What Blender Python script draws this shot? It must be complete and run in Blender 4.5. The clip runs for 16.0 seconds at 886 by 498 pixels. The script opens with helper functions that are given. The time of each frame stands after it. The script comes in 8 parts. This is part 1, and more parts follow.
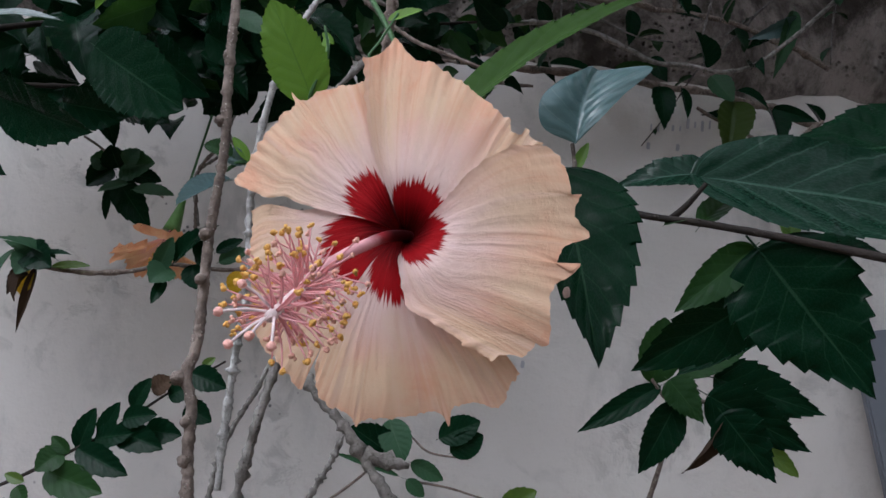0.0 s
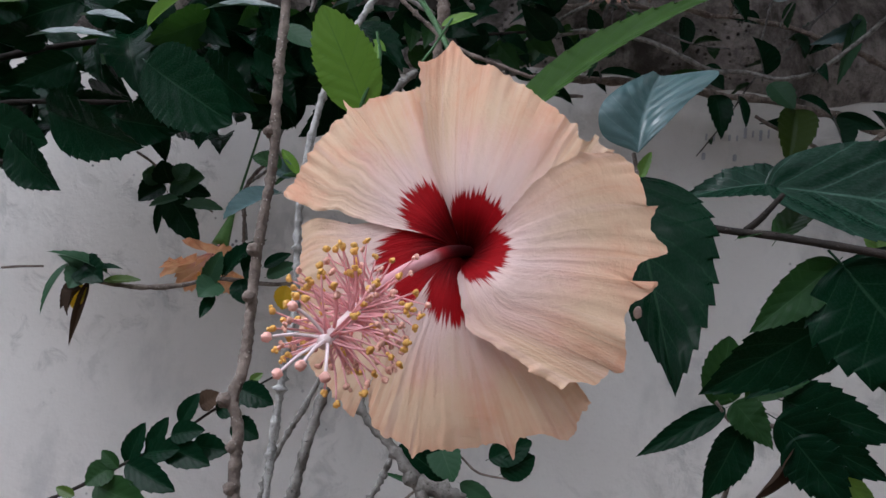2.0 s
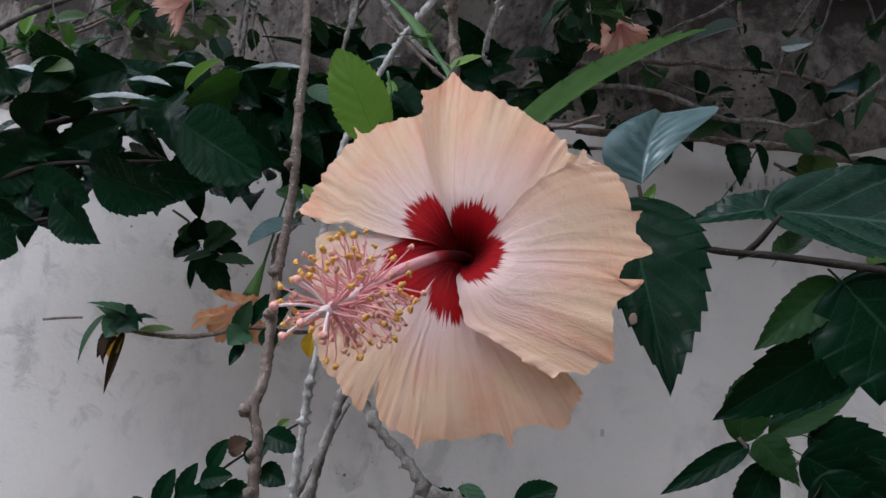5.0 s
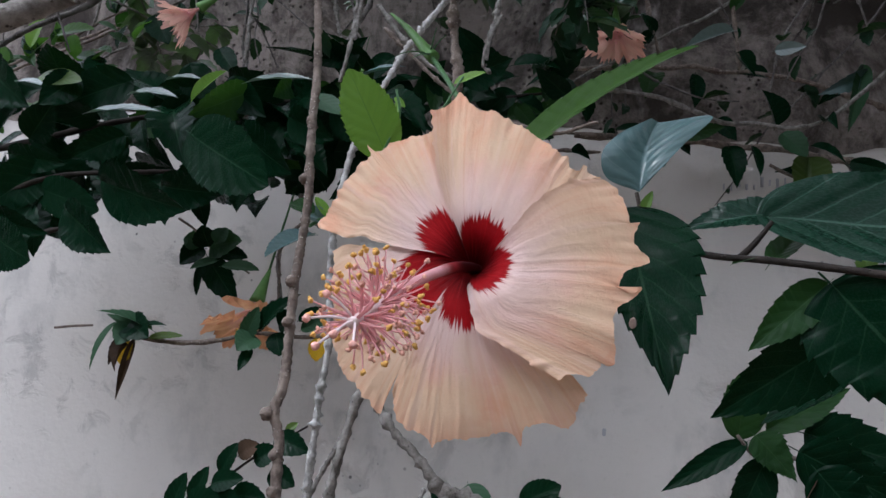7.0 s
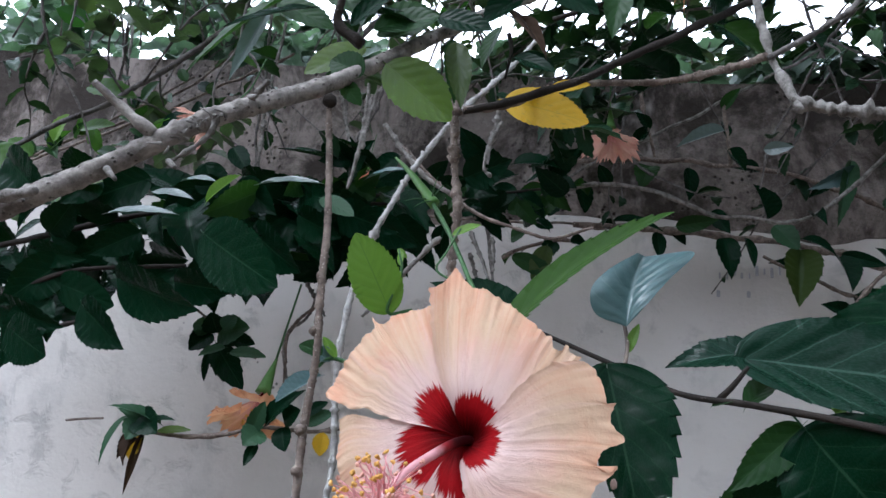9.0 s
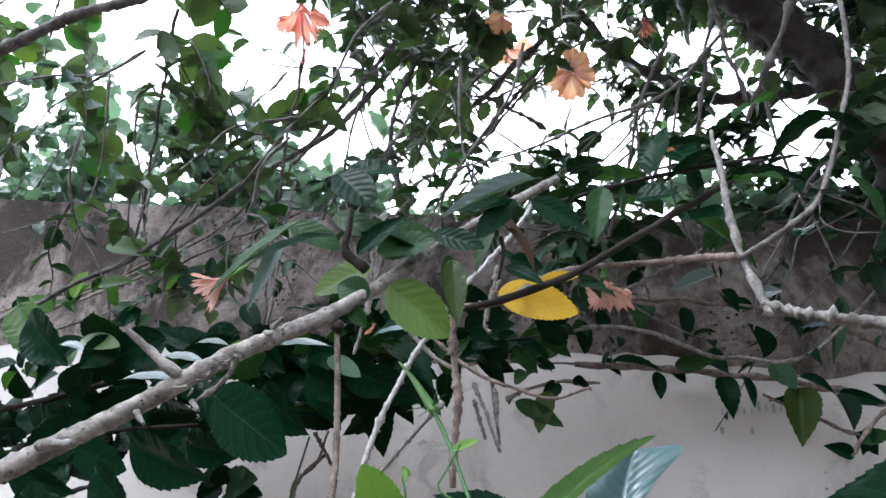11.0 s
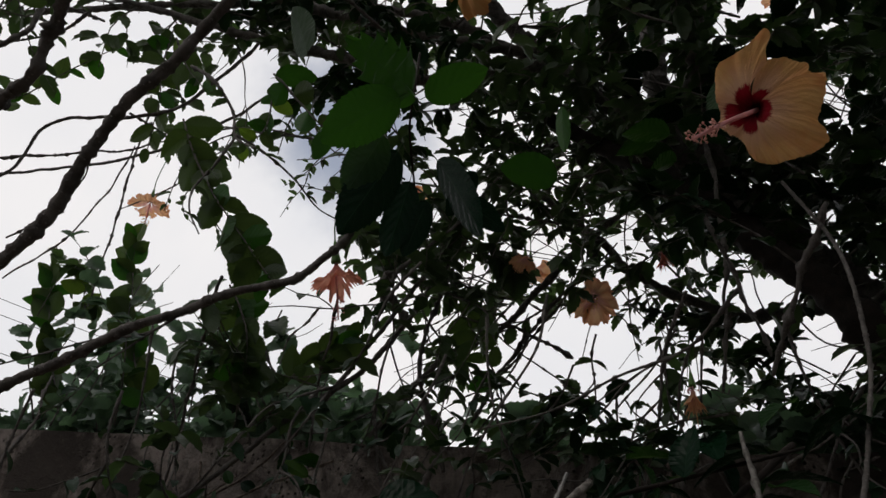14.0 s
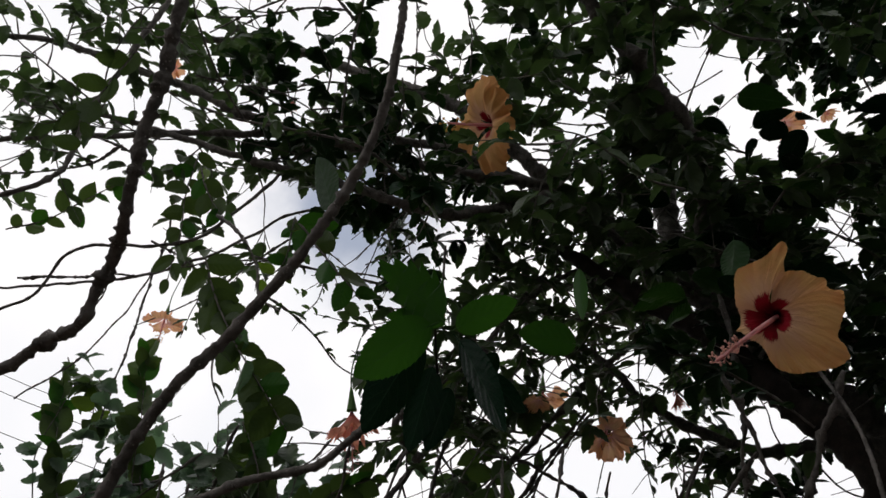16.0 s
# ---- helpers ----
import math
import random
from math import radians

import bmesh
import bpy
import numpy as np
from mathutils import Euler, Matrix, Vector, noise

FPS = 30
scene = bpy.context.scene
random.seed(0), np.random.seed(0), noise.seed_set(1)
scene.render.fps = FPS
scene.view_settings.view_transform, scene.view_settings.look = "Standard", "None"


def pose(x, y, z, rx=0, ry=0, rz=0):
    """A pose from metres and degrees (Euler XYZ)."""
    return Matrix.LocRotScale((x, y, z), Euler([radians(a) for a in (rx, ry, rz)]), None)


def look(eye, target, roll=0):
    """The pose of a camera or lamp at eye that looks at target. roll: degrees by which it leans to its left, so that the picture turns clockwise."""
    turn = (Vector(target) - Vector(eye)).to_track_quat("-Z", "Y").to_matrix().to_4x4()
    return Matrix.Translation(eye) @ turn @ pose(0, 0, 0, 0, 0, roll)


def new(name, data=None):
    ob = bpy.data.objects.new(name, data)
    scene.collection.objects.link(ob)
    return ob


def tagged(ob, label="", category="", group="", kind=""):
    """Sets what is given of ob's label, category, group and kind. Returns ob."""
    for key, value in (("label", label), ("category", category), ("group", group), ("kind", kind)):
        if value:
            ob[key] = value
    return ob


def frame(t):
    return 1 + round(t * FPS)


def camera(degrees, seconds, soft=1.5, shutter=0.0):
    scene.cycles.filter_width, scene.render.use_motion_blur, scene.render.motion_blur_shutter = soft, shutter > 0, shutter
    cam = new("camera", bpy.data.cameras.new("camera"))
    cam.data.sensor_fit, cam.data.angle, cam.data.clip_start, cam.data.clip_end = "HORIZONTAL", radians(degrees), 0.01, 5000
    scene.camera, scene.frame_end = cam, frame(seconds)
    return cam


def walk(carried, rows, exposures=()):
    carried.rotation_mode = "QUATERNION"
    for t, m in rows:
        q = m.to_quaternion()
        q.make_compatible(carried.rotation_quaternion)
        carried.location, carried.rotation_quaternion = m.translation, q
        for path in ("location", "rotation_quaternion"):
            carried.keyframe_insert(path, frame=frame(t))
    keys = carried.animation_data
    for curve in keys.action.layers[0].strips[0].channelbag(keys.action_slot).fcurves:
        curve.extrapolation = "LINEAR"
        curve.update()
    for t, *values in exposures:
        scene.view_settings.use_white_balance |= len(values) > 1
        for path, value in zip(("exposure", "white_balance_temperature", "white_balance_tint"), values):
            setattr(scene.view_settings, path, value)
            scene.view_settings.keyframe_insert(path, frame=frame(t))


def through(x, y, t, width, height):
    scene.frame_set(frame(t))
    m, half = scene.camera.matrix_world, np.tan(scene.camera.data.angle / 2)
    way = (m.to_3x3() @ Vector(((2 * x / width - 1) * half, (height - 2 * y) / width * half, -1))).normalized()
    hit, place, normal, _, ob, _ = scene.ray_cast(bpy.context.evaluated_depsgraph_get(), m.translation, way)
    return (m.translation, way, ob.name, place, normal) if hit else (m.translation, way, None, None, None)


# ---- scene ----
cam = camera(63.8, 16.0, soft=1.5)
PATH = [
    (0, (0.092, 0.105, 1.461), (-0.005, 2.096, 1.633), 6.4),
    (0.5, (0.087, 0.117, 1.46), (-0.05, 2.104, 1.647), 7.2),
    (1, (0.095, 0.122, 1.462), (-0.049, 2.108, 1.656), 6.6),
    (1.5, (0.087, 0.123, 1.463), (-0.095, 2.105, 1.664), 6.7),
    (2, (0.085, 0.123, 1.463), (-0.139, 2.101, 1.658), 6.7),
    (2.5, (0.094, 0.12, 1.466), (-0.178, 2.091, 1.676), 6.5),
    (3, (0.095, 0.118, 1.458), (-0.202, 2.084, 1.67), 6.8),
    (3.5, (0.09, 0.115, 1.45), (-0.198, 2.079, 1.688), 6.4),
    (4, (0.097, 0.114, 1.444), (-0.211, 2.063, 1.765), 6.0),
    (4.2, (0.099, 0.112, 1.442), (-0.23, 2.05, 1.809), 6.6),
    (6.3, (0.1, 0.1, 1.442), (-0.221, 2.042, 1.793), 5.4),
    (6.5, (0.097, 0.095, 1.443), (-0.23, 2.034, 1.806), 5.7),
    (7, (0.098, 0.09, 1.442), (-0.227, 2.028, 1.809), 5.5),
    (7.5, (0.091, 0.085, 1.443), (-0.253, 2.013, 1.846), 5.5),
    (8, (0.093, 0.07, 1.452), (-0.264, 1.991, 1.882), 5.6),
    (8.5, (0.105, 0.062, 1.459), (-0.238, 1.981, 1.903), 5.9),
    (9, (0.104, 0.048, 1.485), (-0.245, 1.948, 2.004), 6.0),
    (9.5, (0.105, 0.029, 1.5), (-0.24, 1.917, 2.065), 5.7),
    (9.7, (0.108, 0.024, 1.508), (-0.231, 1.904, 2.101), 5.5),
    (11.8, (0.114, -0.034, 1.571), (-0.289, 1.715, 2.452), 4.4),
    (12, (0.114, -0.037, 1.579), (-0.291, 1.7, 2.484), 4.1),
    (12.5, (0.11, -0.05, 1.596), (-0.312, 1.657, 2.55), 4.0),
    (13, (0.115, -0.068, 1.621), (-0.317, 1.591, 2.651), 4.1),
    (13.5, (0.121, -0.081, 1.629), (-0.307, 1.532, 2.731), 3.9),
    (14, (0.116, -0.105, 1.652), (-0.315, 1.457, 2.824), 5.6),
    (14.5, (0.121, -0.133, 1.675), (-0.291, 1.39, 2.904), 6.1),
    (15, (0.119, -0.151, 1.704), (-0.29, 1.348, 2.964), 6.6),
    (15.5, (0.112, -0.167, 1.724), (-0.302, 1.291, 3.028), 7.2),
    (16, (0.107, -0.197, 1.738), (-0.324, 1.229, 3.072), 7.4),
]
EXPOSURES = [(0.0, 2.08, 5790, 13), (4.0, 2.08, 5790, 13), (8.0, 2.2, 5700, 12), (9.0, 2.5, 5560, 11), (9.5, 2.98, 5500, 12), (9.7, 3.06, 5500, 12), (11.8, 2.68, 5850, 12),
             (12.2, 2.2, 5950, 10), (12.5, 1.36, 6300, 10), (13.0, 0.22, 6500, 11), (13.4, 0.0, 6700, 12), (14.2, -0.05, 6700, 12), (15.0, 0.1, 6700, 12), (16.0, 0.2, 6700, 12)]
walk(cam, [(t, look(eye, target, roll)) for t, eye, target, roll in PATH], EXPOSURES)

# ---- sky, sun ----
world = bpy.data.worlds.new("overcast_sky")
scene.world = world
world.use_nodes = True
wt = world.node_tree
wt.nodes.clear()


def wnode(kind, **inputs):
    n = wt.nodes.new(kind)
    for k, v in inputs.items():
        n.inputs[k.replace("_", " ")].default_value = v
    return n


SUN_EL, SUN_ROT = radians(51), radians(227)
w_out = wnode("ShaderNodeOutputWorld")
w_sky = wt.nodes.new("ShaderNodeTexSky")
w_sky.sky_type = "NISHITA"
w_sky.sun_disc = False
w_sky.sun_elevation, w_sky.sun_rotation = SUN_EL, SUN_ROT
w_blue = wnode("ShaderNodeBackground", Strength=0.11)
w_cloud = wnode("ShaderNodeBackground", Strength=0.92)
w_mix = wnode("ShaderNodeMixShader")
w_tc = wnode("ShaderNodeTexCoord")
w_n1 = wnode("ShaderNodeTexNoise", Scale=5.5, Detail=5.0, Roughness=0.55)
w_n2 = wnode("ShaderNodeTexNoise", Scale=2.2, Detail=4.0, Roughness=0.5)
w_r1 = wnode("ShaderNodeValToRGB")
w_r1.color_ramp.elements[0].position, w_r1.color_ramp.elements[0].color = 0.35, (0.82, 0.86, 0.92, 1)
w_r1.color_ramp.elements[1].position, w_r1.color_ramp.elements[1].color = 0.62, (0.97, 0.98, 1.0, 1)
# one thin gap in the cloud, where blue shows
w_dist = wt.nodes.new("ShaderNodeVectorMath")
w_dist.operation = "DISTANCE"
w_dist.inputs[1].default_value = (-0.325, 0.641, 0.696)
w_add = wt.nodes.new("ShaderNodeMath")
w_add.operation = "MULTIPLY_ADD"
w_add.inputs[1].default_value, w_add.inputs[2].default_value = 0.30, -0.10
w_sum = wt.nodes.new("ShaderNodeMath")
w_sum.operation = "ADD"
w_gap = wt.nodes.new("ShaderNodeMapRange")
w_gap.interpolation_type = "SMOOTHSTEP"
w_gap.inputs["From Min"].default_value, w_gap.inputs["From Max"].default_value = 0.06, 0.22
w_gap.inputs["To Min"].default_value, w_gap.inputs["To Max"].default_value = 0.30, 1.0
wl = wt.links.new
wl(w_tc.outputs["Generated"], w_n1.inputs["Vector"])
wl(w_tc.outputs["Generated"], w_n2.inputs["Vector"])
wl(w_tc.outputs["Generated"], w_dist.inputs[0])
wl(w_n1.outputs["Fac"], w_add.inputs[0])
wl(w_add.outputs[0], w_sum.inputs[0])
wl(w_dist.outputs["Value"], w_sum.inputs[1])
wl(w_sum.outputs[0], w_gap.inputs["Value"])
wl(w_n2.outputs["Fac"], w_r1.inputs["Fac"])
wl(w_r1.outputs["Color"], w_cloud.inputs["Color"])
wl(w_sky.outputs["Color"], w_blue.inputs["Color"])
wl(w_gap.outputs["Result"], w_mix.inputs["Fac"])
wl(w_blue.outputs[0], w_mix.inputs[1])
wl(w_cloud.outputs[0], w_mix.inputs[2])
wl(w_mix.outputs[0], w_out.inputs["Surface"])

sun_data = bpy.data.lights.new("sun", "SUN")
sun_data.energy, sun_data.angle, sun_data.color = 0.45, radians(24), (1.0, 0.96, 0.9)
sun = new("sun", sun_data)
sun.matrix_world = look((-3.6, -3.4, 6.2), (0, 0, 0))


# ---- materials ----
class Mat:
    """A small builder for node materials."""

    def __init__(self, name, rough=0.5, spec=0.5):
        self.m = bpy.data.materials.new(name)
        self.m.use_nodes = True
        self.t = self.m.node_tree
        self.b = self.t.nodes["Principled BSDF"]
        self.out = self.t.nodes["Material Output"]
        self.b.inputs["Roughness"].default_value = rough
        self.b.inputs["Specular IOR Level"].default_value = spec

    def put(self, sock, v):
        if hasattr(v, "is_output"):
            self.t.links.new(v, sock)
        else:
            sock.default_value = v

    def coord(self, which):
        n = self.t.nodes.new("ShaderNodeTexCoord")
        return n.outputs[which]

    def scaled(self, vec, scale, off=(0, 0, 0)):
        n = self.t.nodes.new("ShaderNodeMapping")
        self.put(n.inputs["Vector"], vec)
        n.inputs["Scale"].default_value, n.inputs["Location"].default_value = scale, off
        return n.outputs[0]

    def noise(self, vec, scale, detail=4, rough=0.55, dist=0.0):
        n = self.t.nodes.new("ShaderNodeTexNoise")
        self.put(n.inputs["Vector"], vec)
        n.inputs["Scale"].default_value, n.inputs["Detail"].default_value = scale, detail
        n.inputs["Roughness"].default_value, n.inputs["Distortion"].default_value = rough, dist
        return n.outputs["Fac"]

    def cells(self, vec, scale, feature="F1", out="Distance"):
        n = self.t.nodes.new("ShaderNodeTexVoronoi")
        n.feature = feature
        self.put(n.inputs["Vector"], vec)
        n.inputs["Scale"].default_value = scale
        return n.outputs[out]

    def math(self, op, a, b=0.0, c=0.0, clamp=False):
        n = self.t.nodes.new("ShaderNodeMath")
        n.operation, n.use_clamp = op, clamp
        for i, v in enumerate((a, b, c)):
            self.put(n.inputs[i], v)
        return n.outputs[0]

    def step(self, v, lo, hi, a=0.0, b=1.0):
        n = self.t.nodes.new("ShaderNodeMapRange")
        n.interpolation_type = "SMOOTHSTEP"
        for k, x in (("Value", v), ("From Min", lo), ("From Max", hi), ("To Min", a), ("To Max", b)):
            self.put(n.inputs[k], x)
        return n.outputs["Result"]

    def mix(self, f, a, b, blend="MIX"):
        n = self.t.nodes.new("ShaderNodeMix")
        n.data_type, n.blend_type = "RGBA", blend
        self.put(n.inputs[0], f)
        for i, v in ((6, a), (7, b)):
            self.put(n.inputs[i], v if hasattr(v, "is_output") else (*v, 1))
        return n.outputs[2]

    def xyz(self, vec):
        n = self.t.nodes.new("ShaderNodeSeparateXYZ")
        self.put(n.inputs[0], vec)
        return n.outputs

    def join(self, x, y, z):
        n = self.t.nodes.new("ShaderNodeCombineXYZ")
        for i, v in enumerate((x, y, z)):
            self.put(n.inputs[i], v)
        return n.outputs[0]

    def chance(self):
        return self.t.nodes.new("ShaderNodeObjectInfo").outputs["Random"]

    def island(self):
        return self.t.nodes.new("ShaderNodeNewGeometry").outputs["Random Per Island"]

    def bump(self, h, strength=0.3, dist=0.002):
        n = self.t.nodes.new("ShaderNodeBump")
        self.put(n.inputs["Height"], h)
        n.inputs["Strength"].default_value, n.inputs["Distance"].default_value = strength, dist
        self.t.links.new(n.outputs[0], self.b.inputs["Normal"])
        return n.outputs[0]

    def colour(self, c):
        self.put(self.b.inputs["Base Color"], c if hasattr(c, "is_output") else (*c, 1))

    def glow_through(self, colour, amount, normal=None):
        """Light that passes through a thin leaf or petal."""
        tr = self.t.nodes.new("ShaderNodeBsdfTranslucent")
        self.put(tr.inputs["Color"], colour if hasattr(colour, "is_output") else (*colour, 1))
        if normal:
            self.t.links.new(normal, tr.inputs["Normal"])
        mx = self.t.nodes.new("ShaderNodeMixShader")
        mx.inputs[0].default_value = amount
        self.t.links.new(self.b.outputs[0], mx.inputs[1])
        self.t.links.new(tr.outputs[0], mx.inputs[2])
        self.t.links.new(mx.outputs[0], self.out.inputs["Surface"])


def leaf_material(name, dark, light, vein, rough=0.35, spec=0.5, through=0.25, trans=None, islands=False, blotch=None):
    k = Mat(name, rough, spec)
    uv = k.xyz(k.coord("UV"))
    a = k.math("ABSOLUTE", k.math("SUBTRACT", uv[0], 0.5))
    rib = k.step(a, 0.007, 0.02, 1.0, 0.0)
    bend = k.math("ADD", k.math("MULTIPLY", a, 0.62), k.math("MULTIPLY", k.noise(k.coord("UV"), 5.0, 2), 0.02))
    s = k.math("FRACT", k.math("MULTIPLY", k.math("SUBTRACT", uv[1], bend), 6.5))
    s = k.math("ABSOLUTE", k.math("SUBTRACT", s, 0.5))
    lateral = k.step(s, 0.012, 0.05, 0.6, 0.0)
    quilt = k.step(s, 0.0, 0.5)
    veins = k.math("MAXIMUM", rib, lateral)
    r = k.island() if islands else k.chance()
    obj = k.coord("Object") if islands else k.coord("UV")
    n = k.noise(obj, 30.0 if islands else 4.0, 5)
    f = k.math("ADD", k.math("MULTIPLY", n, 0.5), k.math("MULTIPLY", r, 0.55), clamp=True)
    base = k.mix(f, dark, light)
    fine = k.noise(obj, 220.0 if islands else 60.0, 2)
    base = k.mix(k.math("MULTIPLY", fine, 0.35), base, tuple(x * 0.55 for x in dark))
    if blotch:
        base = k.mix(k.step(k.noise(obj, 9.0 if not islands else 60.0, 3), 0.60, 0.68), base, blotch)
    col = k.mix(k.math("MULTIPLY", veins, 0.5), base, vein)
    k.colour(col)
    k.put(k.b.inputs["Roughness"], k.math("ADD", k.math("MULTIPLY", fine, 0.22), rough - 0.08))
    h = k.math("ADD", k.math("MULTIPLY", quilt, 1.0), k.math("MULTIPLY", fine, 0.25))
    h = k.math("SUBTRACT", h, k.math("MULTIPLY", rib, 0.8))
    nrm = k.bump(h, 0.12, 0.0014)
    if through:
        k.glow_through(k.mix(k.math("MULTIPLY", veins, 0.4), trans or light, dark), through, nrm)
    return k.m


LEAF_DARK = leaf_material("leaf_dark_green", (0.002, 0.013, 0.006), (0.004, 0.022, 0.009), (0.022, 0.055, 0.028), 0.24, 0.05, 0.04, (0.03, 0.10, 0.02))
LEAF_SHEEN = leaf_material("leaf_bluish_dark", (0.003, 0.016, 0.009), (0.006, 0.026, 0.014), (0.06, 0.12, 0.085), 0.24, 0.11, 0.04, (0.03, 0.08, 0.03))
LEAF_OLIVE = leaf_material("leaf_dull_olive", (0.022, 0.042, 0.010), (0.045, 0.07, 0.016), (0.06, 0.09, 0.03), 0.42, 0.15, 0.2, (0.10, 0.16, 0.02))
LEAF_MID = leaf_material("leaf_green", (0.009, 0.031, 0.010), (0.018, 0.050, 0.015), (0.045, 0.10, 0.035), 0.36, 0.10, 0.14, (0.07, 0.20, 0.02))
LEAF_SOFT = leaf_material("leaf_soft_green", (0.018, 0.052, 0.026), (0.034, 0.082, 0.042), (0.06, 0.12, 0.06), 0.42, 0.12, 0.14, (0.07, 0.18, 0.04))
LEAF_BRIGHT = leaf_material("leaf_fresh_green", (0.105, 0.215, 0.022), (0.15, 0.275, 0.036), (0.06, 0.15, 0.03), 0.42, 0.35, 0.3, (0.16, 0.34, 0.03))
LEAF_STRAP = leaf_material("leaf_strap_green", (0.028, 0.066, 0.012), (0.044, 0.092, 0.018), (0.09, 0.17, 0.05), 0.35, 0.18, 0.3, (0.10, 0.28, 0.02))
# the sky's sheen on these leaves is put into their bluish base colour
LEAF_GLOSS = leaf_material("leaf_painted_sky_sheen", (0.035, 0.085, 0.088), (0.075, 0.135, 0.14), (0.17, 0.23, 0.23), 0.30, 0.8, 0.10, (0.05, 0.12, 0.05))
# pale upper faces: reflected sky is put into the base colour
LEAF_PALE = leaf_material("leaf_painted_pale_sheen", (0.075, 0.105, 0.098), (0.11, 0.145, 0.14), (0.14, 0.18, 0.17), 0.30, 0.7, 0.12, (0.1, 0.2, 0.1))
LEAF_YELLOW = leaf_material("leaf_yellow", (0.55, 0.33, 0.012), (0.68, 0.44, 0.02), (0.40, 0.34, 0.03), 0.45, 0.4, 0.45, (0.75, 0.45, 0.01), blotch=(0.34, 0.27, 0.03))
LEAF_LIME = leaf_material("leaf_yellowing_green", (0.034, 0.074, 0.013), (0.060, 0.105, 0.018), (0.17, 0.25, 0.07), 0.42, 0.45, 0.35, (0.22, 0.38, 0.03), blotch=(0.07, 0.16, 0.02))
LEAF_BACKLIT = leaf_material("leaf_overhead_green", (0.02, 0.07, 0.015), (0.035, 0.11, 0.02), (0.04, 0.10, 0.03), 0.45, 0.2, 0.27, (0.055, 0.20, 0.015))
LEAF_DRY = leaf_material("leaf_withered_brown", (0.03, 0.018, 0.012), (0.07, 0.04, 0.022), (0.05, 0.03, 0.02), 0.75, 0.2, 0.05, (0.1, 0.05, 0.02))
FOLIAGE = leaf_material("canopy_foliage", (0.016, 0.034, 0.017), (0.075, 0.105, 0.055), (0.08, 0.12, 0.06), 0.42, 0.4, 0.24, (0.09, 0.17, 0.04), islands=True)
# darker copy of the canopy foliage, with its shade put into the colour
FOLIAGE_DARK = leaf_material("foliage_painted_shade", (0.006, 0.021, 0.012), (0.016, 0.046, 0.022), (0.03, 0.07, 0.035), 0.36, 0.15, 0.10, (0.05, 0.13, 0.02), islands=True)
HEDGE = leaf_material("wall_top_foliage", (0.034, 0.072, 0.046), (0.11, 0.165, 0.115), (0.15, 0.21, 0.15), 0.36, 0.5, 0.36, (0.14, 0.25, 0.12), islands=True)


def bark_material(name, dark, light, speck, rough=0.85, scale=1.0, spots=None):
    k = Mat(name, rough, 0.3)
    p = k.coord("Object")
    n = k.noise(p, 60 * scale, 6, 0.65)
    m = k.noise(p, 420 * scale, 4, 0.6)
    col = k.mix(k.step(n, 0.32, 0.68), dark, light)
    col = k.mix(k.math("MULTIPLY", m, 0.5), col, tuple(x * 0.6 for x in dark))
    v = k.cells(p, spots or 300 * scale)
    dots = k.math("MULTIPLY", k.step(v, 0.08, 0.28, 0.9, 0.0), k.step(k.noise(p, 90, 2), 0.40, 0.52) if spots else k.step(k.noise(p, 130 * scale, 2), 0.42, 0.6))
    col = k.mix(dots, col, speck)
    k.colour(col)
    h = k.math("ADD", k.math("MULTIPLY", m, 0.6), k.math("ADD", dots, k.math("MULTIPLY", n, 0.8)))
    k.bump(h, 0.9, 0.0014)
    return k.m


BARK = bark_material("bark_grey_brown", (0.10, 0.076, 0.064), (0.30, 0.240, 0.205), (0.62, 0.57, 0.51), scale=1.7)
BARK_BRANCH = bark_material("bark_pale_branch", (0.13, 0.115, 0.105), (0.40, 0.365, 0.335), (0.03, 0.024, 0.02), scale=1.6, spots=240)
BARK_WHITE = bark_material("bark_whitish", (0.24, 0.23, 0.22), (0.58, 0.56, 0.54), (0.10, 0.09, 0.08), scale=1.8)
BARK_LICHEN = bark_material("bark_lichen", (0.10, 0.09, 0.08), (0.33, 0.31, 0.29), (0.06, 0.05, 0.042), scale=1.8)
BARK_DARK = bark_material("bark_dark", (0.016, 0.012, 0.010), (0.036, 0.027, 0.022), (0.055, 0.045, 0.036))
BARK_GREY = bark_material("bark_canopy", (0.07, 0.062, 0.058), (0.21, 0.19, 0.18), (0.36, 0.33, 0.31))
STEM_GREEN = bark_material("stem_green", (0.035, 0.10, 0.03), (0.06, 0.15, 0.045), (0.10, 0.20, 0.08), 0.5)


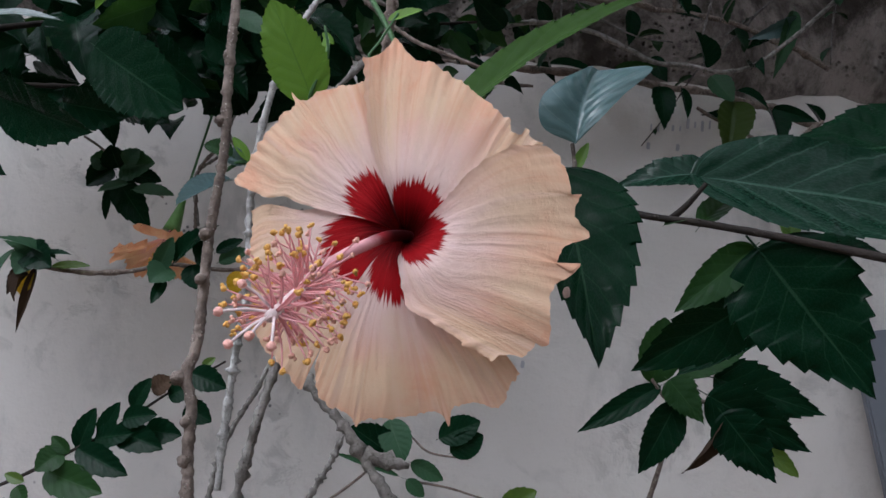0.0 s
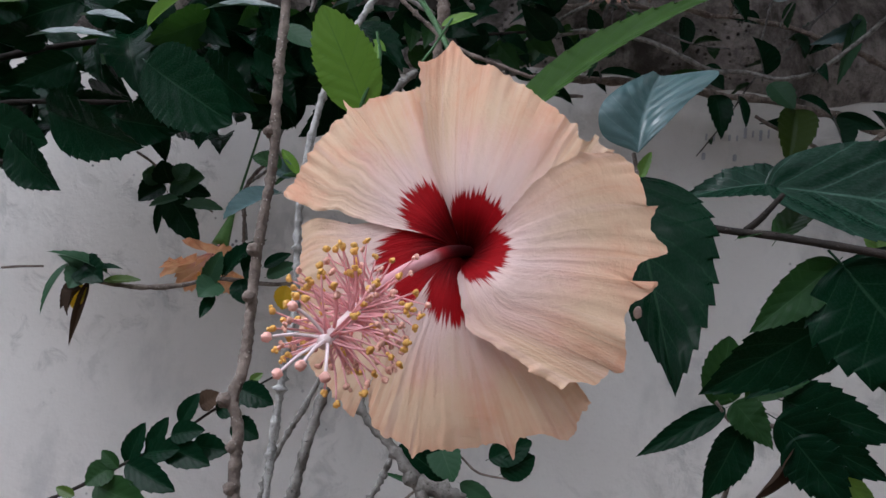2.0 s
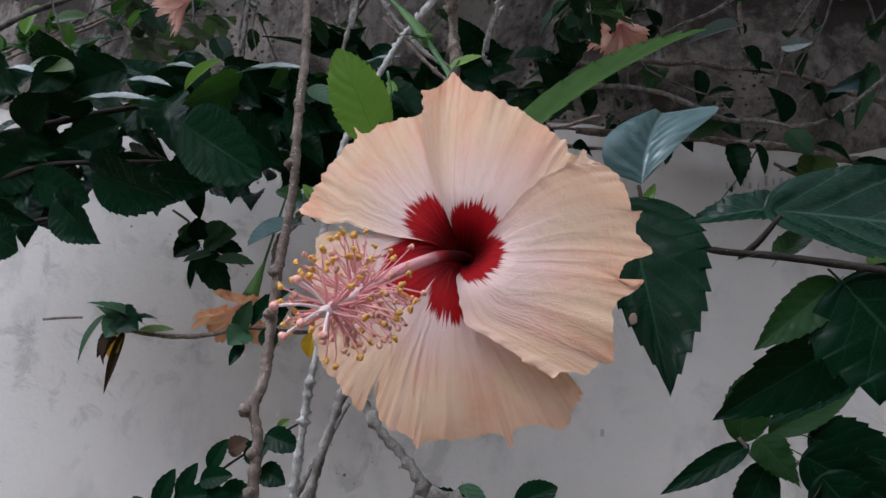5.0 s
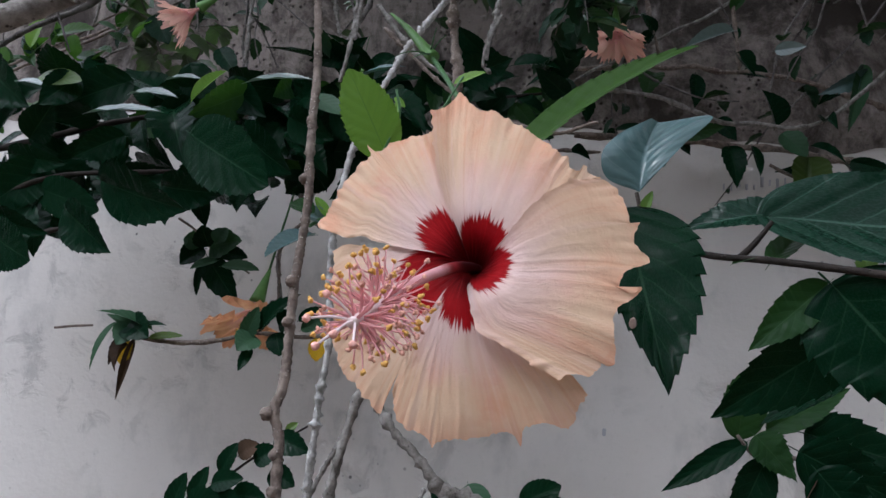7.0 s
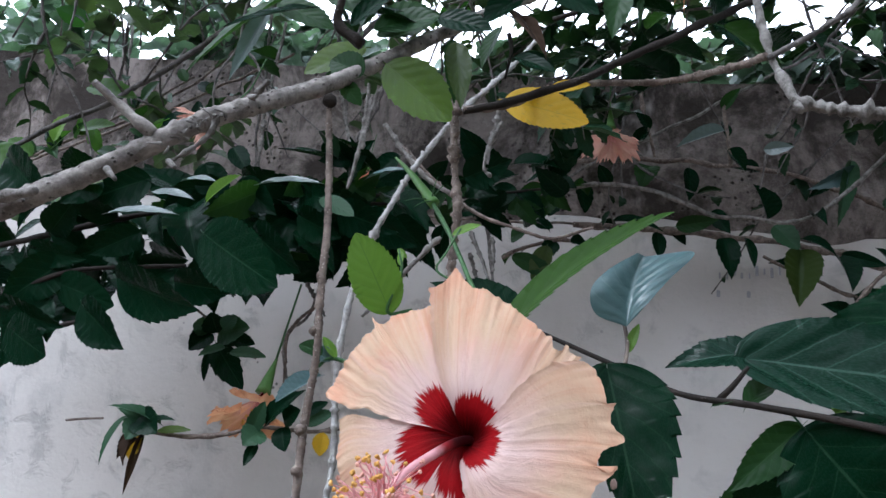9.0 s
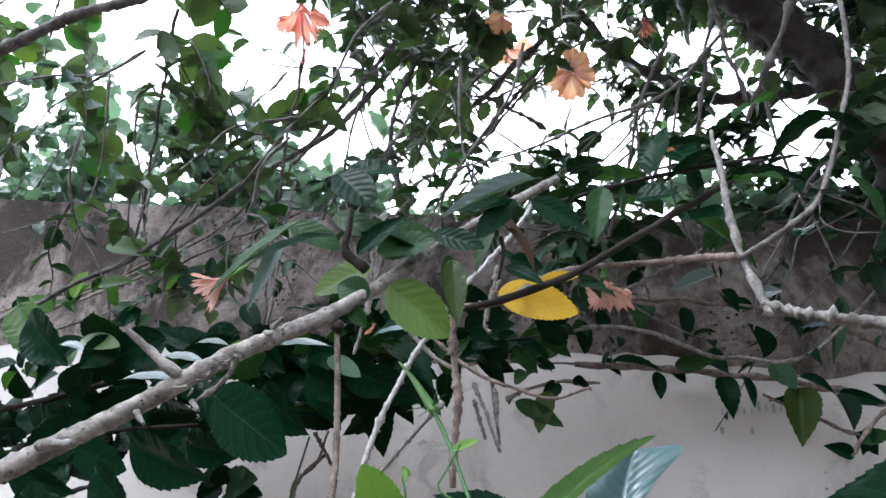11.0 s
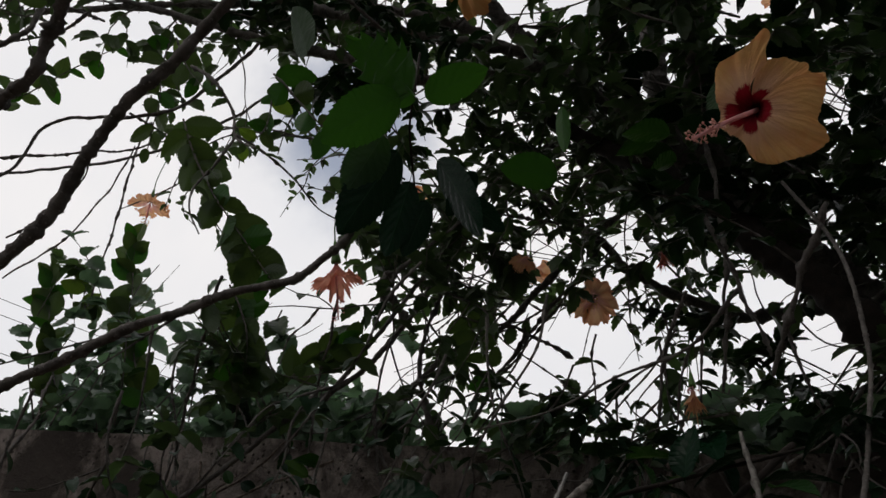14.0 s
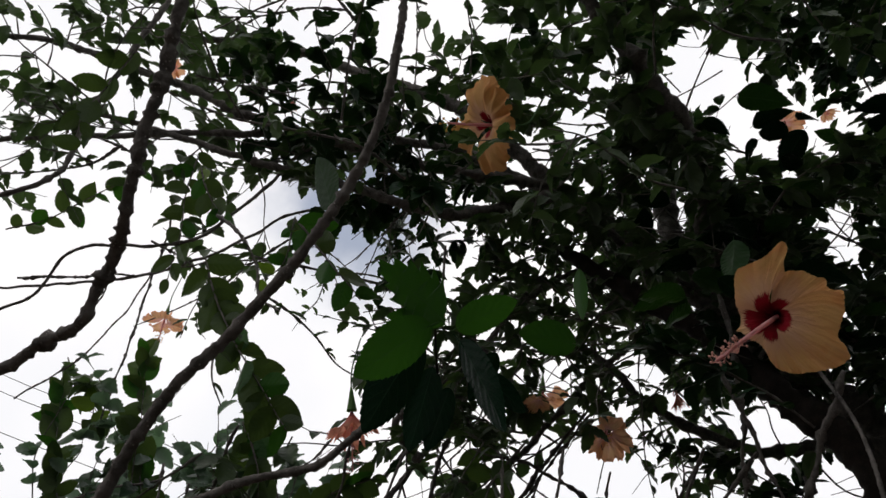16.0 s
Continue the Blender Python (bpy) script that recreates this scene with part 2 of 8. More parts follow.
def petal_material(name, rim, cream, inner, red, eye=0.36, thin=0.32):
    k = Mat(name, 0.6, 0.10)
    uv = k.xyz(k.coord("UV"))
    r = k.chance()
    across, out = uv[0], uv[1]
    lane = k.join(k.math("MULTIPLY", across, 4.0), k.math("MULTIPLY", out, 2.6), k.math("MULTIPLY", r, 9.0))
    broad = k.noise(lane, 1.0, 4, 0.6, 0.25)
    mottle = k.noise(k.join(k.math("MULTIPLY", across, 11.0), k.math("MULTIPLY", out, 11.0), r), 1.0, 6, 0.65, 0.25)
    hair = k.noise(k.join(k.math("MULTIPLY", across, 46.0), k.math("MULTIPLY", out, 1.6), r), 1.0, 3, 0.6, 0.2)
    vein = k.noise(k.join(k.math("MULTIPLY", across, 22.0), k.math("MULTIPLY", out, 1.1), k.math("MULTIPLY", r, 5.0)), 1.0, 3, 0.55, 0.15)
    col = k.mix(k.step(broad, 0.26, 0.60), rim, cream)
    col = k.mix(k.math("MULTIPLY", k.step(out, 0.80, 1.05), 0.75), col, rim)
    col = k.mix(k.math("MULTIPLY", k.step(mottle, 0.46, 0.70), 0.5), col, cream)
    edge = k.math("ADD", out, k.math("MULTIPLY", k.math("SUBTRACT", broad, 0.5), 0.45))
    col = k.mix(k.step(edge, 0.28, 0.76, 1.0, 0.0), col, inner)
    col = k.mix(k.math("MULTIPLY", k.step(vein, 0.5, 0.72), 0.22), col, inner)
    col = k.mix(k.math("MULTIPLY", k.step(vein, 0.28, 0.46, 1.0, 0.0), 0.12), col, tuple(x * 0.72 for x in rim))
    lines = k.noise(k.join(k.math("MULTIPLY", across, 30.0), k.math("MULTIPLY", out, 0.7), k.math("MULTIPLY", r, 3.0)), 1.0, 2, 0.5, 0.25)
    col = k.mix(k.math("MULTIPLY", k.step(lines, 0.52, 0.64), k.step(out, 0.35, 0.9, 0.08, 0.26)), col, tuple(x * y for x, y in zip(rim, (0.86, 0.74, 0.66))))
    mid = k.math("ABSOLUTE", k.math("SUBTRACT", across, 0.5))
    reach = k.math("SUBTRACT", eye, k.math("MULTIPLY", k.math("POWER", k.math("MULTIPLY", mid, 2.0), 3.0), eye * 0.38))
    reach = k.math("ADD", reach, k.math("MULTIPLY", k.math("SUBTRACT", hair, 0.5), 0.22))
    red_in = k.step(k.math("SUBTRACT", reach, out), -0.012, 0.025)
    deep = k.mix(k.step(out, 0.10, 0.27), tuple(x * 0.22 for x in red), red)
    deep = k.mix(k.math("MULTIPLY", k.step(hair, 0.5, 0.7), 0.3), deep, tuple(x * 1.6 for x in red))
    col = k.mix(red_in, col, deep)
    k.colour(col)
    h = k.math("ADD", k.math("ADD", k.math("MULTIPLY", vein, 0.7), k.math("MULTIPLY", mottle, 1.3)), k.math("MULTIPLY", hair, 0.12))
    nrm = k.bump(h, 0.36, 0.0016)
    k.glow_through(col, thin, nrm)
    return k.m


PETAL = petal_material("petal_peach", (0.69, 0.352, 0.228), (0.70, 0.492, 0.338), (0.74, 0.548, 0.510), (0.30, 0.003, 0.006))
PETAL_GOLD = petal_material("petal_golden_peach", (0.80, 0.36, 0.13), (0.82, 0.47, 0.18), (0.80, 0.47, 0.30), (0.30, 0.008, 0.018))
PETAL_FAR = petal_material("petal_orange_peach", (0.80, 0.36, 0.20), (0.85, 0.52, 0.28), (0.78, 0.42, 0.36), (0.32, 0.012, 0.02), 0.22, 0.55)
PETAL_OLD = petal_material("petal_faded_coral", (0.80, 0.27, 0.19), (0.82, 0.40, 0.27), (0.80, 0.30, 0.25), (0.28, 0.02, 0.02), 0.15, 0.55)


PETAL_FADED = petal_material("petal_faded_pink", (0.82, 0.46, 0.38), (0.85, 0.56, 0.45), (0.80, 0.44, 0.40), (0.45, 0.08, 0.07), 0.12, 0.45)


def plain(name, colour, rough=0.5, wob=0.15, scale=300, through=0.0, spec=0.4):
    k = Mat(name, rough, spec)
    n = k.noise(k.coord("Object"), scale, 4)
    c = k.mix(n, tuple(x * (1 - wob) for x in colour), tuple(min(1, x * (1 + wob)) for x in colour))
    k.colour(c)
    k.bump(n, 0.3, 0.0006)
    if through:
        k.glow_through(c, through)
    return k.m


k = Mat("column_pink", 0.45, 0.4)
d_ = k.t.nodes.new("ShaderNodeVectorMath")
d_.operation = "DISTANCE"
k.put(d_.inputs[0], k.coord("Object"))
d_.inputs[1].default_value = (0.066, 0.352, 1.489)
n_ = k.noise(k.coord("Object"), 260, 3)
far_ = k.math("ADD", d_.outputs["Value"], k.math("MULTIPLY", n_, 0.006))
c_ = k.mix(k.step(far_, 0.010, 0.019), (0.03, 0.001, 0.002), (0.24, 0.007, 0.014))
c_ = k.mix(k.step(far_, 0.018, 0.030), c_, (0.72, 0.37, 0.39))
c_ = k.mix(k.step(far_, 0.045, 0.075), c_, (0.83, 0.66, 0.65))
k.colour(c_)
k.bump(n_, 0.2, 0.0005)
k.glow_through(c_, 0.25)
COLUMN = k.m
COLUMN_TIP = plain("column_white", (0.82, 0.68, 0.68), 0.45, 0.1, 240, 0.25)
FILAMENT = plain("filament_rose", (0.90, 0.47, 0.48), 0.4, 0.2, 400, 0.45)
POLLEN = plain("anther_yellow", (0.93, 0.50, 0.14), 0.85, 0.3, 1500, 0.35)
POLLEN_PINK = plain("anther_unripe", (0.84, 0.46, 0.36), 0.85, 0.25, 1500, 0.25)
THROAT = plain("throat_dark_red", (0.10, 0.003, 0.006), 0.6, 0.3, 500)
STIGMA = plain("stigma_coral", (0.84, 0.45, 0.38), 0.7, 0.2, 1500, 0.2)
CALYX = plain("calyx_green", (0.10, 0.22, 0.05), 0.5, 0.25, 300, 0.15)


# ---- shapes ----
def mesh_of(name, verts, faces, mat, uvs=None, smooth=True):
    me = bpy.data.meshes.new(name)
    me.from_pydata([tuple(v) for v in verts], [], faces)
    if uvs is not None:
        layer = me.uv_layers.new(name="UVMap")
        idx = np.zeros(len(me.loops), dtype=np.int32)
        me.loops.foreach_get("vertex_index", idx)
        layer.data.foreach_set("uv", np.asarray(uvs, dtype=np.float32)[idx].ravel())
    if smooth:
        me.polygons.foreach_set("use_smooth", [True] * len(me.polygons))
    me.materials.append(mat)
    me.update()
    return me


def thing(name, at, label, category, group="", kind=""):
    ob = new(name)
    ob.empty_display_size = 0.05
    ob.location = at
    bpy.context.view_layer.update()
    return tagged(ob, label, category, group, kind)


def part(name, me, parent, label="", m=None):
    """A mesh as one object under a thing or a part; m: its pose in the world."""
    ob = new(name, me)
    m = m or Matrix.Identity(4)
    ob.parent = parent
    ob.matrix_parent_inverse = inverse_world(parent)
    ob.matrix_basis = m
    if label:
        tagged(ob, label)
    return ob


def inverse_world(ob):
    m = Matrix.Identity(4)
    while ob:
        m = ob.matrix_parent_inverse @ ob.matrix_basis @ m if ob.parent else ob.matrix_basis @ m
        ob = ob.parent
    return m.inverted()


def spline(points, step):
    """A smooth line through the points, cut into short steps."""
    p = [Vector(q) for q in points]
    p = [p[0] * 2 - p[1]] + p + [p[-1] * 2 - p[-2]]
    out = []
    for i in range(1, len(p) - 2):
        n = max(2, int((p[i + 1] - p[i]).length / step))
        for j in range(n):
            t = j / n
            a, b, c, d = p[i - 1], p[i], p[i + 1], p[i + 2]
            out.append(0.5 * (2 * b + (c - a) * t + (2 * a - 5 * b + 4 * c - d) * t * t + (3 * b - a - 3 * c + d) * t ** 3))
    out.append(p[-2])
    return out


def tube(points, r0, r1, sides=8, step=0.006, knobs=0, knob=0.5, rough=0.08, wave=0.0, seed=0, tight=1.5, grain=160):
    """Vertices and faces of a tapered, uneven twig with nodes on it."""
    rng = random.Random(seed)
    line = spline(points, step)
    n = len(line)
    marks = [(rng.uniform(0.03, 0.97), rng.uniform(0, 6.28), rng.uniform(0.4, 1.0)) for _ in range(knobs)]
    length = sum((line[i + 1] - line[i]).length for i in range(n - 1))
    verts, faces = [], []
    side = None
    for i, q in enumerate(line):
        d = (line[min(i + 1, n - 1)] - line[max(i - 1, 0)]).normalized()
        if side is None:
            side = d.cross(Vector((0.3, 0.2, 1)) if abs(d.z) < 0.9 else Vector((1, 0.2, 0))).normalized()
        side = (side - d * side.dot(d)).normalized()
        up = d.cross(side)
        t = i / (n - 1)
        r = r0 + (r1 - r0) * t
        q = q + (side * noise.noise((q * 18)) + up * noise.noise(q * 18 + Vector((7, 3, 1)))) * wave
        for j in range(sides):
            a = 6.28318 * j / sides
            k = 1 + rough * noise.noise(Vector((q.x * grain + math.cos(a), q.y * grain + math.sin(a), q.z * grain + seed)))
            for mt, ma, ms in marks:
                dd = (t - mt) * length / (tight * max(r, 0.0012))
                if abs(dd) < 2.2:
                    k += knob * ms * math.exp(-dd * dd) * (0.35 + 0.65 * max(0, math.cos(a - ma)) ** 2)
            verts.append(q + (side * math.cos(a) + up * math.sin(a)) * r * k)
        if i:
            b = (i - 1) * sides
            faces += [(b + j, b + (j + 1) % sides, b + sides + (j + 1) % sides, b + sides + j) for j in range(sides)]
    faces.append(tuple(reversed(range(sides))))
    faces.append(tuple((n - 1) * sides + j for j in range(sides)))
    return verts, faces


def twig(parent, name, points, r0, r1, mat, label="", **kw):
    v, f = tube(points, r0, r1, **kw)
    return part(name, mesh_of(name, v, f, mat), parent, label)


def leaf_shape(nu, nv, fold=0.12, arch=0.15, curl=0.0, teeth=0.12, count=9, seed=1, peak=0.36, petiole=0.14, ripple=0.02, tail=1.0, skew=0.0, quilt=0.004, base=0.62, sway=0.0):
    """A leaf one long and one wide along +y, its upper face to +z: vertices, faces, uv."""
    rng = random.Random(seed)
    verts, faces, uvs = [], [], []
    ofs = rng.uniform(0, 50)
    top = peak ** base * (1 - peak) ** (base * (1 - peak) / peak)
    for i in range(nu + 1):
        u = i / nu
        hw = 0.5 * u ** base * (1 - u) ** (base * (1 - peak) / peak * tail) / top
        if i == 0:
            hw = 0.012
        if i == nu:
            hw = 0.0
        for j in range(-nv, nv + 1):
            v = j / nv
            saw = ((u * count + ofs + (0.37 if j > 0 else 0.0)) % 1.0) ** 1.4 if teeth and 0.16 < u < 0.96 else 0.45
            x = v * hw * (1 + (skew if j > 0 else -skew)) * (1 + teeth * (saw - 0.45)) + sway * 4 * u * (1 - u)
            z = fold * abs(v * hw) * 2 - arch * (u - 0.25) ** 2 + curl * (v * 0.5) ** 3 * (1 - u)
            z += ripple * noise.noise(Vector((v * 1.3 + ofs, u * 5, seed))) * (0.3 + abs(v))
            # the blade swells between the side veins, which lie sunken
            z -= quilt * math.cos(6.2832 * ((u - 0.31 * abs(v)) * 6.5 - 0.5)) * (1 - v ** 4) * min(1, abs(v) * 4) * min(1, hw * 4)
            y = u - 0.05 * abs(v) * (1 - u) * (u < 0.5) + teeth * 0.22 * (saw - 0.45) * v ** 6
            verts.append((x, y, z))
            uvs.append((v * 0.5 + 0.5, u))
    w = 2 * nv + 1
    for i in range(nu):
        for j in range(2 * nv):
            a = i * w + j
            faces.append((a, a + 1, a + w + 1, a + w))
    if petiole:
        b = len(verts)
        for i in range(4):
            t = i / 3
            for j in range(4):
                c, s = math.cos(j * 1.5708 + 0.78), math.sin(j * 1.5708 + 0.78)
                verts.append((0.012 * c, 0.03 - (petiole + 0.03) * t, 0.016 * s - 0.012 - 0.5 * petiole * t * t))
                uvs.append((0.5, 0.0))
        for i in range(3):
            for j in range(4):
                faces.append((b + i * 4 + j, b + i * 4 + (j + 1) % 4, b + i * 4 + 4 + (j + 1) % 4, b + i * 4 + 4 + j))
    return verts, faces, uvs


SHAPES = {
    "bowed": dict(nu=80, nv=5, fold=0.22, arch=0.10, teeth=0.14, count=14, seed=9, peak=0.45, base=0.55, petiole=0.0, quilt=0.002, sway=-0.62),
    "flat": dict(nu=72, nv=6, fold=0.14, arch=0.16, teeth=0.085, count=11, seed=3, ripple=0.05),
    "arch": dict(nu=72, nv=6, fold=0.14, arch=0.45, teeth=0.11, count=11, seed=5, ripple=0.05),
    "fold": dict(nu=40, nv=5, fold=0.45, arch=0.20, teeth=0.10, count=9, seed=7),
    "strap": dict(nu=60, nv=5, fold=0.30, arch=0.22, teeth=0.13, count=12, seed=9, peak=0.42, quilt=0.006),
    "round": dict(nu=48, nv=6, fold=0.10, arch=0.15, teeth=0.09, count=9, seed=11, peak=0.44),
    "broad": dict(nu=84, nv=6, fold=0.06, arch=0.13, teeth=0.08, count=15, seed=12, peak=0.42, base=0.55, quilt=0.003),
    "heart": dict(base=0.52, nu=90, nv=7, fold=0.07, arch=0.14, teeth=0.12, count=10, seed=13, peak=0.30, tail=1.10, ripple=0.05),
    "lopsided": dict(nu=100, nv=8, fold=0.07, arch=0.14, teeth=0.10, count=11, seed=13, peak=0.36, base=0.5, tail=1.25, petiole=0.0, quilt=0.007, ripple=0.05, skew=-0.26),
    "wide": dict(nu=110, nv=8, fold=0.10, arch=0.16, teeth=0.05, count=19, seed=14, peak=0.38, base=0.5, tail=1.1, petiole=0.0, ripple=0.06, quilt=0.009),
    "cup": dict(nu=36, nv=6, fold=0.22, arch=0.35, teeth=0.08, count=9, seed=8, peak=0.50),
    "small": dict(nu=30, nv=4, fold=0.16, arch=0.25, teeth=0.12, count=6, seed=15, peak=0.42),
    "droop": dict(nu=36, nv=4, fold=0.22, arch=0.75, teeth=0.14, count=7, seed=17),
    "twist": dict(nu=30, nv=3, fold=0.6, arch=0.9, curl=1.2, teeth=0.0, count=7, seed=19, ripple=0.12),
    "lobed": dict(nu=72, nv=6, fold=0.05, arch=0.2, teeth=0.42, count=7, seed=23, peak=0.36, ripple=0.06),
}
_leaf_cache = {}


def leaf(parent, base, tip, width, mat=None, n=(0, -1, 0.35), shape="flat", label=""):
    """One leaf from its base to its tip, its upper face towards n."""
    mat = mat or LEAF_DARK
    key = (shape, mat.name)
    if key not in _leaf_cache:
        v, f, uv = leaf_shape(**SHAPES[shape])
        _leaf_cache[key] = mesh_of("leaf", v, f, mat, uv)
    b, t = Vector(base), Vector(tip)
    y = t - b
    length = y.length
    y = y.normalized()
    z = Vector(n)
    z = (z - y * z.dot(y)).normalized()
    x = y.cross(z)
    m = Matrix((x * width, y * length, z * max(width, min(length * 0.5, width * 1.2)))).transposed().to_4x4()
    m.translation = b
    return part("leaf", _leaf_cache[key], parent, label, m)


_fol = {}


def foliage_mesh(name, leaves, mat, lod=0):
    """Many leaves joined: each (base, direction, normal, length, width)."""
    if lod not in _fol:
        nu, nv, saw = ((13, 1, 0.26), (18, 2, 0.22), (5, 1, 0.0))[lod]
        v, f, uv = leaf_shape(nu, nv, 0.22, 0.35, teeth=saw, count=nu / 3, petiole=0.0, seed=21, peak=0.42, ripple=0.08, quilt=0.0)
        _fol[lod] = (np.array(v), f, np.array(uv))
    tv, tf, tu = _fol[lod]
    tfa = np.array(tf)
    verts, faces = [], []
    for i, (b, d, nrm, ln, wd) in enumerate(leaves):
        y = d.normalized()
        z = (nrm - y * nrm.dot(y)).normalized()
        x = y.cross(z)
        verts.append(tv @ np.array((x * wd, y * ln, z * max(wd, 0.5 * ln))) + np.array(b))
        faces.append(tfa + i * len(tv))
    return mesh_of(name, np.concatenate(verts).tolist(), np.concatenate(faces).tolist(), mat, np.tile(tu, (len(leaves), 1)))


def flower(name, centre, axis, size, mat, label, seed, opening=1.0, column=0.6, calyx=True, group="open flowers", lean=(0, 0, 0)):
    """A smaller hibiscus flower: five petals round an axis, with its column. opening 1: flat, 0.2: hanging shut."""
    rng = random.Random(seed)
    ax = Vector(axis).normalized()
    sx = ax.cross(Vector((0.2, 0.1, 1)) if abs(ax.z) < 0.9 else Vector((1, 0, 0.1))).normalized()
    sy = ax.cross(sx)
    c = Vector(centre)
    fl = thing(name, c, label, "flower", group)
    r = size / 2
    spin = rng.uniform(0, 6)
    for p in range(5):
        a0 = spin + p * 1.2566 + rng.uniform(-0.12, 0.12)
        op = min(1.15, max(0.08, opening + rng.uniform(-0.18, 0.15)))
        verts, faces, uvs = [], [], []
        nu, nv = 14, 26
        ph = rng.uniform(0, 9)
        long = r * rng.uniform(0.9, 1.08)
        for i in range(nu + 1):
            s = i / nu
            for j in range(nv + 1):
                v = j / nv * 2 - 1
                ha = (0.25 + 0.75 * min(1, s * 2.2) ** 0.7) * (0.68 if opening > 0.9 else 0.80)
                edge = 1 - 0.20 * v * v + 0.16 * noise.noise(Vector((v * 4 + ph, seed, p))) * s + (0.06 if opening > 0.7 else 0.26) * noise.noise(Vector((v * 13 + ph, seed, p))) * s ** 4 + (0.05 if opening > 0.7 else 0.20) * noise.noise(Vector((v * 31 + ph, seed, p))) * s ** 6
                ang = a0 + v * ha
                rr = long * s * edge
                tilt = (0.35 + 0.65 * s) * 1.45 * op * (1 + 0.06 * math.sin(ph * 3))
                rad, h = rr * math.sin(tilt), rr * math.cos(tilt)
                ruf = size * s ** 3 * (0.10 * noise.noise(Vector((v * 3.3 + ph, s * 2, p + seed))) + 0.05 * noise.noise(Vector((v * 9 + ph, s * 3, p + seed)))) * (1.6 - op * 0.6)
                q = c + (sx * math.cos(ang) + sy * math.sin(ang)) * (rad + 0.004 * p * r + ruf * (1 - op)) + ax * (h + ruf + 0.012 * r * (v + p * 0.4))
                verts.append(q)
                uvs.append((j / nv, s))
        for i in range(nu):
            for j in range(nv):
                b = i * (nv + 1) + j
                faces.append((b, b + 1, b + nv + 2, b + nv + 1))
        part("petal", mesh_of("petal", verts, faces, mat, uvs), fl)
    if column:
        tip = c + ax * size * column + Vector(lean) * size
        v, f = tube([c, c + (tip - c) * 0.5 + sx * 0.01 * size, tip], 0.018 * size, 0.010 * size, 6, size * 0.05)
        col = part("staminal_column", mesh_of("staminal_column", v, f, FILAMENT), fl)
        for i in range(14):
            t = rng.uniform(0.55, 1.0)
            b = c + (tip - c) * t
            d = (sx * rng.uniform(-1, 1) + sy * rng.uniform(-1, 1) + ax * 0.35).normalized()
            e = b + d * size * 0.09
            v, f = tube([b, b + d * size * 0.05 + ax * size * 0.01, e], 0.004 * size, 0.004 * size, 4, size * 0.04)
            ve, fe = blob(e, size * 0.014, seed + i)
            o = len(v)
            part("stamen", mesh_of("stamen", v + ve, f + [tuple(q + o for q in fc) for fc in fe], POLLEN if opening > 0.7 else FILAMENT), col)
    if calyx:
        v, f = tube([c - ax * size * 0.30, c - ax * size * 0.14, c + ax * size * 0.03], 0.012 * size, 0.07 * size, 8, size * 0.03)
        part("calyx", mesh_of("calyx", v, f, CALYX), fl)
        up = c - ax * size * 0.28
        v, f = tube([up, up - ax * size * 0.2 + Vector((0, 0, size * 0.08)), up - ax * size * 0.3 + Vector((size * 0.06, 0, size * 0.45))], 0.011 * size, 0.010 * size, 6, size * 0.06)
        part("stalk", mesh_of("stalk", v, f, STEM_GREEN), fl)
    return fl


def blob(at, r, seed, rows=4, cols=6):
    """A small lumpy ball."""
    at = Vector(at)
    v, f = [at + Vector((0, 0, r))], []
    for i in range(1, rows):
        for j in range(cols):
            t, a = math.pi * i / rows, 6.283 * j / cols
            d = Vector((math.sin(t) * math.cos(a), math.sin(t) * math.sin(a), math.cos(t)))
            v.append(at + d * r * (1 + 0.35 * noise.noise(d * 2.2 + Vector((seed * 1.7, 0, 0)))))
    v.append(at - Vector((0, 0, r)))
    for j in range(cols):
        f.append((0, 1 + j, 1 + (j + 1) % cols))
        for i in range(rows - 2):
            a = 1 + i * cols
            f.append((a + j, a + cols + j, a + cols + (j + 1) % cols, a + (j + 1) % cols))
        a = 1 + (rows - 2) * cols
        f.append((a + j, len(v) - 1, a + (j + 1) % cols))
    return v, f


# ---- ground and walls ----
def box(name, lo, hi, mat, bevel=0.004):
    bm = bmesh.new()
    bmesh.ops.create_cube(bm, size=1.0)
    for v in bm.verts:
        v.co = Vector([(a + b) / 2 + c * (b - a) for a, b, c in zip(lo, hi, v.co)])
    if bevel:
        bmesh.ops.bevel(bm, geom=list(bm.edges), offset=bevel, segments=2, affect="EDGES")
    me = bpy.data.meshes.new(name)
    bm.to_mesh(me)
    bm.free()
    me.materials.append(mat)
    return me


k = Mat("cream_wall_paint", 0.85, 0.2)
p = k.coord("Object")
big = k.noise(p, 1.6, 5, 0.6)
mid = k.noise(k.scaled(p, (1, 1, 0.55)), 7.0, 6, 0.62)
fine = k.noise(p, 90, 4, 0.6)
c = k.mix(k.step(big, 0.3, 0.7), (0.55, 0.512, 0.485), (0.615, 0.582, 0.555))
c = k.mix(k.math("MULTIPLY", k.step(mid, 0.52, 0.68), 0.5), c, (0.36, 0.35, 0.345))
blot = k.math("MULTIPLY", k.step(k.noise(p, 17, 5, 0.6, 0.5), 0.50, 0.66), k.step(k.noise(p, 3.1, 2), 0.42, 0.58))
c = k.mix(k.math("MULTIPLY", blot, 0.42), c, (0.27, 0.265, 0.26))
c = k.mix(k.math("MULTIPLY", k.step(fine, 0.55, 0.8), 0.25), c, (0.40, 0.38, 0.35))
specks = k.math("MULTIPLY", k.step(k.cells(p, 34), 0.05, 0.13, 1.0, 0.0), k.step(k.noise(p, 4.3, 3), 0.52, 0.62))
c = k.mix(k.math("MULTIPLY", specks, 0.85), c, (0.075, 0.072, 0.078))
k.colour(c)
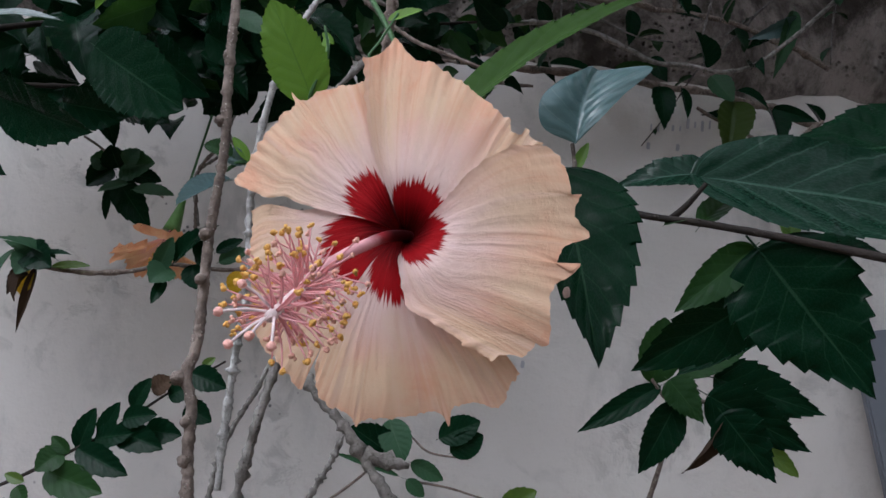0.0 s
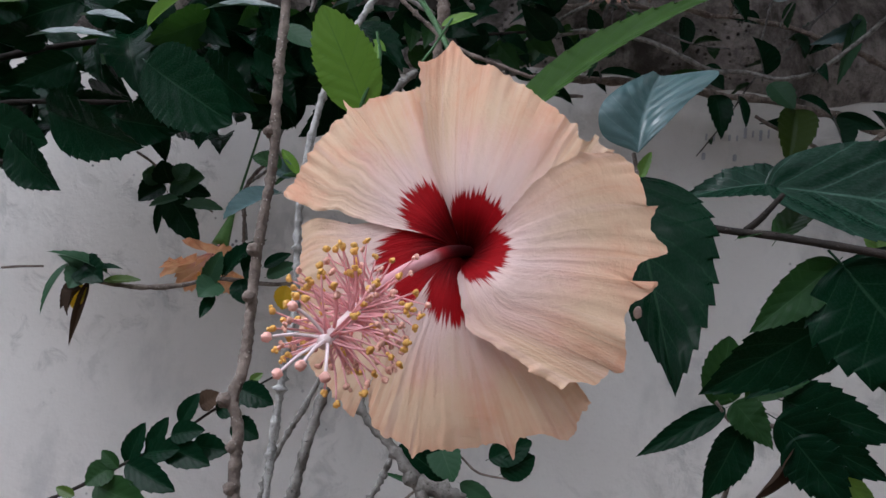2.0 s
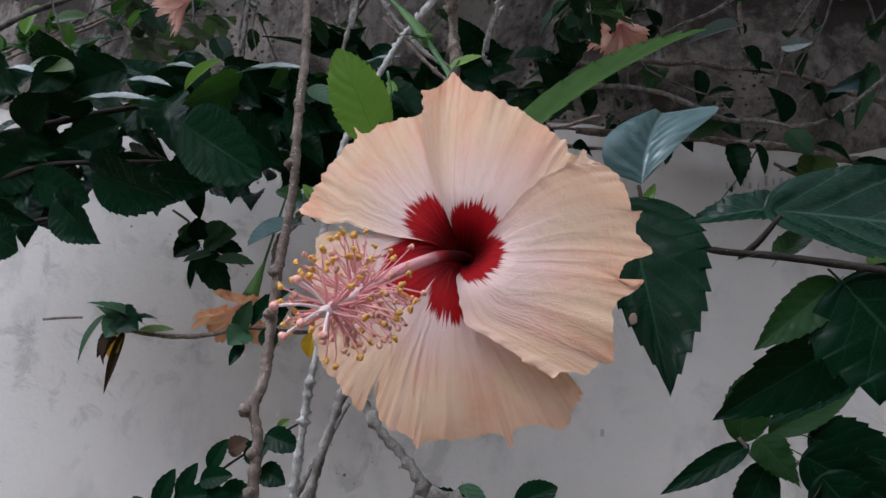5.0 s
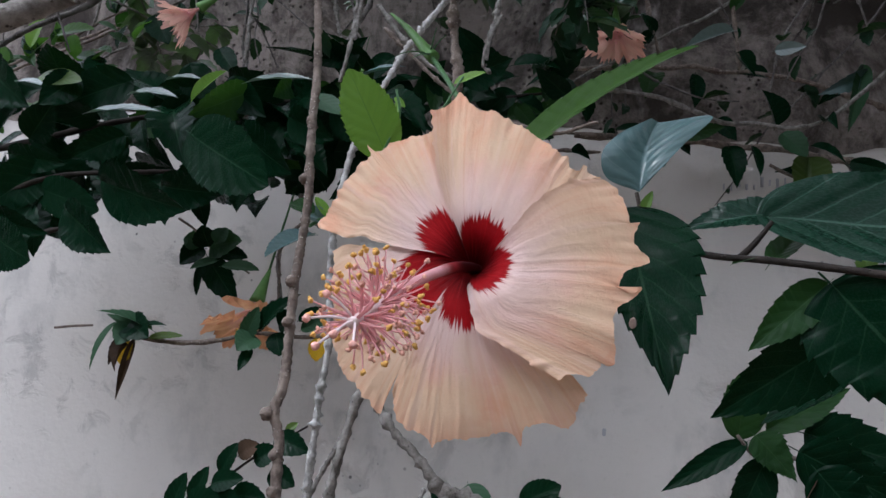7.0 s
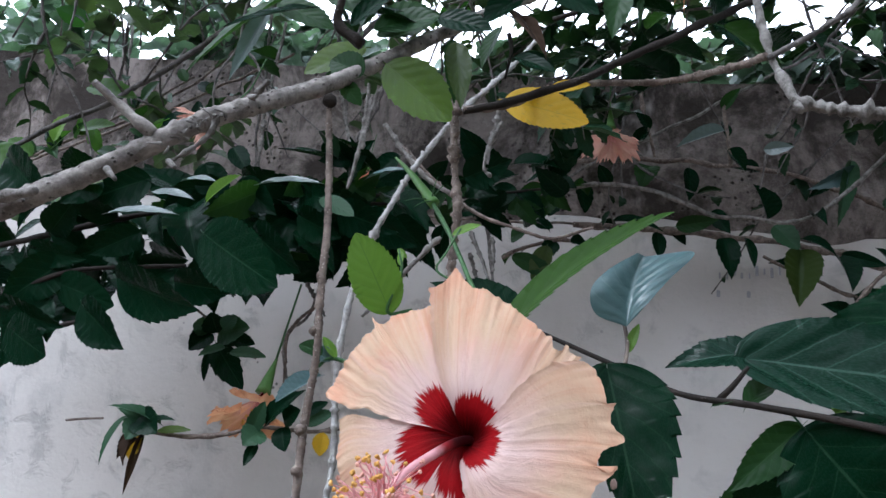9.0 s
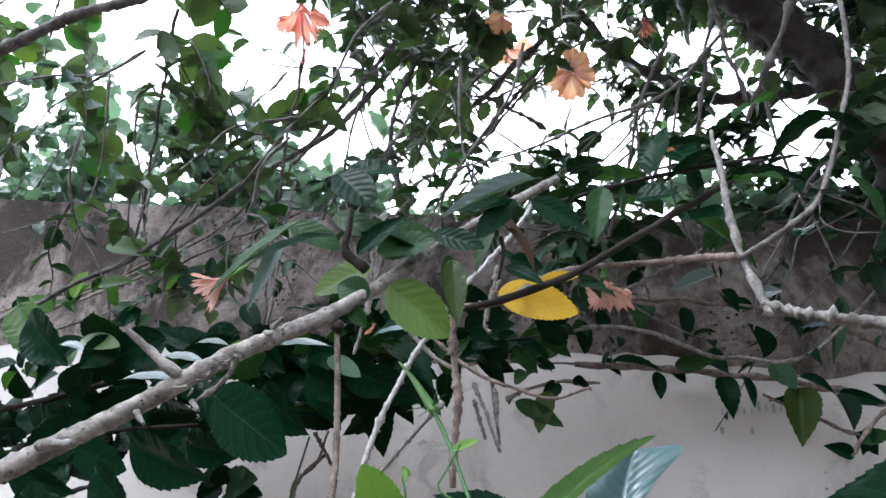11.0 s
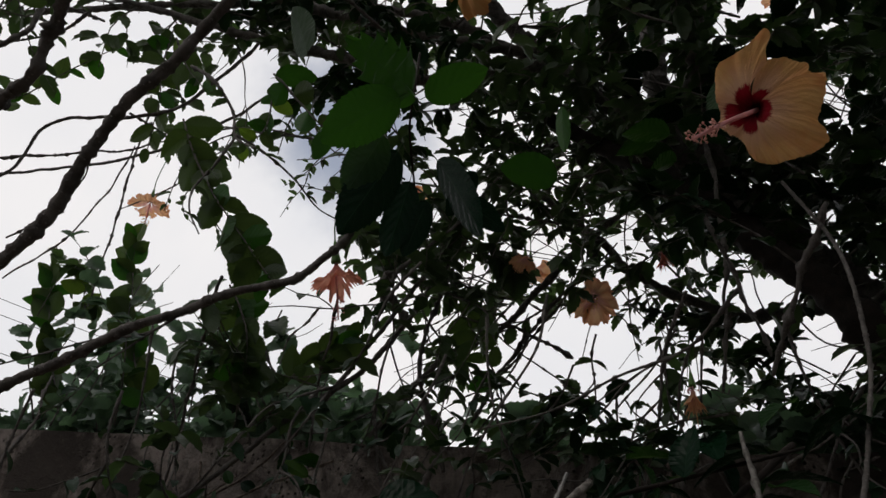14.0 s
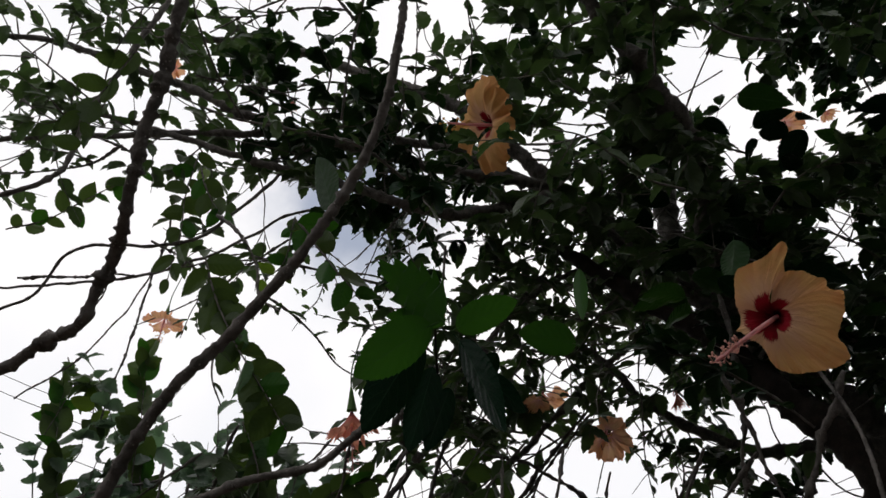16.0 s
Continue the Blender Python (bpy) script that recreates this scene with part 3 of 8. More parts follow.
k.bump(k.math("ADD", k.math("MULTIPLY", fine, 0.5), k.math("ADD", mid, k.math("MULTIPLY", blot, -0.6))), 0.5, 0.004)
WALL_PAINT = k.m

k = Mat("weathered_concrete", 0.92, 0.15)
p = k.coord("Object")
big = k.noise(k.scaled(p, (1.25, 1, 0.9)), 4.0, 7, 0.70, 0.4)
grit = k.noise(p, 55, 6, 0.7)
c = k.mix(k.step(big, 0.42, 0.60), (0.050, 0.041, 0.036), (0.275, 0.235, 0.215))
streak = k.noise(k.scaled(p, (1.7, 1, 0.8)), 6.0, 6, 0.72, 0.6)
c = k.mix(k.math("MULTIPLY", k.step(streak, 0.52, 0.66), 0.8), c, (0.055, 0.045, 0.038))
c = k.mix(k.math("MULTIPLY", k.step(grit, 0.5, 0.68), 0.6), c, (0.07, 0.06, 0.052))
c = k.mix(k.step(k.noise(k.scaled(p, (1, 1, 0.5)), 6.0, 5, 0.7), 0.60, 0.76), c, (0.44, 0.40, 0.38))
pits = k.math("MULTIPLY", k.step(k.cells(p, 75), 0.10, 0.30, 1.0, 0.0), k.step(k.noise(p, 5.5, 4), 0.50, 0.60))
c = k.mix(k.math("MULTIPLY", pits, 0.9), c, (0.025, 0.021, 0.018))
k.colour(c)
k.bump(k.math("SUBTRACT", k.math("ADD", grit, big), pits), 1.0, 0.009)
CONCRETE = k.m

k = Mat("dry_soil", 0.95, 0.1)
p = k.coord("Object")
n1, n2 = k.noise(p, 1.3, 5), k.noise(p, 30, 6)
c = k.mix(n1, (0.13, 0.095, 0.065), (0.24, 0.18, 0.13))
k.colour(k.mix(k.step(n2, 0.4, 0.7), c, (0.09, 0.065, 0.045)))
k.bump(n2, 0.8, 0.02)
SOIL = k.m

k = Mat("enclosure_plaster", 0.9, 0.2)
p = k.coord("Object")
n1 = k.noise(p, 2.0, 6)
k.colour(k.mix(n1, (0.24, 0.225, 0.205), (0.32, 0.305, 0.28)))
k.bump(k.noise(p, 70, 4), 0.5, 0.004)
ENCLOSURE = k.m

ground = new("ground", mesh_of("ground", [(-400, -400, 0), (400, -400, 0), (400, 400, 0), (-400, 400, 0)], [(0, 1, 2, 3)], SOIL, smooth=False))
tagged(ground, "dry brown garden soil", "ground", kind="structure")

WALL_Y, WALL_TOP, BAND = 1.30, 2.180, 1.885
wall = new("wall_north", box("wall_north", (-7, WALL_Y, -0.1), (7, WALL_Y + 0.14, BAND + 0.08), WALL_PAINT))
tagged(wall, "cream painted garden wall with grey damp stains", "wall", kind="structure")
bm = bmesh.new()
bmesh.ops.create_grid(bm, x_segments=420, y_segments=8, size=1.0)
for v in bm.verts:
    x = v.co.x * 7
    zz = BAND + (v.co.y + 1) / 2 * (WALL_TOP - 0.042 * max(-1.4, min(0.1, x)) - BAND)
    y = WALL_Y - 0.0045 - 0.002 * noise.noise(Vector((x * 9, zz * 9, 0))) - 0.002 * noise.noise(Vector((x * 31, zz * 31, 4)))
    if v.co.y < -0.99:
        zz += 0.045 * noise.noise(Vector((x * 2.2, 5, 0))) + 0.026 * noise.noise(Vector((x * 7, 5, 0))) + 0.012 * noise.noise(Vector((x * 23, 5, 0)))
        y = WALL_Y - 0.0012
    if v.co.y > 0.99:
        zz += 0.008 * noise.noise(Vector((x * 4, 1, 0)))
    v.co = Vector((x, y, zz))
geo = bmesh.ops.extrude_face_region(bm, geom=list(bm.faces))
for v in geo["geom"]:
    if isinstance(v, bmesh.types.BMVert):
        v.co.y = WALL_Y + 0.146
bmesh.ops.recalc_face_normals(bm, faces=list(bm.faces))
me = bpy.data.meshes.new("wall_band")
bm.to_mesh(me)
bm.free()
me.materials.append(CONCRETE)
tagged(new("wall_band_north", me), "rough weathered bare concrete band along the wall top", "wall", kind="structure")

# unseen wall, added to hold off sky light from behind
enclosing_wall = new("wall_south", box("wall_south", (-7, -3.2, -0.1), (7, -3.0, 3.1), ENCLOSURE))
tagged(enclosing_wall, "plain unseen wall added behind the path to cut light", "wall", kind="structure")

# two unseen walls, added to dim the light from the sides
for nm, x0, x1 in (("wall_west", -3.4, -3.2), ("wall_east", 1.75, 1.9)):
    tagged(new(nm, box(nm, (x0, -3.0, -0.1), (x1, WALL_Y - 0.02, 2.8), ENCLOSURE)), "plain unseen side wall added to cut light", "wall", kind="structure")

# faint blue marks pencilled on the plaster
INK = plain("faded_ink", (0.36, 0.355, 0.38), 0.9, 0.2, 60)
marks = thing("wall_marks", (0.396, 1.296, 1.811), "faded blue ink marks scribbled on the wall", "marks")
rng = random.Random(4)
MARK0, MARK1 = Vector((0.355, 1.296, 1.810)), Vector((0.464, 1.296, 1.817))
for i in range(9):
    a = MARK0.lerp(MARK1, (i + 0.5) / 9) + Vector((0, 0, rng.uniform(-0.006, 0.006)))
    w, h = rng.uniform(0.0012, 0.0026), rng.uniform(0.003, 0.010)
    part("bar", box("bar", (a.x - w, 1.2955, a.z - h), (a.x + w, 1.2985, a.z + h), INK, 0.0006), marks)
for q in ((0.359, 1.296, 1.775), (0.408, 1.296, 1.777), (0.186, 1.296, 1.388)):
    part("blot", box("blot", (q[0] - 0.003, 1.2962, q[2] - 0.006), (q[0] + 0.003, 1.2985, q[2] + 0.006), INK, 0.001), marks)

# grey sheet that leans on the wall
k = Mat("grey_sheet_paint", 0.55, 0.4)
p = k.coord("Object")
k.colour(k.mix(k.noise(p, 9, 5), (0.105, 0.115, 0.135), (0.15, 0.16, 0.18)))
k.bump(k.noise(p, 120, 3), 0.3, 0.001)
SHEET = k.m
S_TOP, S_LOW = Vector((0.689, 1.260, 1.497)), Vector((0.742, 1.230, 1.256))
S_UP = (S_TOP - S_LOW).normalized()
S_X = Vector((0, -1, 0)).cross(S_UP).normalized() * -1
S_LEN = S_TOP.z / S_UP.z - 0.02
sheet = new("metal_sheet", box("metal_sheet", (0.0, -0.008, -S_LEN), (0.5, 0.008, 0.0), SHEET, 0.003))
sheet.matrix_basis = Matrix((S_X, S_UP.cross(S_X), S_UP)).transposed().to_4x4()
sheet.location = S_TOP
tagged(sheet, "dull grey painted metal sheet leaning on the wall", "metal sheet")


# ---- the large flower ----
F_AT = Vector((0.066, 0.352, 1.489))
F_N = Vector((0, -1, 0.19)).normalized()
F_U, F_V = Vector((1, 0, 0)), Vector((0, 0.19, 1)).normalized()


def curve2(pts):
    """A function from 0..1 to a point on a smooth line through the points, by arc length."""
    p = [Vector((a, b, 0)) for a, b in pts]
    fine = spline(p, 0.8)
    acc = [0.0]
    for a, b in zip(fine, fine[1:]):
        acc.append(acc[-1] + (b - a).length)
    acc = np.array(acc) / acc[-1]
    xs, ys = np.array([q.x for q in fine]), np.array([q.y for q in fine])
    return lambda t: Vector((float(np.interp(t, acc, xs)), float(np.interp(t, acc, ys))))


HERO_FRAME = (F_AT, F_N, F_U, F_V)
BEND_EYE = F_AT + Vector((0.026, -0.247, -0.028))   # the camera's first place; the petals bend along its rays


def big_petal(parent, left, margin, right, lift, seed, curl=(0.0, 0.0), folds=7, amp=1.0, reflex=4.0, eye=0.36, mid=0.5, frm=HERO_FRAME, mat=PETAL, nv=200, frill=(0, 0), bend=0.0):
    """A ruffled petal between its two side edges and its outer margin, given in mm round the throat.
    eye: how far the red reaches, mid: where across the petal its middle lies."""
    L, T, R = curve2(left), curve2(margin), curve2(right)

    def calm(v):
        """The margin without its small lobes."""
        h = min(0.09, v, 1 - v)
        return sum((T(v + h * k / 4) for k in range(-4, 5)), Vector((0, 0))) / 9
    at, nn, uu, vv = frm
    nu = 50
    verts, faces, uvs = [], [], []
    lobes = [(T(j / nv), calm(j / nv)) for j in range(nv + 1)]
    for i in range(nu + 1):
        s = i / nu
        ls, rs = L(s), R(s)
        for j in range(nv + 1):
            v = j / nv
            q = ls * (1 - v) + rs * v + s * lobes[j][1] + s ** 9 * (lobes[j][0] - lobes[j][1]) - s * ((1 - v) * L(1.0) + v * R(1.0))
            r = q.length
            # the throat sinks in, the blade bends back, and folds run outwards
            w = lift * min(1, r / 20) - 15 * math.exp(-((r / 7.5) ** 1.4)) + 1.0
            w -= reflex * (r / 70) ** 3
            w += amp * s * 0.95 * noise.noise(Vector((v * folds * 1.1, s * 1.1, seed * 7.7)))
            w += amp * s * 0.14 * noise.noise(Vector((v * folds * 3.1, s * 1.3, seed * 2.9)))
            ridge = 1 - abs(noise.noise(Vector((v * folds * 2.3 + 0.5 * noise.noise(Vector((v * 5, s * 4, seed))), s * 1.6, seed * 4.1)))) * 2.2
            w += amp * 0.30 * s * ridge + amp * 0.10 * s * s * noise.noise(Vector((v * folds * 5.2, s * 9, seed * 6.1)))
            w += amp * 2.7 * s * noise.noise(Vector((v * 2.6, s * 1.7, seed * 3.1)))
            w += amp * 1.5 * s ** 5 * noise.noise(Vector((v * 9, s * 2, seed * 5.3)))
            w += curl[0] * max(0, 1 - v * 8) ** 2 * min(1, s * 1.6) + curl[1] * max(0, 1 - (1 - v) * 8) ** 2 * min(1, s * 1.6)
            w += amp * 0.6 * s ** 9 * noise.noise(Vector((v * 34, s * 3, seed * 1.3)))
            ea, eb = max(0, 1 - v * 14) ** 2, max(0, 1 - (1 - v) * 14) ** 2
            crimp = noise.noise(Vector((s * 16, 3.5, seed))) + 0.5 * noise.noise(Vector((s * 37, 1.5, seed)))
            w += (frill[0] * ea + frill[1] * eb) * s * crimp
            rag = s ** 14 * (0.9 * noise.noise(Vector((v * 40, 0.5, seed))) + 0.5 * noise.noise(Vector((v * 95, 0.5, seed))))
            d = q.normalized() if r > 1e-6 else Vector((0, 0))
            q = q + d * rag + Vector((-d.y, d.x)) * (frill[0] * ea - frill[1] * eb) * 0.5 * s * crimp
            verts.append(at + (uu * q.x + vv * q.y + nn * w) * 0.001)
            # pushed back along the camera's rays, so the outline fits its view
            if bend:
                e = verts[-1] - BEND_EYE
                verts[-1] = BEND_EYE + e * (1 + bend * (r / 70) ** 2.4 * 0.001 / abs(e.dot(nn)))
            f = r / 70
            f = f * 0.36 / eye if f < eye else 0.36 + (f - eye) * 0.64 / (1 - eye)
            uvs.append((0.5 * v / mid if v < mid else 0.5 + 0.5 * (v - mid) / (1 - mid), f))
    for i in range(nu):
        for j in range(nv):
            a = i * (nv + 1) + j
            faces.append((a, a + 1, a + nv + 2, a + nv + 1))
    return part("petal", mesh_of("petal", verts, faces, mat, uvs), parent)


hero = thing("hibiscus_flower", F_AT, "large open peach hibiscus flower with a deep red eye", "flower")
big_petal(hero, [(-2.7, 0.5), (-13.2, 5.2), (-23.4, 5.3), (-31.3, 4.0), (-39.2, 2.5), (-46.5, 3.6), (-52.2, 3.4), (-56.5, 0.5)],
          [(-56.5, 0.5), (-54.6, -6.2), (-54.0, -14.5), (-51.5, -23.4), (-50.3, -32.2), (-47.3, -40.7), (-42.5, -47.3), (-36.0, -53.4), (-31.1, -57.3), (-28.0, -59.9), (-26.8, -56.0), (-26.4, -52.6)],
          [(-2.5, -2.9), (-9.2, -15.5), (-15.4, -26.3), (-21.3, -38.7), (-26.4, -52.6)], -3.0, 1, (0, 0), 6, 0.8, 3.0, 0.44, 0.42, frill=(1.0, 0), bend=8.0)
big_petal(hero, [(-3.4, -0.5), (-15.7, 1.3), (-23.8, 1.9), (-38.4, 4.1), (-44.5, 6.0), (-49.8, 4.9), (-57.4, 7.1), (-63.8, 9.2)],
          [(-63.8, 9.2), (-60.7, 15.7), (-57.7, 24.7), (-53.7, 33.7), (-48.9, 39.8), (-47.1, 42.7), (-49.4, 47.4), (-45.8, 45.0), (-42.1, 44.7), (-40.1, 47.9), (-36.9, 50.4), (-31.4, 51.9), (-23.8, 55.3), (-19.1, 58.5)],
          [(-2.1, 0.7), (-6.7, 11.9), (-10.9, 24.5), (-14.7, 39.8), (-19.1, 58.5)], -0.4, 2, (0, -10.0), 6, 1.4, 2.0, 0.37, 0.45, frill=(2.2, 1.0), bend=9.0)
big_petal(hero, [(-3.9, -3.7), (-10.2, -15.6), (-16.7, -28.4), (-20.9, -40.6), (-23.8, -51.4)],
          [(-23.8, -51.4), (-21.7, -59.1), (-17.5, -64.1), (-12.6, -65.2), (-8.5, -66.4), (-6.7, -69.7), (-5.2, -67.6), (1.9, -66.0), (9.1, -64.8), (15.8, -62.2), (20.2, -62.8), (22.9, -65.7), (23.3, -60.8), (26.2, -58.7), (30.9, -57.4), (36.2, -58.6), (40.2, -56.3), (40.9, -52.2), (44.1, -46.3)],
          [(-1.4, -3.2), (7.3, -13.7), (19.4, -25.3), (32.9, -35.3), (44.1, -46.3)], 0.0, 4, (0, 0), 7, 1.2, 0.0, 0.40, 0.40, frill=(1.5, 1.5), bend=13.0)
big_petal(hero, [(-2.0, 1.4), (-6.8, 9.7), (-12.9, 21.0), (-17.4, 33.8), (-21.2, 48.3), (-23.3, 60.4)],
          [(-23.3, 60.4), (-18.3, 64.8), (-15.2, 70.4), (-13.2, 73.3), (-9.9, 69.5), (-4.5, 64.3), (2.0, 63.1), (10.2, 58.8), (17.9, 54.0), (24.0, 49.6), (28.8, 45.0), (32.1, 43.3), (33.7, 38.8), (37.3, 37.8), (38.9, 41.1), (40.6, 37.5), (45.4, 35.8)],
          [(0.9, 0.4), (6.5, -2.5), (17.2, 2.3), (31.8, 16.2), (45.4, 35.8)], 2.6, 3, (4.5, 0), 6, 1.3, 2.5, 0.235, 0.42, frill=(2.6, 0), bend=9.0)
big_petal(hero, [(1.0, -0.4), (5.3, 2.0), (11.2, 7.9), (15.4, 12.9), (24.0, 23.5), (33.1, 30.0), (42.2, 33.0)],
          [(42.2, 33.0), (46.7, 33.1), (50.9, 30.2), (54.5, 23.4), (56.4, 16.4), (60.3, 17.0), (57.6, 12.1), (59.4, 6.6), (63.7, 3.6), (61.7, 0.7), (56.6, -1.6), (53.5, -7.2), (56.9, -10.9), (61.7, -7.7), (57.4, -13.0), (52.5, -16.5), (51.1, -23.6), (52.6, -30.6), (52.5, -36.3), (50.0, -37.7), (48.2, -35.3), (47.0, -38.8), (43.9, -41.5), (38.8, -41.7), (34.0, -44.1)],
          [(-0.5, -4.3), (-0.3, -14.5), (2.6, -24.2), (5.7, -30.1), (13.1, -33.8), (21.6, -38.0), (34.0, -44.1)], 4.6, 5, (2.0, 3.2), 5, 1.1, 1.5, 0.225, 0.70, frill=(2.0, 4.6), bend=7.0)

C_TIP = Vector((0.045, 0.272, 1.455))
C_MID = Vector((0.049, 0.318, 1.472))
C_LINE = [F_AT - F_N * 0.013 + F_U * 0.001, F_AT.lerp(C_MID, 0.12) - F_N * 0.0065, F_AT.lerp(C_MID, 0.42), C_MID, C_TIP.lerp(C_MID, 0.35), C_TIP]
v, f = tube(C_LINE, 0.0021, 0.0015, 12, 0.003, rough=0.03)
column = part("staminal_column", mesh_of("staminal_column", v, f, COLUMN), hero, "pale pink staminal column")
line = spline(C_LINE, 0.002)
rng = random.Random(11)
for i in range(150):
    t = rng.uniform(0.61, 0.99)
    q = line[int(t * (len(line) - 1))]
    d = (C_TIP - C_MID).normalized()
    a = rng.uniform(0, 6.283)
    sx = d.cross(Vector((0, 0, 1))).normalized()
    sy = d.cross(sx)
    out = (sx * math.cos(a) + sy * math.sin(a))
    ln = rng.uniform(0.0085, 0.0165)
    e = q + out * ln + d * rng.uniform(-0.001, 0.006) + Vector((0, 0, 0.001))
    m_ = q + out * ln * 0.55 + d * 0.0005
    v, f = tube([q, m_, e], 0.00036, 0.0002, 5, 0.003)
    fil = part("filament", mesh_of("filament", v, f, FILAMENT), column)
    v1, f1 = blob(e, rng.uniform(0.0006, 0.0009), i, 5, 7)
    v2, f2 = blob(e + Vector((rng.uniform(-1, 1), rng.uniform(-1, 1), rng.uniform(-1, 1))) * 0.0007, 0.0005, i + 90, 5, 7)
    o = len(v1)
    v3, f3 = blob(e + Vector((rng.uniform(-1, 1), rng.uniform(-1, 1), rng.uniform(-1, 1))) * 0.0009, 0.0005, i + 190, 4, 6)
    f2 = f2 + [tuple(x + len(v2) for x in fc) for fc in f3]
    v2 = v2 + v3
    part("anther", mesh_of("anther", v1 + v2, f1 + [tuple(x + o for x in fc) for fc in f2], POLLEN if i % 5 < 3 else POLLEN_PINK), fil, "dusty yellow anther" if i % 5 < 3 else "unripe pinkish anther")
for tip in ((0.034, 0.268, 1.455), (0.038, 0.266, 1.448), (0.038, 0.270, 1.462), (0.049, 0.262, 1.449), (0.045, 0.258, 1.451)):
    tip = Vector(tip)
    b = C_TIP.lerp(C_MID, 0.06)
    v, f = tube([b, b.lerp(tip, 0.55) + Vector((0, 0, 0.0008)), tip], 0.00042, 0.00034, 7, 0.003)
    sty = part("style_branch", mesh_of("style_branch", v, f, COLUMN_TIP), column)
    v, f = blob(tip, 0.0011, int(abs(tip.x) * 5000), 9, 14)
    part("stigma", mesh_of("stigma", v, f, STIGMA), sty, "fuzzy coral stigma")
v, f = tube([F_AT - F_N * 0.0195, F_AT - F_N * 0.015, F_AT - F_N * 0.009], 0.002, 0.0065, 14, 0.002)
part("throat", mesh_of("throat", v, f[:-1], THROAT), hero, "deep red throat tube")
v, f = tube([F_AT - F_N * 0.052, F_AT - F_N * 0.040, F_AT - F_N * 0.0215], 0.003, 0.0075, 10, 0.004)
part("calyx", mesh_of("calyx", v, f, CALYX), hero)

# ---- the hanging twig and the branch that carries it ----
branch = thing("hibiscus_branch", (-0.190, 0.360, 1.578), "thick pale grey-brown branch with dark specks", "branch")
twig(branch, "limb", [(-0.295, 0.345, 1.515), (-0.234, 0.352, 1.550), (-0.190, 0.360, 1.578), (-0.142, 0.375, 1.612), (-0.097, 0.390, 1.648), (-0.050, 0.430, 1.691), (-0.001, 0.480, 1.754), (0.046, 0.540, 1.823), (0.092, 0.600, 1.886)], 0.0066, 0.0040, BARK_BRANCH, sides=20, step=0.0022, knobs=60, knob=0.22, rough=0.13, wave=0.0006, seed=2, tight=0.3, grain=380)
twig(branch, "spur", [(-0.123, 0.376, 1.630), (-0.129, 0.372, 1.634), (-0.144, 0.368, 1.645), (-0.154, 0.360, 1.653)], 0.0030, 0.0018, BARK_BRANCH, sides=10, step=0.002, knobs=8, knob=0.35, seed=3)
twig(branch, "spur", [(-0.184, 0.352, 1.582), (-0.171, 0.348, 1.583), (-0.156, 0.342, 1.583)], 0.003, 0.002, BARK_LICHEN, sides=8, step=0.002, knobs=4, knob=0.5, seed=4)
twig(branch, "bark_strip", [(-0.092, 0.383, 1.646), (-0.093, 0.382, 1.635), (-0.101, 0.378, 1.622), (-0.110, 0.376, 1.615)], 0.0016, 0.0008, BARK_LICHEN, sides=8, step=0.002, knobs=10, knob=0.9, rough=0.5, seed=6)
for i, (a, b) in enumerate((((-0.080, 0.400, 1.669), (-0.071, 0.395, 1.674)), ((-0.084, 0.400, 1.665), (-0.074, 0.390, 1.662)), ((-0.111, 0.377, 1.615), (-0.102, 0.370, 1.609)), ((-0.140, 0.368, 1.606), (-0.129, 0.362, 1.598)))):
    twig(branch, "stub", [a, Vector(a).lerp(Vector(b), 0.5), b], 0.0018, 0.0009, BARK_LICHEN, sides=7, step=0.0015, knobs=4, knob=0.7, seed=20 + i)
rng = random.Random(29)
for i in range(16):
    a = Vector((-0.112, 0.374, 1.624)).lerp(Vector((-0.088, 0.386, 1.648)), rng.random()) + Vector((rng.uniform(-0.004, 0.004), -0.003, rng.uniform(-0.007, 0.003)))
    d = Vector((rng.uniform(-1, 1), rng.uniform(-1, 0.2), rng.uniform(-1, 0.6))).normalized()
    twig(branch, "lichen_tuft", [a, a + d * 0.003 + Vector((0.001, 0, 0.001)), a + d * 0.005 + Vector((rng.uniform(-0.003, 0.003), -0.002, rng.uniform(-0.003, 0.002)))], 0.0007, 0.0003, BARK_LICHEN, sides=5, step=0.0012, knobs=4, knob=0.8, rough=0.5, seed=400 + i)
v, f = blob((-0.046, 0.428, 1.679), 0.0046, 3, 8, 12)
part("node", mesh_of("node", v, f, BARK_DARK), branch, "dark swollen node")
twig(branch, "shoot", [(-0.035, 0.440, 1.725), (-0.051, 0.435, 1.738), (-0.049, 0.430, 1.752), (-0.049, 0.430, 1.769)], 0.0035, 0.002, BARK_DARK, sides=8, step=0.003, knobs=5, seed=7)
twig(branch, "shoot", [(0.048, 0.540, 1.797), (0.051, 0.540, 1.782), (0.048, 0.540, 1.758)], 0.002, 0.001, BARK_DARK, sides=6, step=0.003, seed=8)
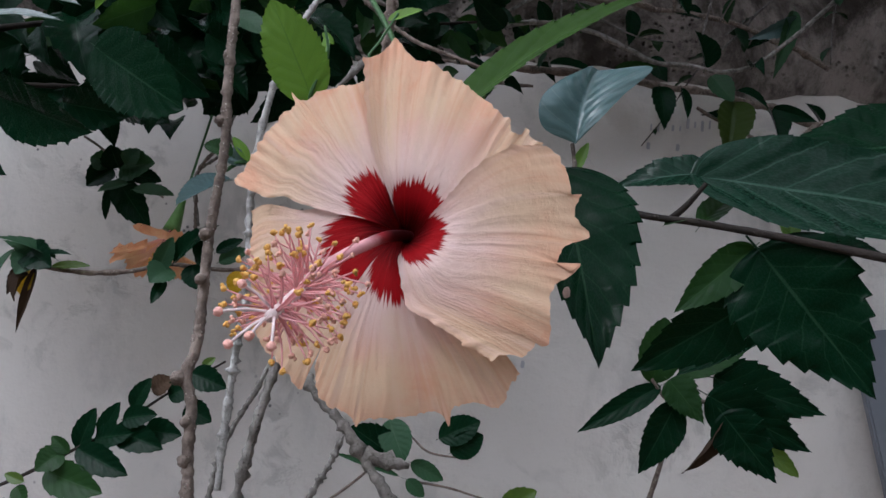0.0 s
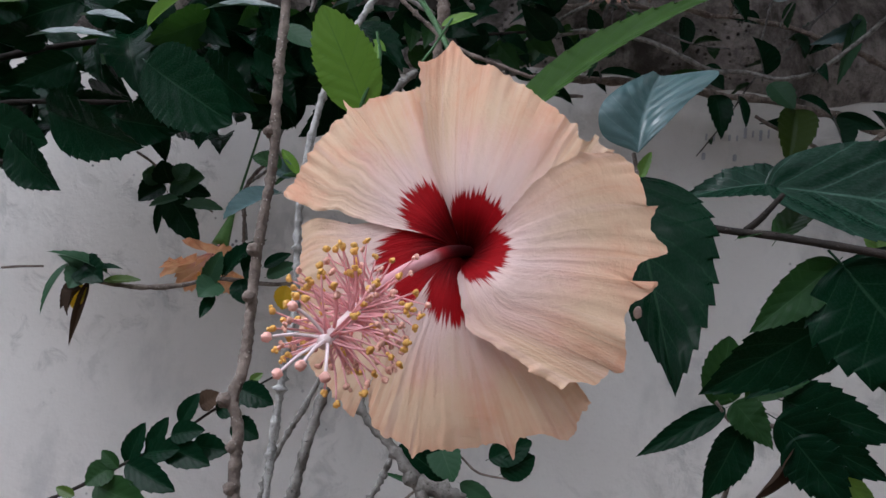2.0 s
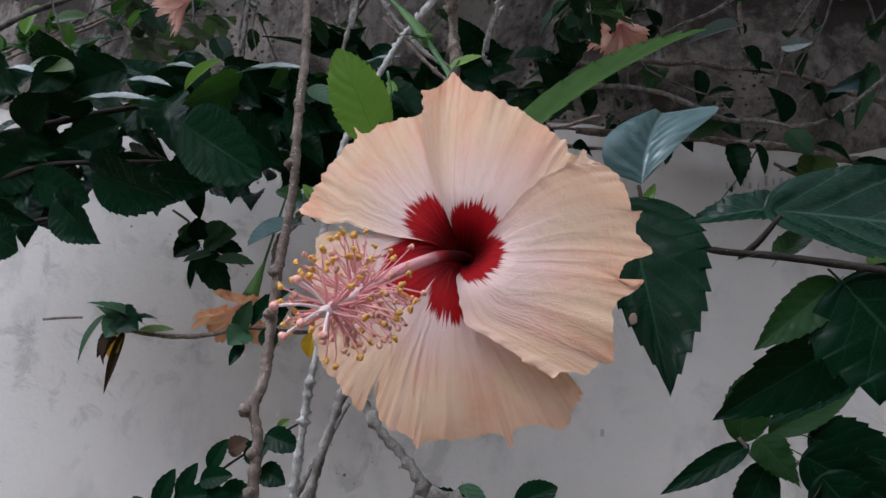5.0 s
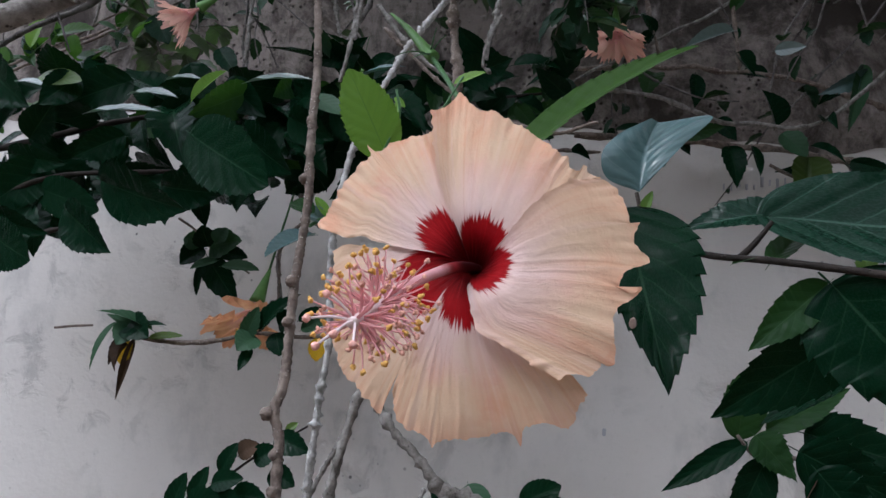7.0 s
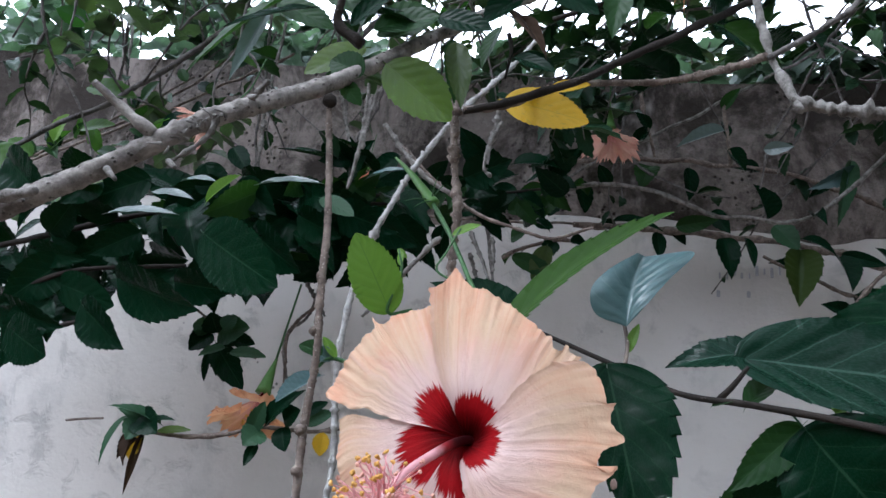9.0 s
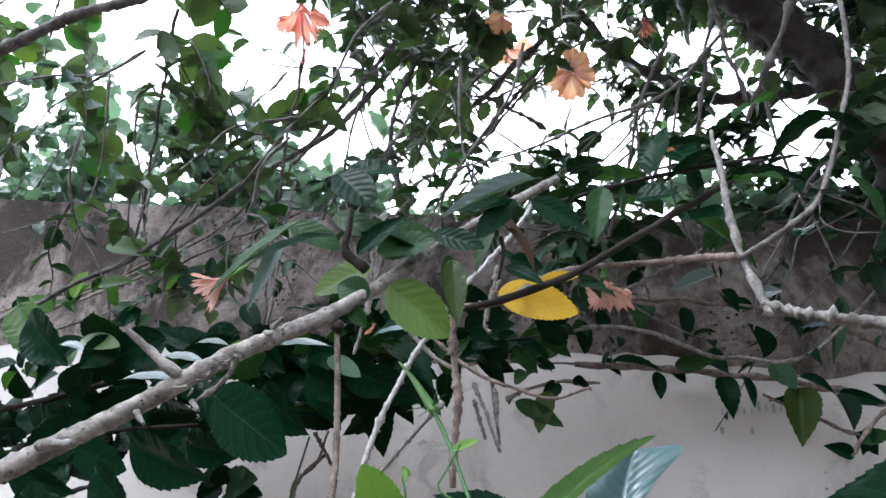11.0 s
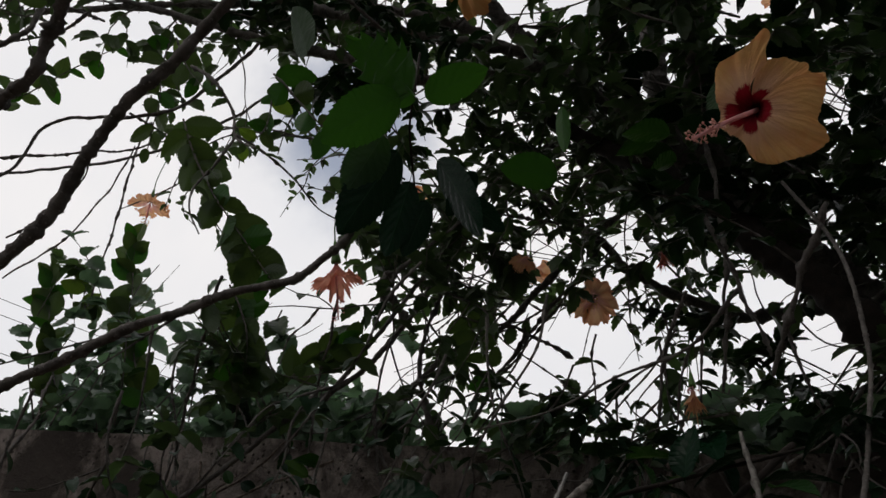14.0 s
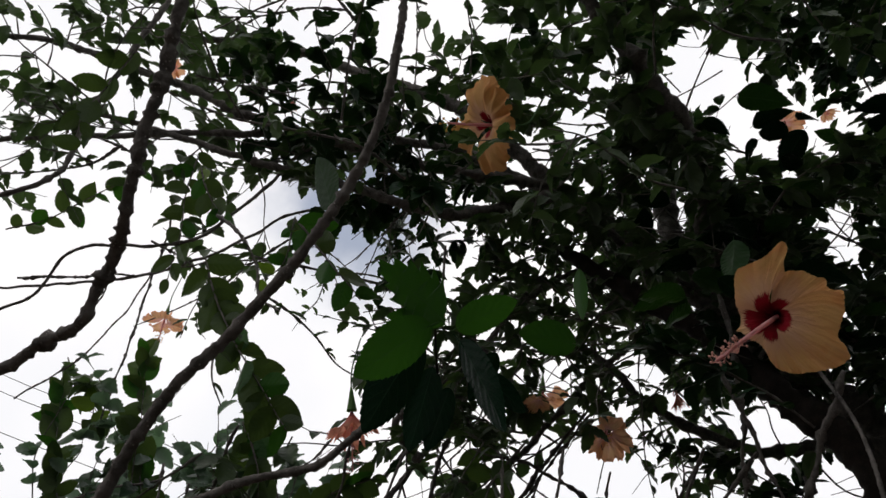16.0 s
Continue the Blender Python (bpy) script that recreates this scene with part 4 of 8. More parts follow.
for b, t, w, mt, sh, nn in (((-0.1, 0.45, 1.767), (-0.152, 0.43, 1.704), 0.020, LEAF_MID, "arch", (0.1, -0.5, 1)),
        ((-0.099, 0.43, 1.741), (-0.105, 0.41, 1.683), 0.011, LEAF_PALE, "fold", (0.4, -0.9, 0.4)),
        ((-0.106, 0.46, 1.77), (-0.064, 0.46, 1.751), 0.022, LEAF_MID, "round", (0, -1, 0.4)),
        ((-0.05, 0.46, 1.761), (0.001, 0.45, 1.756), 0.02, LEAF_DARK, "droop", (0.2, -0.6, 0.9)),
        ((-0.034, 0.47, 1.757), (0.006, 0.47, 1.768), 0.034, LEAF_MID, "round", (0, -1, 0.2)),
        ((-0.085, 0.5, 1.836), (-0.033, 0.5, 1.842), 0.04, LEAF_DARK, "flat", (0, -0.8, 0.6)),
        ((-0.039, 0.430, 1.735), (-0.005, 0.420, 1.761), 0.016, LEAF_DARK, "arch", (0, -1, 0.2)),
        ((-0.030, 0.450, 1.744), (0.006, 0.460, 1.759), 0.022, LEAF_MID, "round", (0, -1, 0.3)),
        ((0.005, 0.480, 1.772), (0.044, 0.470, 1.757), 0.020, LEAF_DARK, "round", (0, -1, 0.2))):
    leaf(branch, b, t, w, mt, nn, sh, "yellow leaf" if mt is LEAF_YELLOW else "")
for b, t, w, mt, sh, nn in (((0.040, 0.540, 1.802), (0.031, 0.520, 1.756), 0.016, LEAF_MID, "flat", (-0.6, -1, 0.1)),
        ((0.016, 0.480, 1.752), (0.022, 0.480, 1.705), 0.014, LEAF_MID, "flat", (0.3, -1, 0.1)),
        ((-0.018, 0.450, 1.716), (0.025, 0.460, 1.684), 0.036, LEAF_LIME, "round", (0, -1, 0.1)),
        ((-0.032, 0.440, 1.705), (-0.055, 0.440, 1.715), 0.022, LEAF_MID, "round", (0, -1, 0.1)),
        ((-0.043, 0.440, 1.697), (-0.030, 0.440, 1.683), 0.012, LEAF_MID, "small", (0, -1, 0.1)),
        ((0.058, 0.540, 1.777), (0.085, 0.540, 1.769), 0.016, LEAF_DARK, "round", (0, -1, 0.1)),
        ((0.046, 0.540, 1.817), (0.079, 0.530, 1.775), 0.008, LEAF_DRY, "fold", (0.4, -1, 0.1)),
        ((0.047, 0.585, 1.763), (0.114, 0.585, 1.746), 0.037, LEAF_YELLOW, "broad", (0, -1, 0.15)),
        ((0.081, 0.59, 1.775), (0.114, 0.59, 1.783), 0.014, LEAF_YELLOW, "small", (0, -1, 0.3))):
    leaf(branch, b, t, w, mt, nn, sh, "yellow leaf" if mt is LEAF_YELLOW else "")
for b, t, w, mt, sh, nn in (((-0.071, 0.440, 1.753), (-0.111, 0.400, 1.717), 0.014, LEAF_DARK, "arch", (0, -1, 0.9)),
        ((0.074, 0.500, 1.830), (0.008, 0.470, 1.783), 0.018, LEAF_PALE, "fold", (0.2, -1, 0.8)),
        ((0.078, 0.500, 1.811), (0.116, 0.500, 1.789), 0.022, LEAF_DARK, "round", (0, -1, 0.2)),
        ((0.061, 0.500, 1.811), (0.037, 0.480, 1.769), 0.022, LEAF_DARK, "round", (0, -1, 0.2)),
        ((-0.071, 0.460, 1.779), (-0.032, 0.450, 1.756), 0.020, LEAF_MID, "round", (0, -1, 0.2)),
        ((-0.041, 0.460, 1.735), (-0.075, 0.448, 1.710), 0.025, LEAF_LIME, "round", (0, -1, 0.3)),
        ((0.021, 0.470, 1.744), (0.031, 0.458, 1.691), 0.018, LEAF_OLIVE, "flat", (0.3, -1, 0.1)),
        ((0.055, 0.500, 1.809), (0.015, 0.488, 1.797), 0.020, LEAF_DARK, "flat", (0, -0.9, 0.6)),
        ((0.058, 0.500, 1.786), (0.083, 0.488, 1.748), 0.010, LEAF_DRY, "twist", (0.4, -1, 0.1))):
    leaf(branch, b, t, w, mt, nn, sh, "yellow leaf" if mt is LEAF_YELLOW else "")
for b, t, w, mt, sh, nn in (((0.059, 0.500, 1.753), (0.088, 0.488, 1.736), 0.012, LEAF_DARK, "small", (0, -1, 0.3)),
        ((-0.066, 0.440, 1.803), (-0.032, 0.428, 1.771), 0.029, LEAF_DARK, "round", (0, -1, 0.3)),
        ((-0.031, 0.460, 1.747), (0.011, 0.448, 1.754), 0.026, LEAF_MID, "round", (0, -1, 0.3)),
        ((0.163, 0.550, 1.839), (0.196, 0.538, 1.839), 0.026, LEAF_DARK, "flat", (0, -0.9, 0.4)),
        ((0.133, 0.550, 1.847), (0.127, 0.538, 1.793), 0.023, LEAF_MID, "flat", (0, -1, 0.2))):
    leaf(branch, b, t, w, mt, nn, sh, "yellow leaf" if mt is LEAF_YELLOW else "")

hang = thing("hanging_twig", (-0.047, 0.430, 1.680), "bare grey-brown hibiscus twig hanging with swollen nodes", "twig")
twig(hang, "stem", [(-0.047, 0.430, 1.679), (-0.041, 0.430, 1.640), (-0.035, 0.428, 1.600), (-0.033, 0.425, 1.575), (-0.031, 0.423, 1.551), (-0.028, 0.421, 1.522), (-0.028, 0.418, 1.484), (-0.026, 0.413, 1.455), (-0.024, 0.408, 1.434), (-0.025, 0.404, 1.422), (-0.020, 0.402, 1.410), (-0.017, 0.398, 1.392), (-0.012, 0.394, 1.366), (-0.008, 0.390, 1.335)], 0.0018, 0.0023, BARK, sides=16, step=0.0013, knobs=230, knob=0.34, rough=0.22, wave=0.0009, seed=12, tight=0.32, grain=520)
for i, (q, r) in enumerate((((-0.0295, 0.416, 1.483), 0.0029), ((-0.0262, 0.410, 1.463), 0.0026), ((-0.0268, 0.402, 1.421), 0.0031), ((-0.0315, 0.421, 1.536), 0.0027), ((-0.0195, 0.399, 1.404), 0.0027), ((-0.0170, 0.396, 1.389), 0.0028), ((-0.0335, 0.424, 1.568), 0.0025))):
    v, f = blob(q, r, i + 3, 9, 12)
    part("node", mesh_of("node", v, f, BARK), hang)

# grey lichen-covered stems behind the flower
def bare(name, pts, r0, r1, mat=None, seed=1, label="bare grey lichen-covered stem", knobs=16, category="stem", step=0.005):
    th = thing(name, pts[0], label, category, "bare stems")
    twig(th, "stem", pts, r0, r1, mat or BARK_LICHEN, sides=11, step=0.0022, knobs=int(knobs * 5), knob=0.95, rough=0.4, wave=0.0035, seed=seed, tight=0.55, grain=330)
    return th


bare("bare_stem", [(0.058, 0.800, 1.962), (0.025, 0.720, 1.861), (-0.013, 0.660, 1.778), (-0.052, 0.620, 1.677), (-0.070, 0.600, 1.589), (-0.071, 0.600, 1.516), (-0.067, 0.600, 1.449), (-0.070, 0.600, 1.376), (-0.069, 0.600, 1.322)], 0.0021, 0.0024, BARK_WHITE, seed=31, knobs=36)
bare("bare_stem", [(0.013, 0.450, 1.430), (0.024, 0.440, 1.418), (0.040, 0.432, 1.404), (0.050, 0.430, 1.392), (0.066, 0.425, 1.376), (0.081, 0.420, 1.357)], 0.0016, 0.0019, seed=32)
bare("bare_stem", [(0.011, 0.420, 1.438), (0.010, 0.410, 1.424), (0.008, 0.400, 1.395), (0.004, 0.400, 1.374), (0.003, 0.390, 1.352)], 0.0014, 0.0017, seed=33)
bare("bare_stem", [(-0.048, 0.640, 1.418), (-0.061, 0.640, 1.387), (-0.079, 0.640, 1.347), (-0.085, 0.630, 1.303)], 0.0014, 0.0017, seed=34)
bare("bare_stem", [(0.050, 0.432, 1.391), (0.063, 0.430, 1.391), (0.072, 0.430, 1.390)], 0.0015, 0.0010, seed=35)
bare("bare_stem", [(-0.001, 0.700, 1.355), (-0.012, 0.700, 1.326), (-0.024, 0.700, 1.295)], 0.0014, 0.0017, seed=36)
bare("bare_stem", [(0.006, 0.570, 1.756), (0.011, 0.570, 1.694), (0.016, 0.565, 1.659), (0.016, 0.565, 1.623), (0.017, 0.565, 1.592)], 0.0026, 0.0024, BARK, seed=37, label="bare grey-brown twig hanging straight down")
for i, pts in enumerate(([(-0.217, 0.900, 1.936), (-0.192, 0.900, 1.853)], [(-0.139, 0.800, 1.877), (-0.145, 0.800, 1.810), (-0.145, 0.800, 1.892)], [(-0.091, 0.700, 1.793), (-0.050, 0.700, 1.744), (-0.010, 0.700, 1.719)], [(0.004, 0.900, 1.916), (-0.007, 0.900, 1.835)],
                         [(-0.033, 1.000, 1.773), (-0.008, 1.000, 1.717), (0.011, 1.000, 1.678)], [(-0.004, 1.000, 1.766), (0.002, 1.000, 1.717)], [(-0.038, 0.800, 1.704), (-0.064, 0.800, 1.676), (-0.117, 0.800, 1.608)], [(-0.321, 0.900, 1.887), (-0.322, 0.900, 1.823)],
                         [(-0.348, 1.200, 1.550), (-0.363, 1.200, 1.625), (-0.311, 1.150, 1.659), (-0.277, 1.100, 1.706)], [(-0.300, 1.100, 1.705), (-0.264, 1.100, 1.653)], [(-0.805, 1.200, 2.213), (-0.786, 1.200, 2.099)], [(-0.724, 1.100, 1.881), (-0.749, 1.100, 1.956)])):
    bare("thin_twig", pts if len(pts) > 2 else [pts[0], Vector(pts[0]).lerp(Vector(pts[1]), 0.5), pts[1]], 0.0026, 0.0018, seed=50 + i, knobs=6, label="thin bare grey twig", category="twig")

for i, pts in enumerate(([(-0.896, 1.080, 1.873), (-0.783, 1.080, 1.916), (-0.667, 1.080, 1.981), (-0.557, 1.080, 2.053)],
        [(-0.844, 1.100, 1.856), (-0.746, 1.100, 1.889), (-0.637, 1.100, 1.942)],
        [(-0.754, 1.150, 2.214), (-0.740, 1.150, 2.066), (-0.768, 1.150, 1.931)],
        [(-0.686, 1.150, 2.103), (-0.673, 1.150, 2.031), (-0.653, 1.150, 1.963)],
        [(-0.363, 1.000, 2.108), (-0.374, 1.000, 1.965), (-0.369, 1.000, 1.848)],
        [(-0.133, 0.800, 1.883), (-0.145, 0.800, 1.827), (-0.156, 0.800, 1.757)],
        [(-0.124, 0.850, 1.849), (-0.067, 0.850, 1.791), (0.001, 0.850, 1.749), (0.073, 0.850, 1.727), (0.130, 0.850, 1.739)],
        [(-0.048, 1.100, 1.768), (-0.036, 1.100, 1.737), (-0.025, 1.100, 1.708)],
        [(-0.025, 1.100, 1.815), (-0.013, 1.100, 1.752), (-0.002, 1.100, 1.701)])):
    bare("thin_twig", pts, 0.0024, 0.0017, BARK_LICHEN if i % 3 else BARK, seed=70 + i, knobs=9, label="thin knobbly grey twig with leaf scars", category="twig")
for i, pts in enumerate(([(-0.279, 1.100, 1.670), (-0.319, 1.100, 1.615), (-0.309, 1.100, 1.536)],
        [(0.007, 0.900, 1.895), (-0.011, 0.900, 1.834), (-0.001, 0.900, 1.817)],
        [(-0.665, 1.200, 2.181), (-0.691, 1.200, 2.110), (-0.720, 1.200, 2.055)]), 9):
    bare("thin_twig", pts, 0.0024, 0.0017, BARK_LICHEN if i % 3 else BARK, seed=70 + i, knobs=9, label="thin knobbly grey twig with leaf scars", category="twig")

# ---- shoots close to the flower ----
shoot = thing("bud_shoot", (0.052, 0.440, 1.569), "green shoot with a closed flower bud and fresh leaf", "shoot")
twig(shoot, "stem", [(0.056, 0.440, 1.564), (0.051, 0.445, 1.571), (0.031, 0.470, 1.608), (0.012, 0.490, 1.638)], 0.0014, 0.0016, STEM_GREEN, sides=8, step=0.004, seed=41)
twig(shoot, "stem", [(0.050, 0.445, 1.571), (0.028, 0.450, 1.581), (0.031, 0.455, 1.593), (0.038, 0.460, 1.611)], 0.0008, 0.0006, STEM_GREEN, sides=6, step=0.004, seed=42)
v, f = tube([(0.014, 0.489, 1.636), (0.008, 0.492, 1.643), (-0.004, 0.500, 1.658), (-0.014, 0.505, 1.669), (-0.022, 0.510, 1.677)], 0.0042, 0.0007, 10, 0.003, rough=0.1)
bud = part("bud", mesh_of("bud", v, f, CALYX), shoot, "pointed closed green bud")
for a, b in (((0.012, 0.488, 1.640), (0.016, 0.480, 1.652)), ((0.008, 0.488, 1.639), (-0.005, 0.480, 1.634)), ((0.012, 0.486, 1.637), (0.004, 0.475, 1.629)), ((0.013, 0.489, 1.641), (0.021, 0.485, 1.649))):
    twig(bud, "bract", [a, Vector(a).lerp(Vector(b), 0.5) + Vector((0, -0.001, 0.0008)), b], 0.0006, 0.0002, STEM_GREEN, sides=5, step=0.003)
leaf(shoot, (0.034, 0.460, 1.607), (0.050, 0.460, 1.615), 0.007, LEAF_BRIGHT, (0, -1, 0.6), "small")
leaf(shoot, (0.078, 0.47, 1.559), (0.021, 0.47, 1.581), 0.036, LEAF_DARK, (0, -0.8, 0.8), "flat")

fresh = thing("fresh_shoot", (0.011, 0.420, 1.553), "fresh bright green leaf on a young shoot", "shoot")
leaf(fresh, (0.009, 0.422, 1.551), (-0.010, 0.404, 1.5885), 0.0275, LEAF_BRIGHT, (0.15, -1, 0.15), "broad")
twig(fresh, "stem", [(0.020, 0.430, 1.553), (0.008, 0.422, 1.550), (0.014, 0.420, 1.571), (0.011, 0.420, 1.585)], 0.0012, 0.0006, STEM_GREEN, sides=6, step=0.003, seed=43)
for a, b in (((0.006, 0.447, 1.583), (0.005, 0.450, 1.593)), ((0.003, 0.450, 1.593), (0.009, 0.450, 1.588)), ((0.005, 0.430, 1.552), (-0.000, 0.420, 1.552))):
    leaf(fresh, a, b, 0.004, LEAF_BRIGHT, (0, -1, 0.3), "small")

strap = thing("strap_leaf_shoot", (0.084, 0.450, 1.568), "long narrow green leaf with toothed edges", "leaf")
leaf(strap, (0.075, 0.380, 1.533), (0.16, 0.434, 1.62), 0.0165, LEAF_STRAP, (-0.35, -0.9, 0.45), "bowed")
twig(strap, "stalk", [(0.0765, 0.381, 1.5345), (0.072, 0.386, 1.528), (0.066, 0.395, 1.522)], 0.0010, 0.0013, STEM_GREEN, sides=7, step=0.003)

def bent_leaf(parent, left, rib, right, mat, rows=80, cols=10):
    """A leaf folded along its rib: two halves, each between the rib and its edge."""
    def even(q):
        line = spline(q, 0.001)
        return lambda t: line[min(len(line) - 1, int(t * (len(line) - 1) + 0.5))]
    L, M, R = even(left), even(rib), even(right)
    verts, faces, uvs = [], [], []
    for i in range(rows + 1):
        s = i / rows
        for j in range(-cols, cols + 1):
            v = j / cols
            e = L(s) if v < 0 else R(s)
            q = M(s).lerp(e, abs(v)) + Vector((0, -1, 0.4)) * 0.004 * math.sin(abs(v) * 3.1416) * math.sin(s * 3.1416)
            q -= Vector((0, -1, 0.3)) * 0.0005 * math.cos(6.2832 * ((s - 0.31 * abs(v)) * 6.5 - 0.5)) * (1 - v ** 4) * min(1, abs(v) * 4) * math.sin(s * 3.1416)
            verts.append(q)
            uvs.append((v * 0.5 + 0.5, s))
    w = 2 * cols + 1
    faces = [(i * w + j, i * w + j + 1, i * w + w + j + 1, i * w + w + j) for i in range(rows) for j in range(2 * cols)]
    return part("leaf", mesh_of("leaf", verts, faces, mat, uvs), parent)


gloss = thing("gloss_leaf_shoot", (0.148, 0.570, 1.579), "glossy folded leaf with painted sky sheen on a thin stalk", "leaf")
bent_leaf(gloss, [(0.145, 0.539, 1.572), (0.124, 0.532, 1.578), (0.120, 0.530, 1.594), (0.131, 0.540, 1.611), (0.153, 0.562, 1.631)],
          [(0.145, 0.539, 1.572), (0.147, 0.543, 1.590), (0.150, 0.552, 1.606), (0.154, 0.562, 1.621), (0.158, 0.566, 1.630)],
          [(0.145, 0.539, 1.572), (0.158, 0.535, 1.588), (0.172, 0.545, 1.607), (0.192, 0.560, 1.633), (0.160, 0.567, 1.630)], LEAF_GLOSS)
twig(gloss, "stalk", [(0.145, 0.556, 1.576), (0.147, 0.550, 1.562), (0.145, 0.540, 1.545)], 0.0014, 0.0016, BARK, sides=7, step=0.004)
leaf(gloss, (0.148, 0.550, 1.557), (0.154, 0.550, 1.577), 0.008, LEAF_BRIGHT, (-0.5, -1, 0.1), "small")

# ---- the stem with large dark leaves ----
right = thing("leafy_shoot", (0.263, 0.500, 1.514), "dark brown shoot with large glossy dark green leaves", "shoot")
twig(right, "stem", [(0.058, 0.530, 1.571), (0.089, 0.525, 1.561), (0.132, 0.515, 1.544), (0.173, 0.500, 1.527), (0.212, 0.490, 1.523), (0.254, 0.480, 1.518), (0.305, 0.460, 1.509)], 0.0013, 0.0024, BARK_DARK, sides=10, step=0.004, knobs=14, knob=0.3, seed=44)
twig(right, "stalk", [(0.197, 0.500, 1.526), (0.203, 0.495, 1.533), (0.211, 0.490, 1.545)], 0.0020, 0.0012, BARK_DARK, sides=8, step=0.003)
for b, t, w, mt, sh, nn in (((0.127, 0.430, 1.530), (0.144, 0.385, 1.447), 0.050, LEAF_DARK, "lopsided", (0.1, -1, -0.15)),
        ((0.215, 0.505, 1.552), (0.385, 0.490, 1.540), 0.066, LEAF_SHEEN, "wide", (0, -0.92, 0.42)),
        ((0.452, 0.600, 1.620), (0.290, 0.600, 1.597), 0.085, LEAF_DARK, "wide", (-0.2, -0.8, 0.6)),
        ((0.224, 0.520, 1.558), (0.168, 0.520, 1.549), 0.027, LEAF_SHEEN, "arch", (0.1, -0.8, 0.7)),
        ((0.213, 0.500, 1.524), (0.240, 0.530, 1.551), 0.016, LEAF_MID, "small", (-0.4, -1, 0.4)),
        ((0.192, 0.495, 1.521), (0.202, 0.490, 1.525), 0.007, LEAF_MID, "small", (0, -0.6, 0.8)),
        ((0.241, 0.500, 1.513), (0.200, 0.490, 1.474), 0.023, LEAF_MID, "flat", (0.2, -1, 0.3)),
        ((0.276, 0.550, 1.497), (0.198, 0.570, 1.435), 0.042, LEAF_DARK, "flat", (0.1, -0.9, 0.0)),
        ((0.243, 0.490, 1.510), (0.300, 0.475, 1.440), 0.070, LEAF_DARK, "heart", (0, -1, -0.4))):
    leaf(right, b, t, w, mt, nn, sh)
for b, t, w, mt, sh, nn in (((0.271, 0.520, 1.525), (0.274, 0.530, 1.543), 0.012, LEAF_BRIGHT, "small", (-0.6, -1, 0.1)),
        ((0.290, 0.540, 1.523), (0.321, 0.520, 1.524), 0.03, LEAF_DARK, "flat", (0, -0.6, 0.8)),
        ((0.291, 0.600, 1.470), (0.239, 0.620, 1.435), 0.026, LEAF_DARK, "flat", (0, -0.6, 0.8))):
    leaf(right, b, t, w, mt, nn, sh)
SPOT = plain("dry_leaf_spot", (0.30, 0.22, 0.19), 0.8, 0.3, 900)
v, f = blob((0, 0, 0), 0.0016, 5, 6, 9)
part("dry_spot", mesh_of("dry_spot", [(q.x, q.y * 0.08, q.z * 1.5) for q in v], f, SPOT), right, "small dry brown spot on a leaf", pose(*(0.130, 0.398, 1.474)))

low = thing("low_sprig", (0.256, 0.730, 1.414), "sprig of dark green leaves before the wall", "sprig")
twig(low, "stem", [(0.262, 0.760, 1.300), (0.268, 0.750, 1.335), (0.276, 0.748, 1.375), (0.280, 0.747, 1.398), (0.268, 0.746, 1.408), (0.256, 0.745, 1.422)], 0.0022, 0.0016, BARK, sides=8, step=0.005, knobs=8, seed=45)
twig(low, "stem", [(0.272, 0.746, 1.404), (0.295, 0.746, 1.407), (0.318, 0.745, 1.408)], 0.002, 0.002, BARK, sides=8, step=0.005, seed=46)
for b, t, w, mt, sh, nn in (
        ((0.257, 0.745, 1.421), (0.264, 0.742, 1.477), 0.040, LEAF_MID, "round", (0.2, -1, 0.2)),
        ((0.261, 0.745, 1.415), (0.194, 0.735, 1.370), 0.021, LEAF_DARK, "flat", (0.2, -1, 0.5)),
        ((0.278, 0.745, 1.401), (0.250, 0.735, 1.341), 0.036, LEAF_DARK, "flat", (0, -1, -0.3)),
        ((0.271, 0.740, 1.422), (0.301, 0.730, 1.390), 0.036, LEAF_MID, "heart", (0, -0.9, 0.5)),
        ((0.318, 0.745, 1.394), (0.292, 0.735, 1.344), 0.015, LEAF_DRY, "twist", (0.5, -1, 0)),
        ((0.316, 0.750, 1.428), (0.410, 0.745, 1.408), 0.052, LEAF_DARK, "heart", (0, -0.9, 0.1)),
        ((0.308, 0.740, 1.412), (0.392, 0.730, 1.376), 0.052, LEAF_DARK, "heart", (0, -1, -0.2)),
        ((0.318, 0.735, 1.398), (0.362, 0.725, 1.348), 0.048, LEAF_DARK, "heart", (0.1, -1, -0.3)),
        ((0.284, 0.750, 1.430), (0.351, 0.755, 1.471), 0.026, LEAF_MID, "flat", (0, -1, 0.3)),
        ((0.345, 0.740, 1.380), (0.385, 0.735, 1.355), 0.018, LEAF_LIME, "small", (0, -1, 0.4))):
    leaf(low, b, t, w, mt, nn, sh)
low2 = thing("low_sprig", (0.019, 0.900, 1.313), "sprig of small green leaves below the flower", "sprig")
twig(low2, "stem", [(-0.062, 0.950, 1.217), (-0.010, 0.920, 1.268), (0.031, 0.900, 1.321), (0.063, 0.900, 1.306), (0.107, 0.900, 1.304)], 0.0018, 0.0012, BARK, sides=7, step=0.006, seed=47)
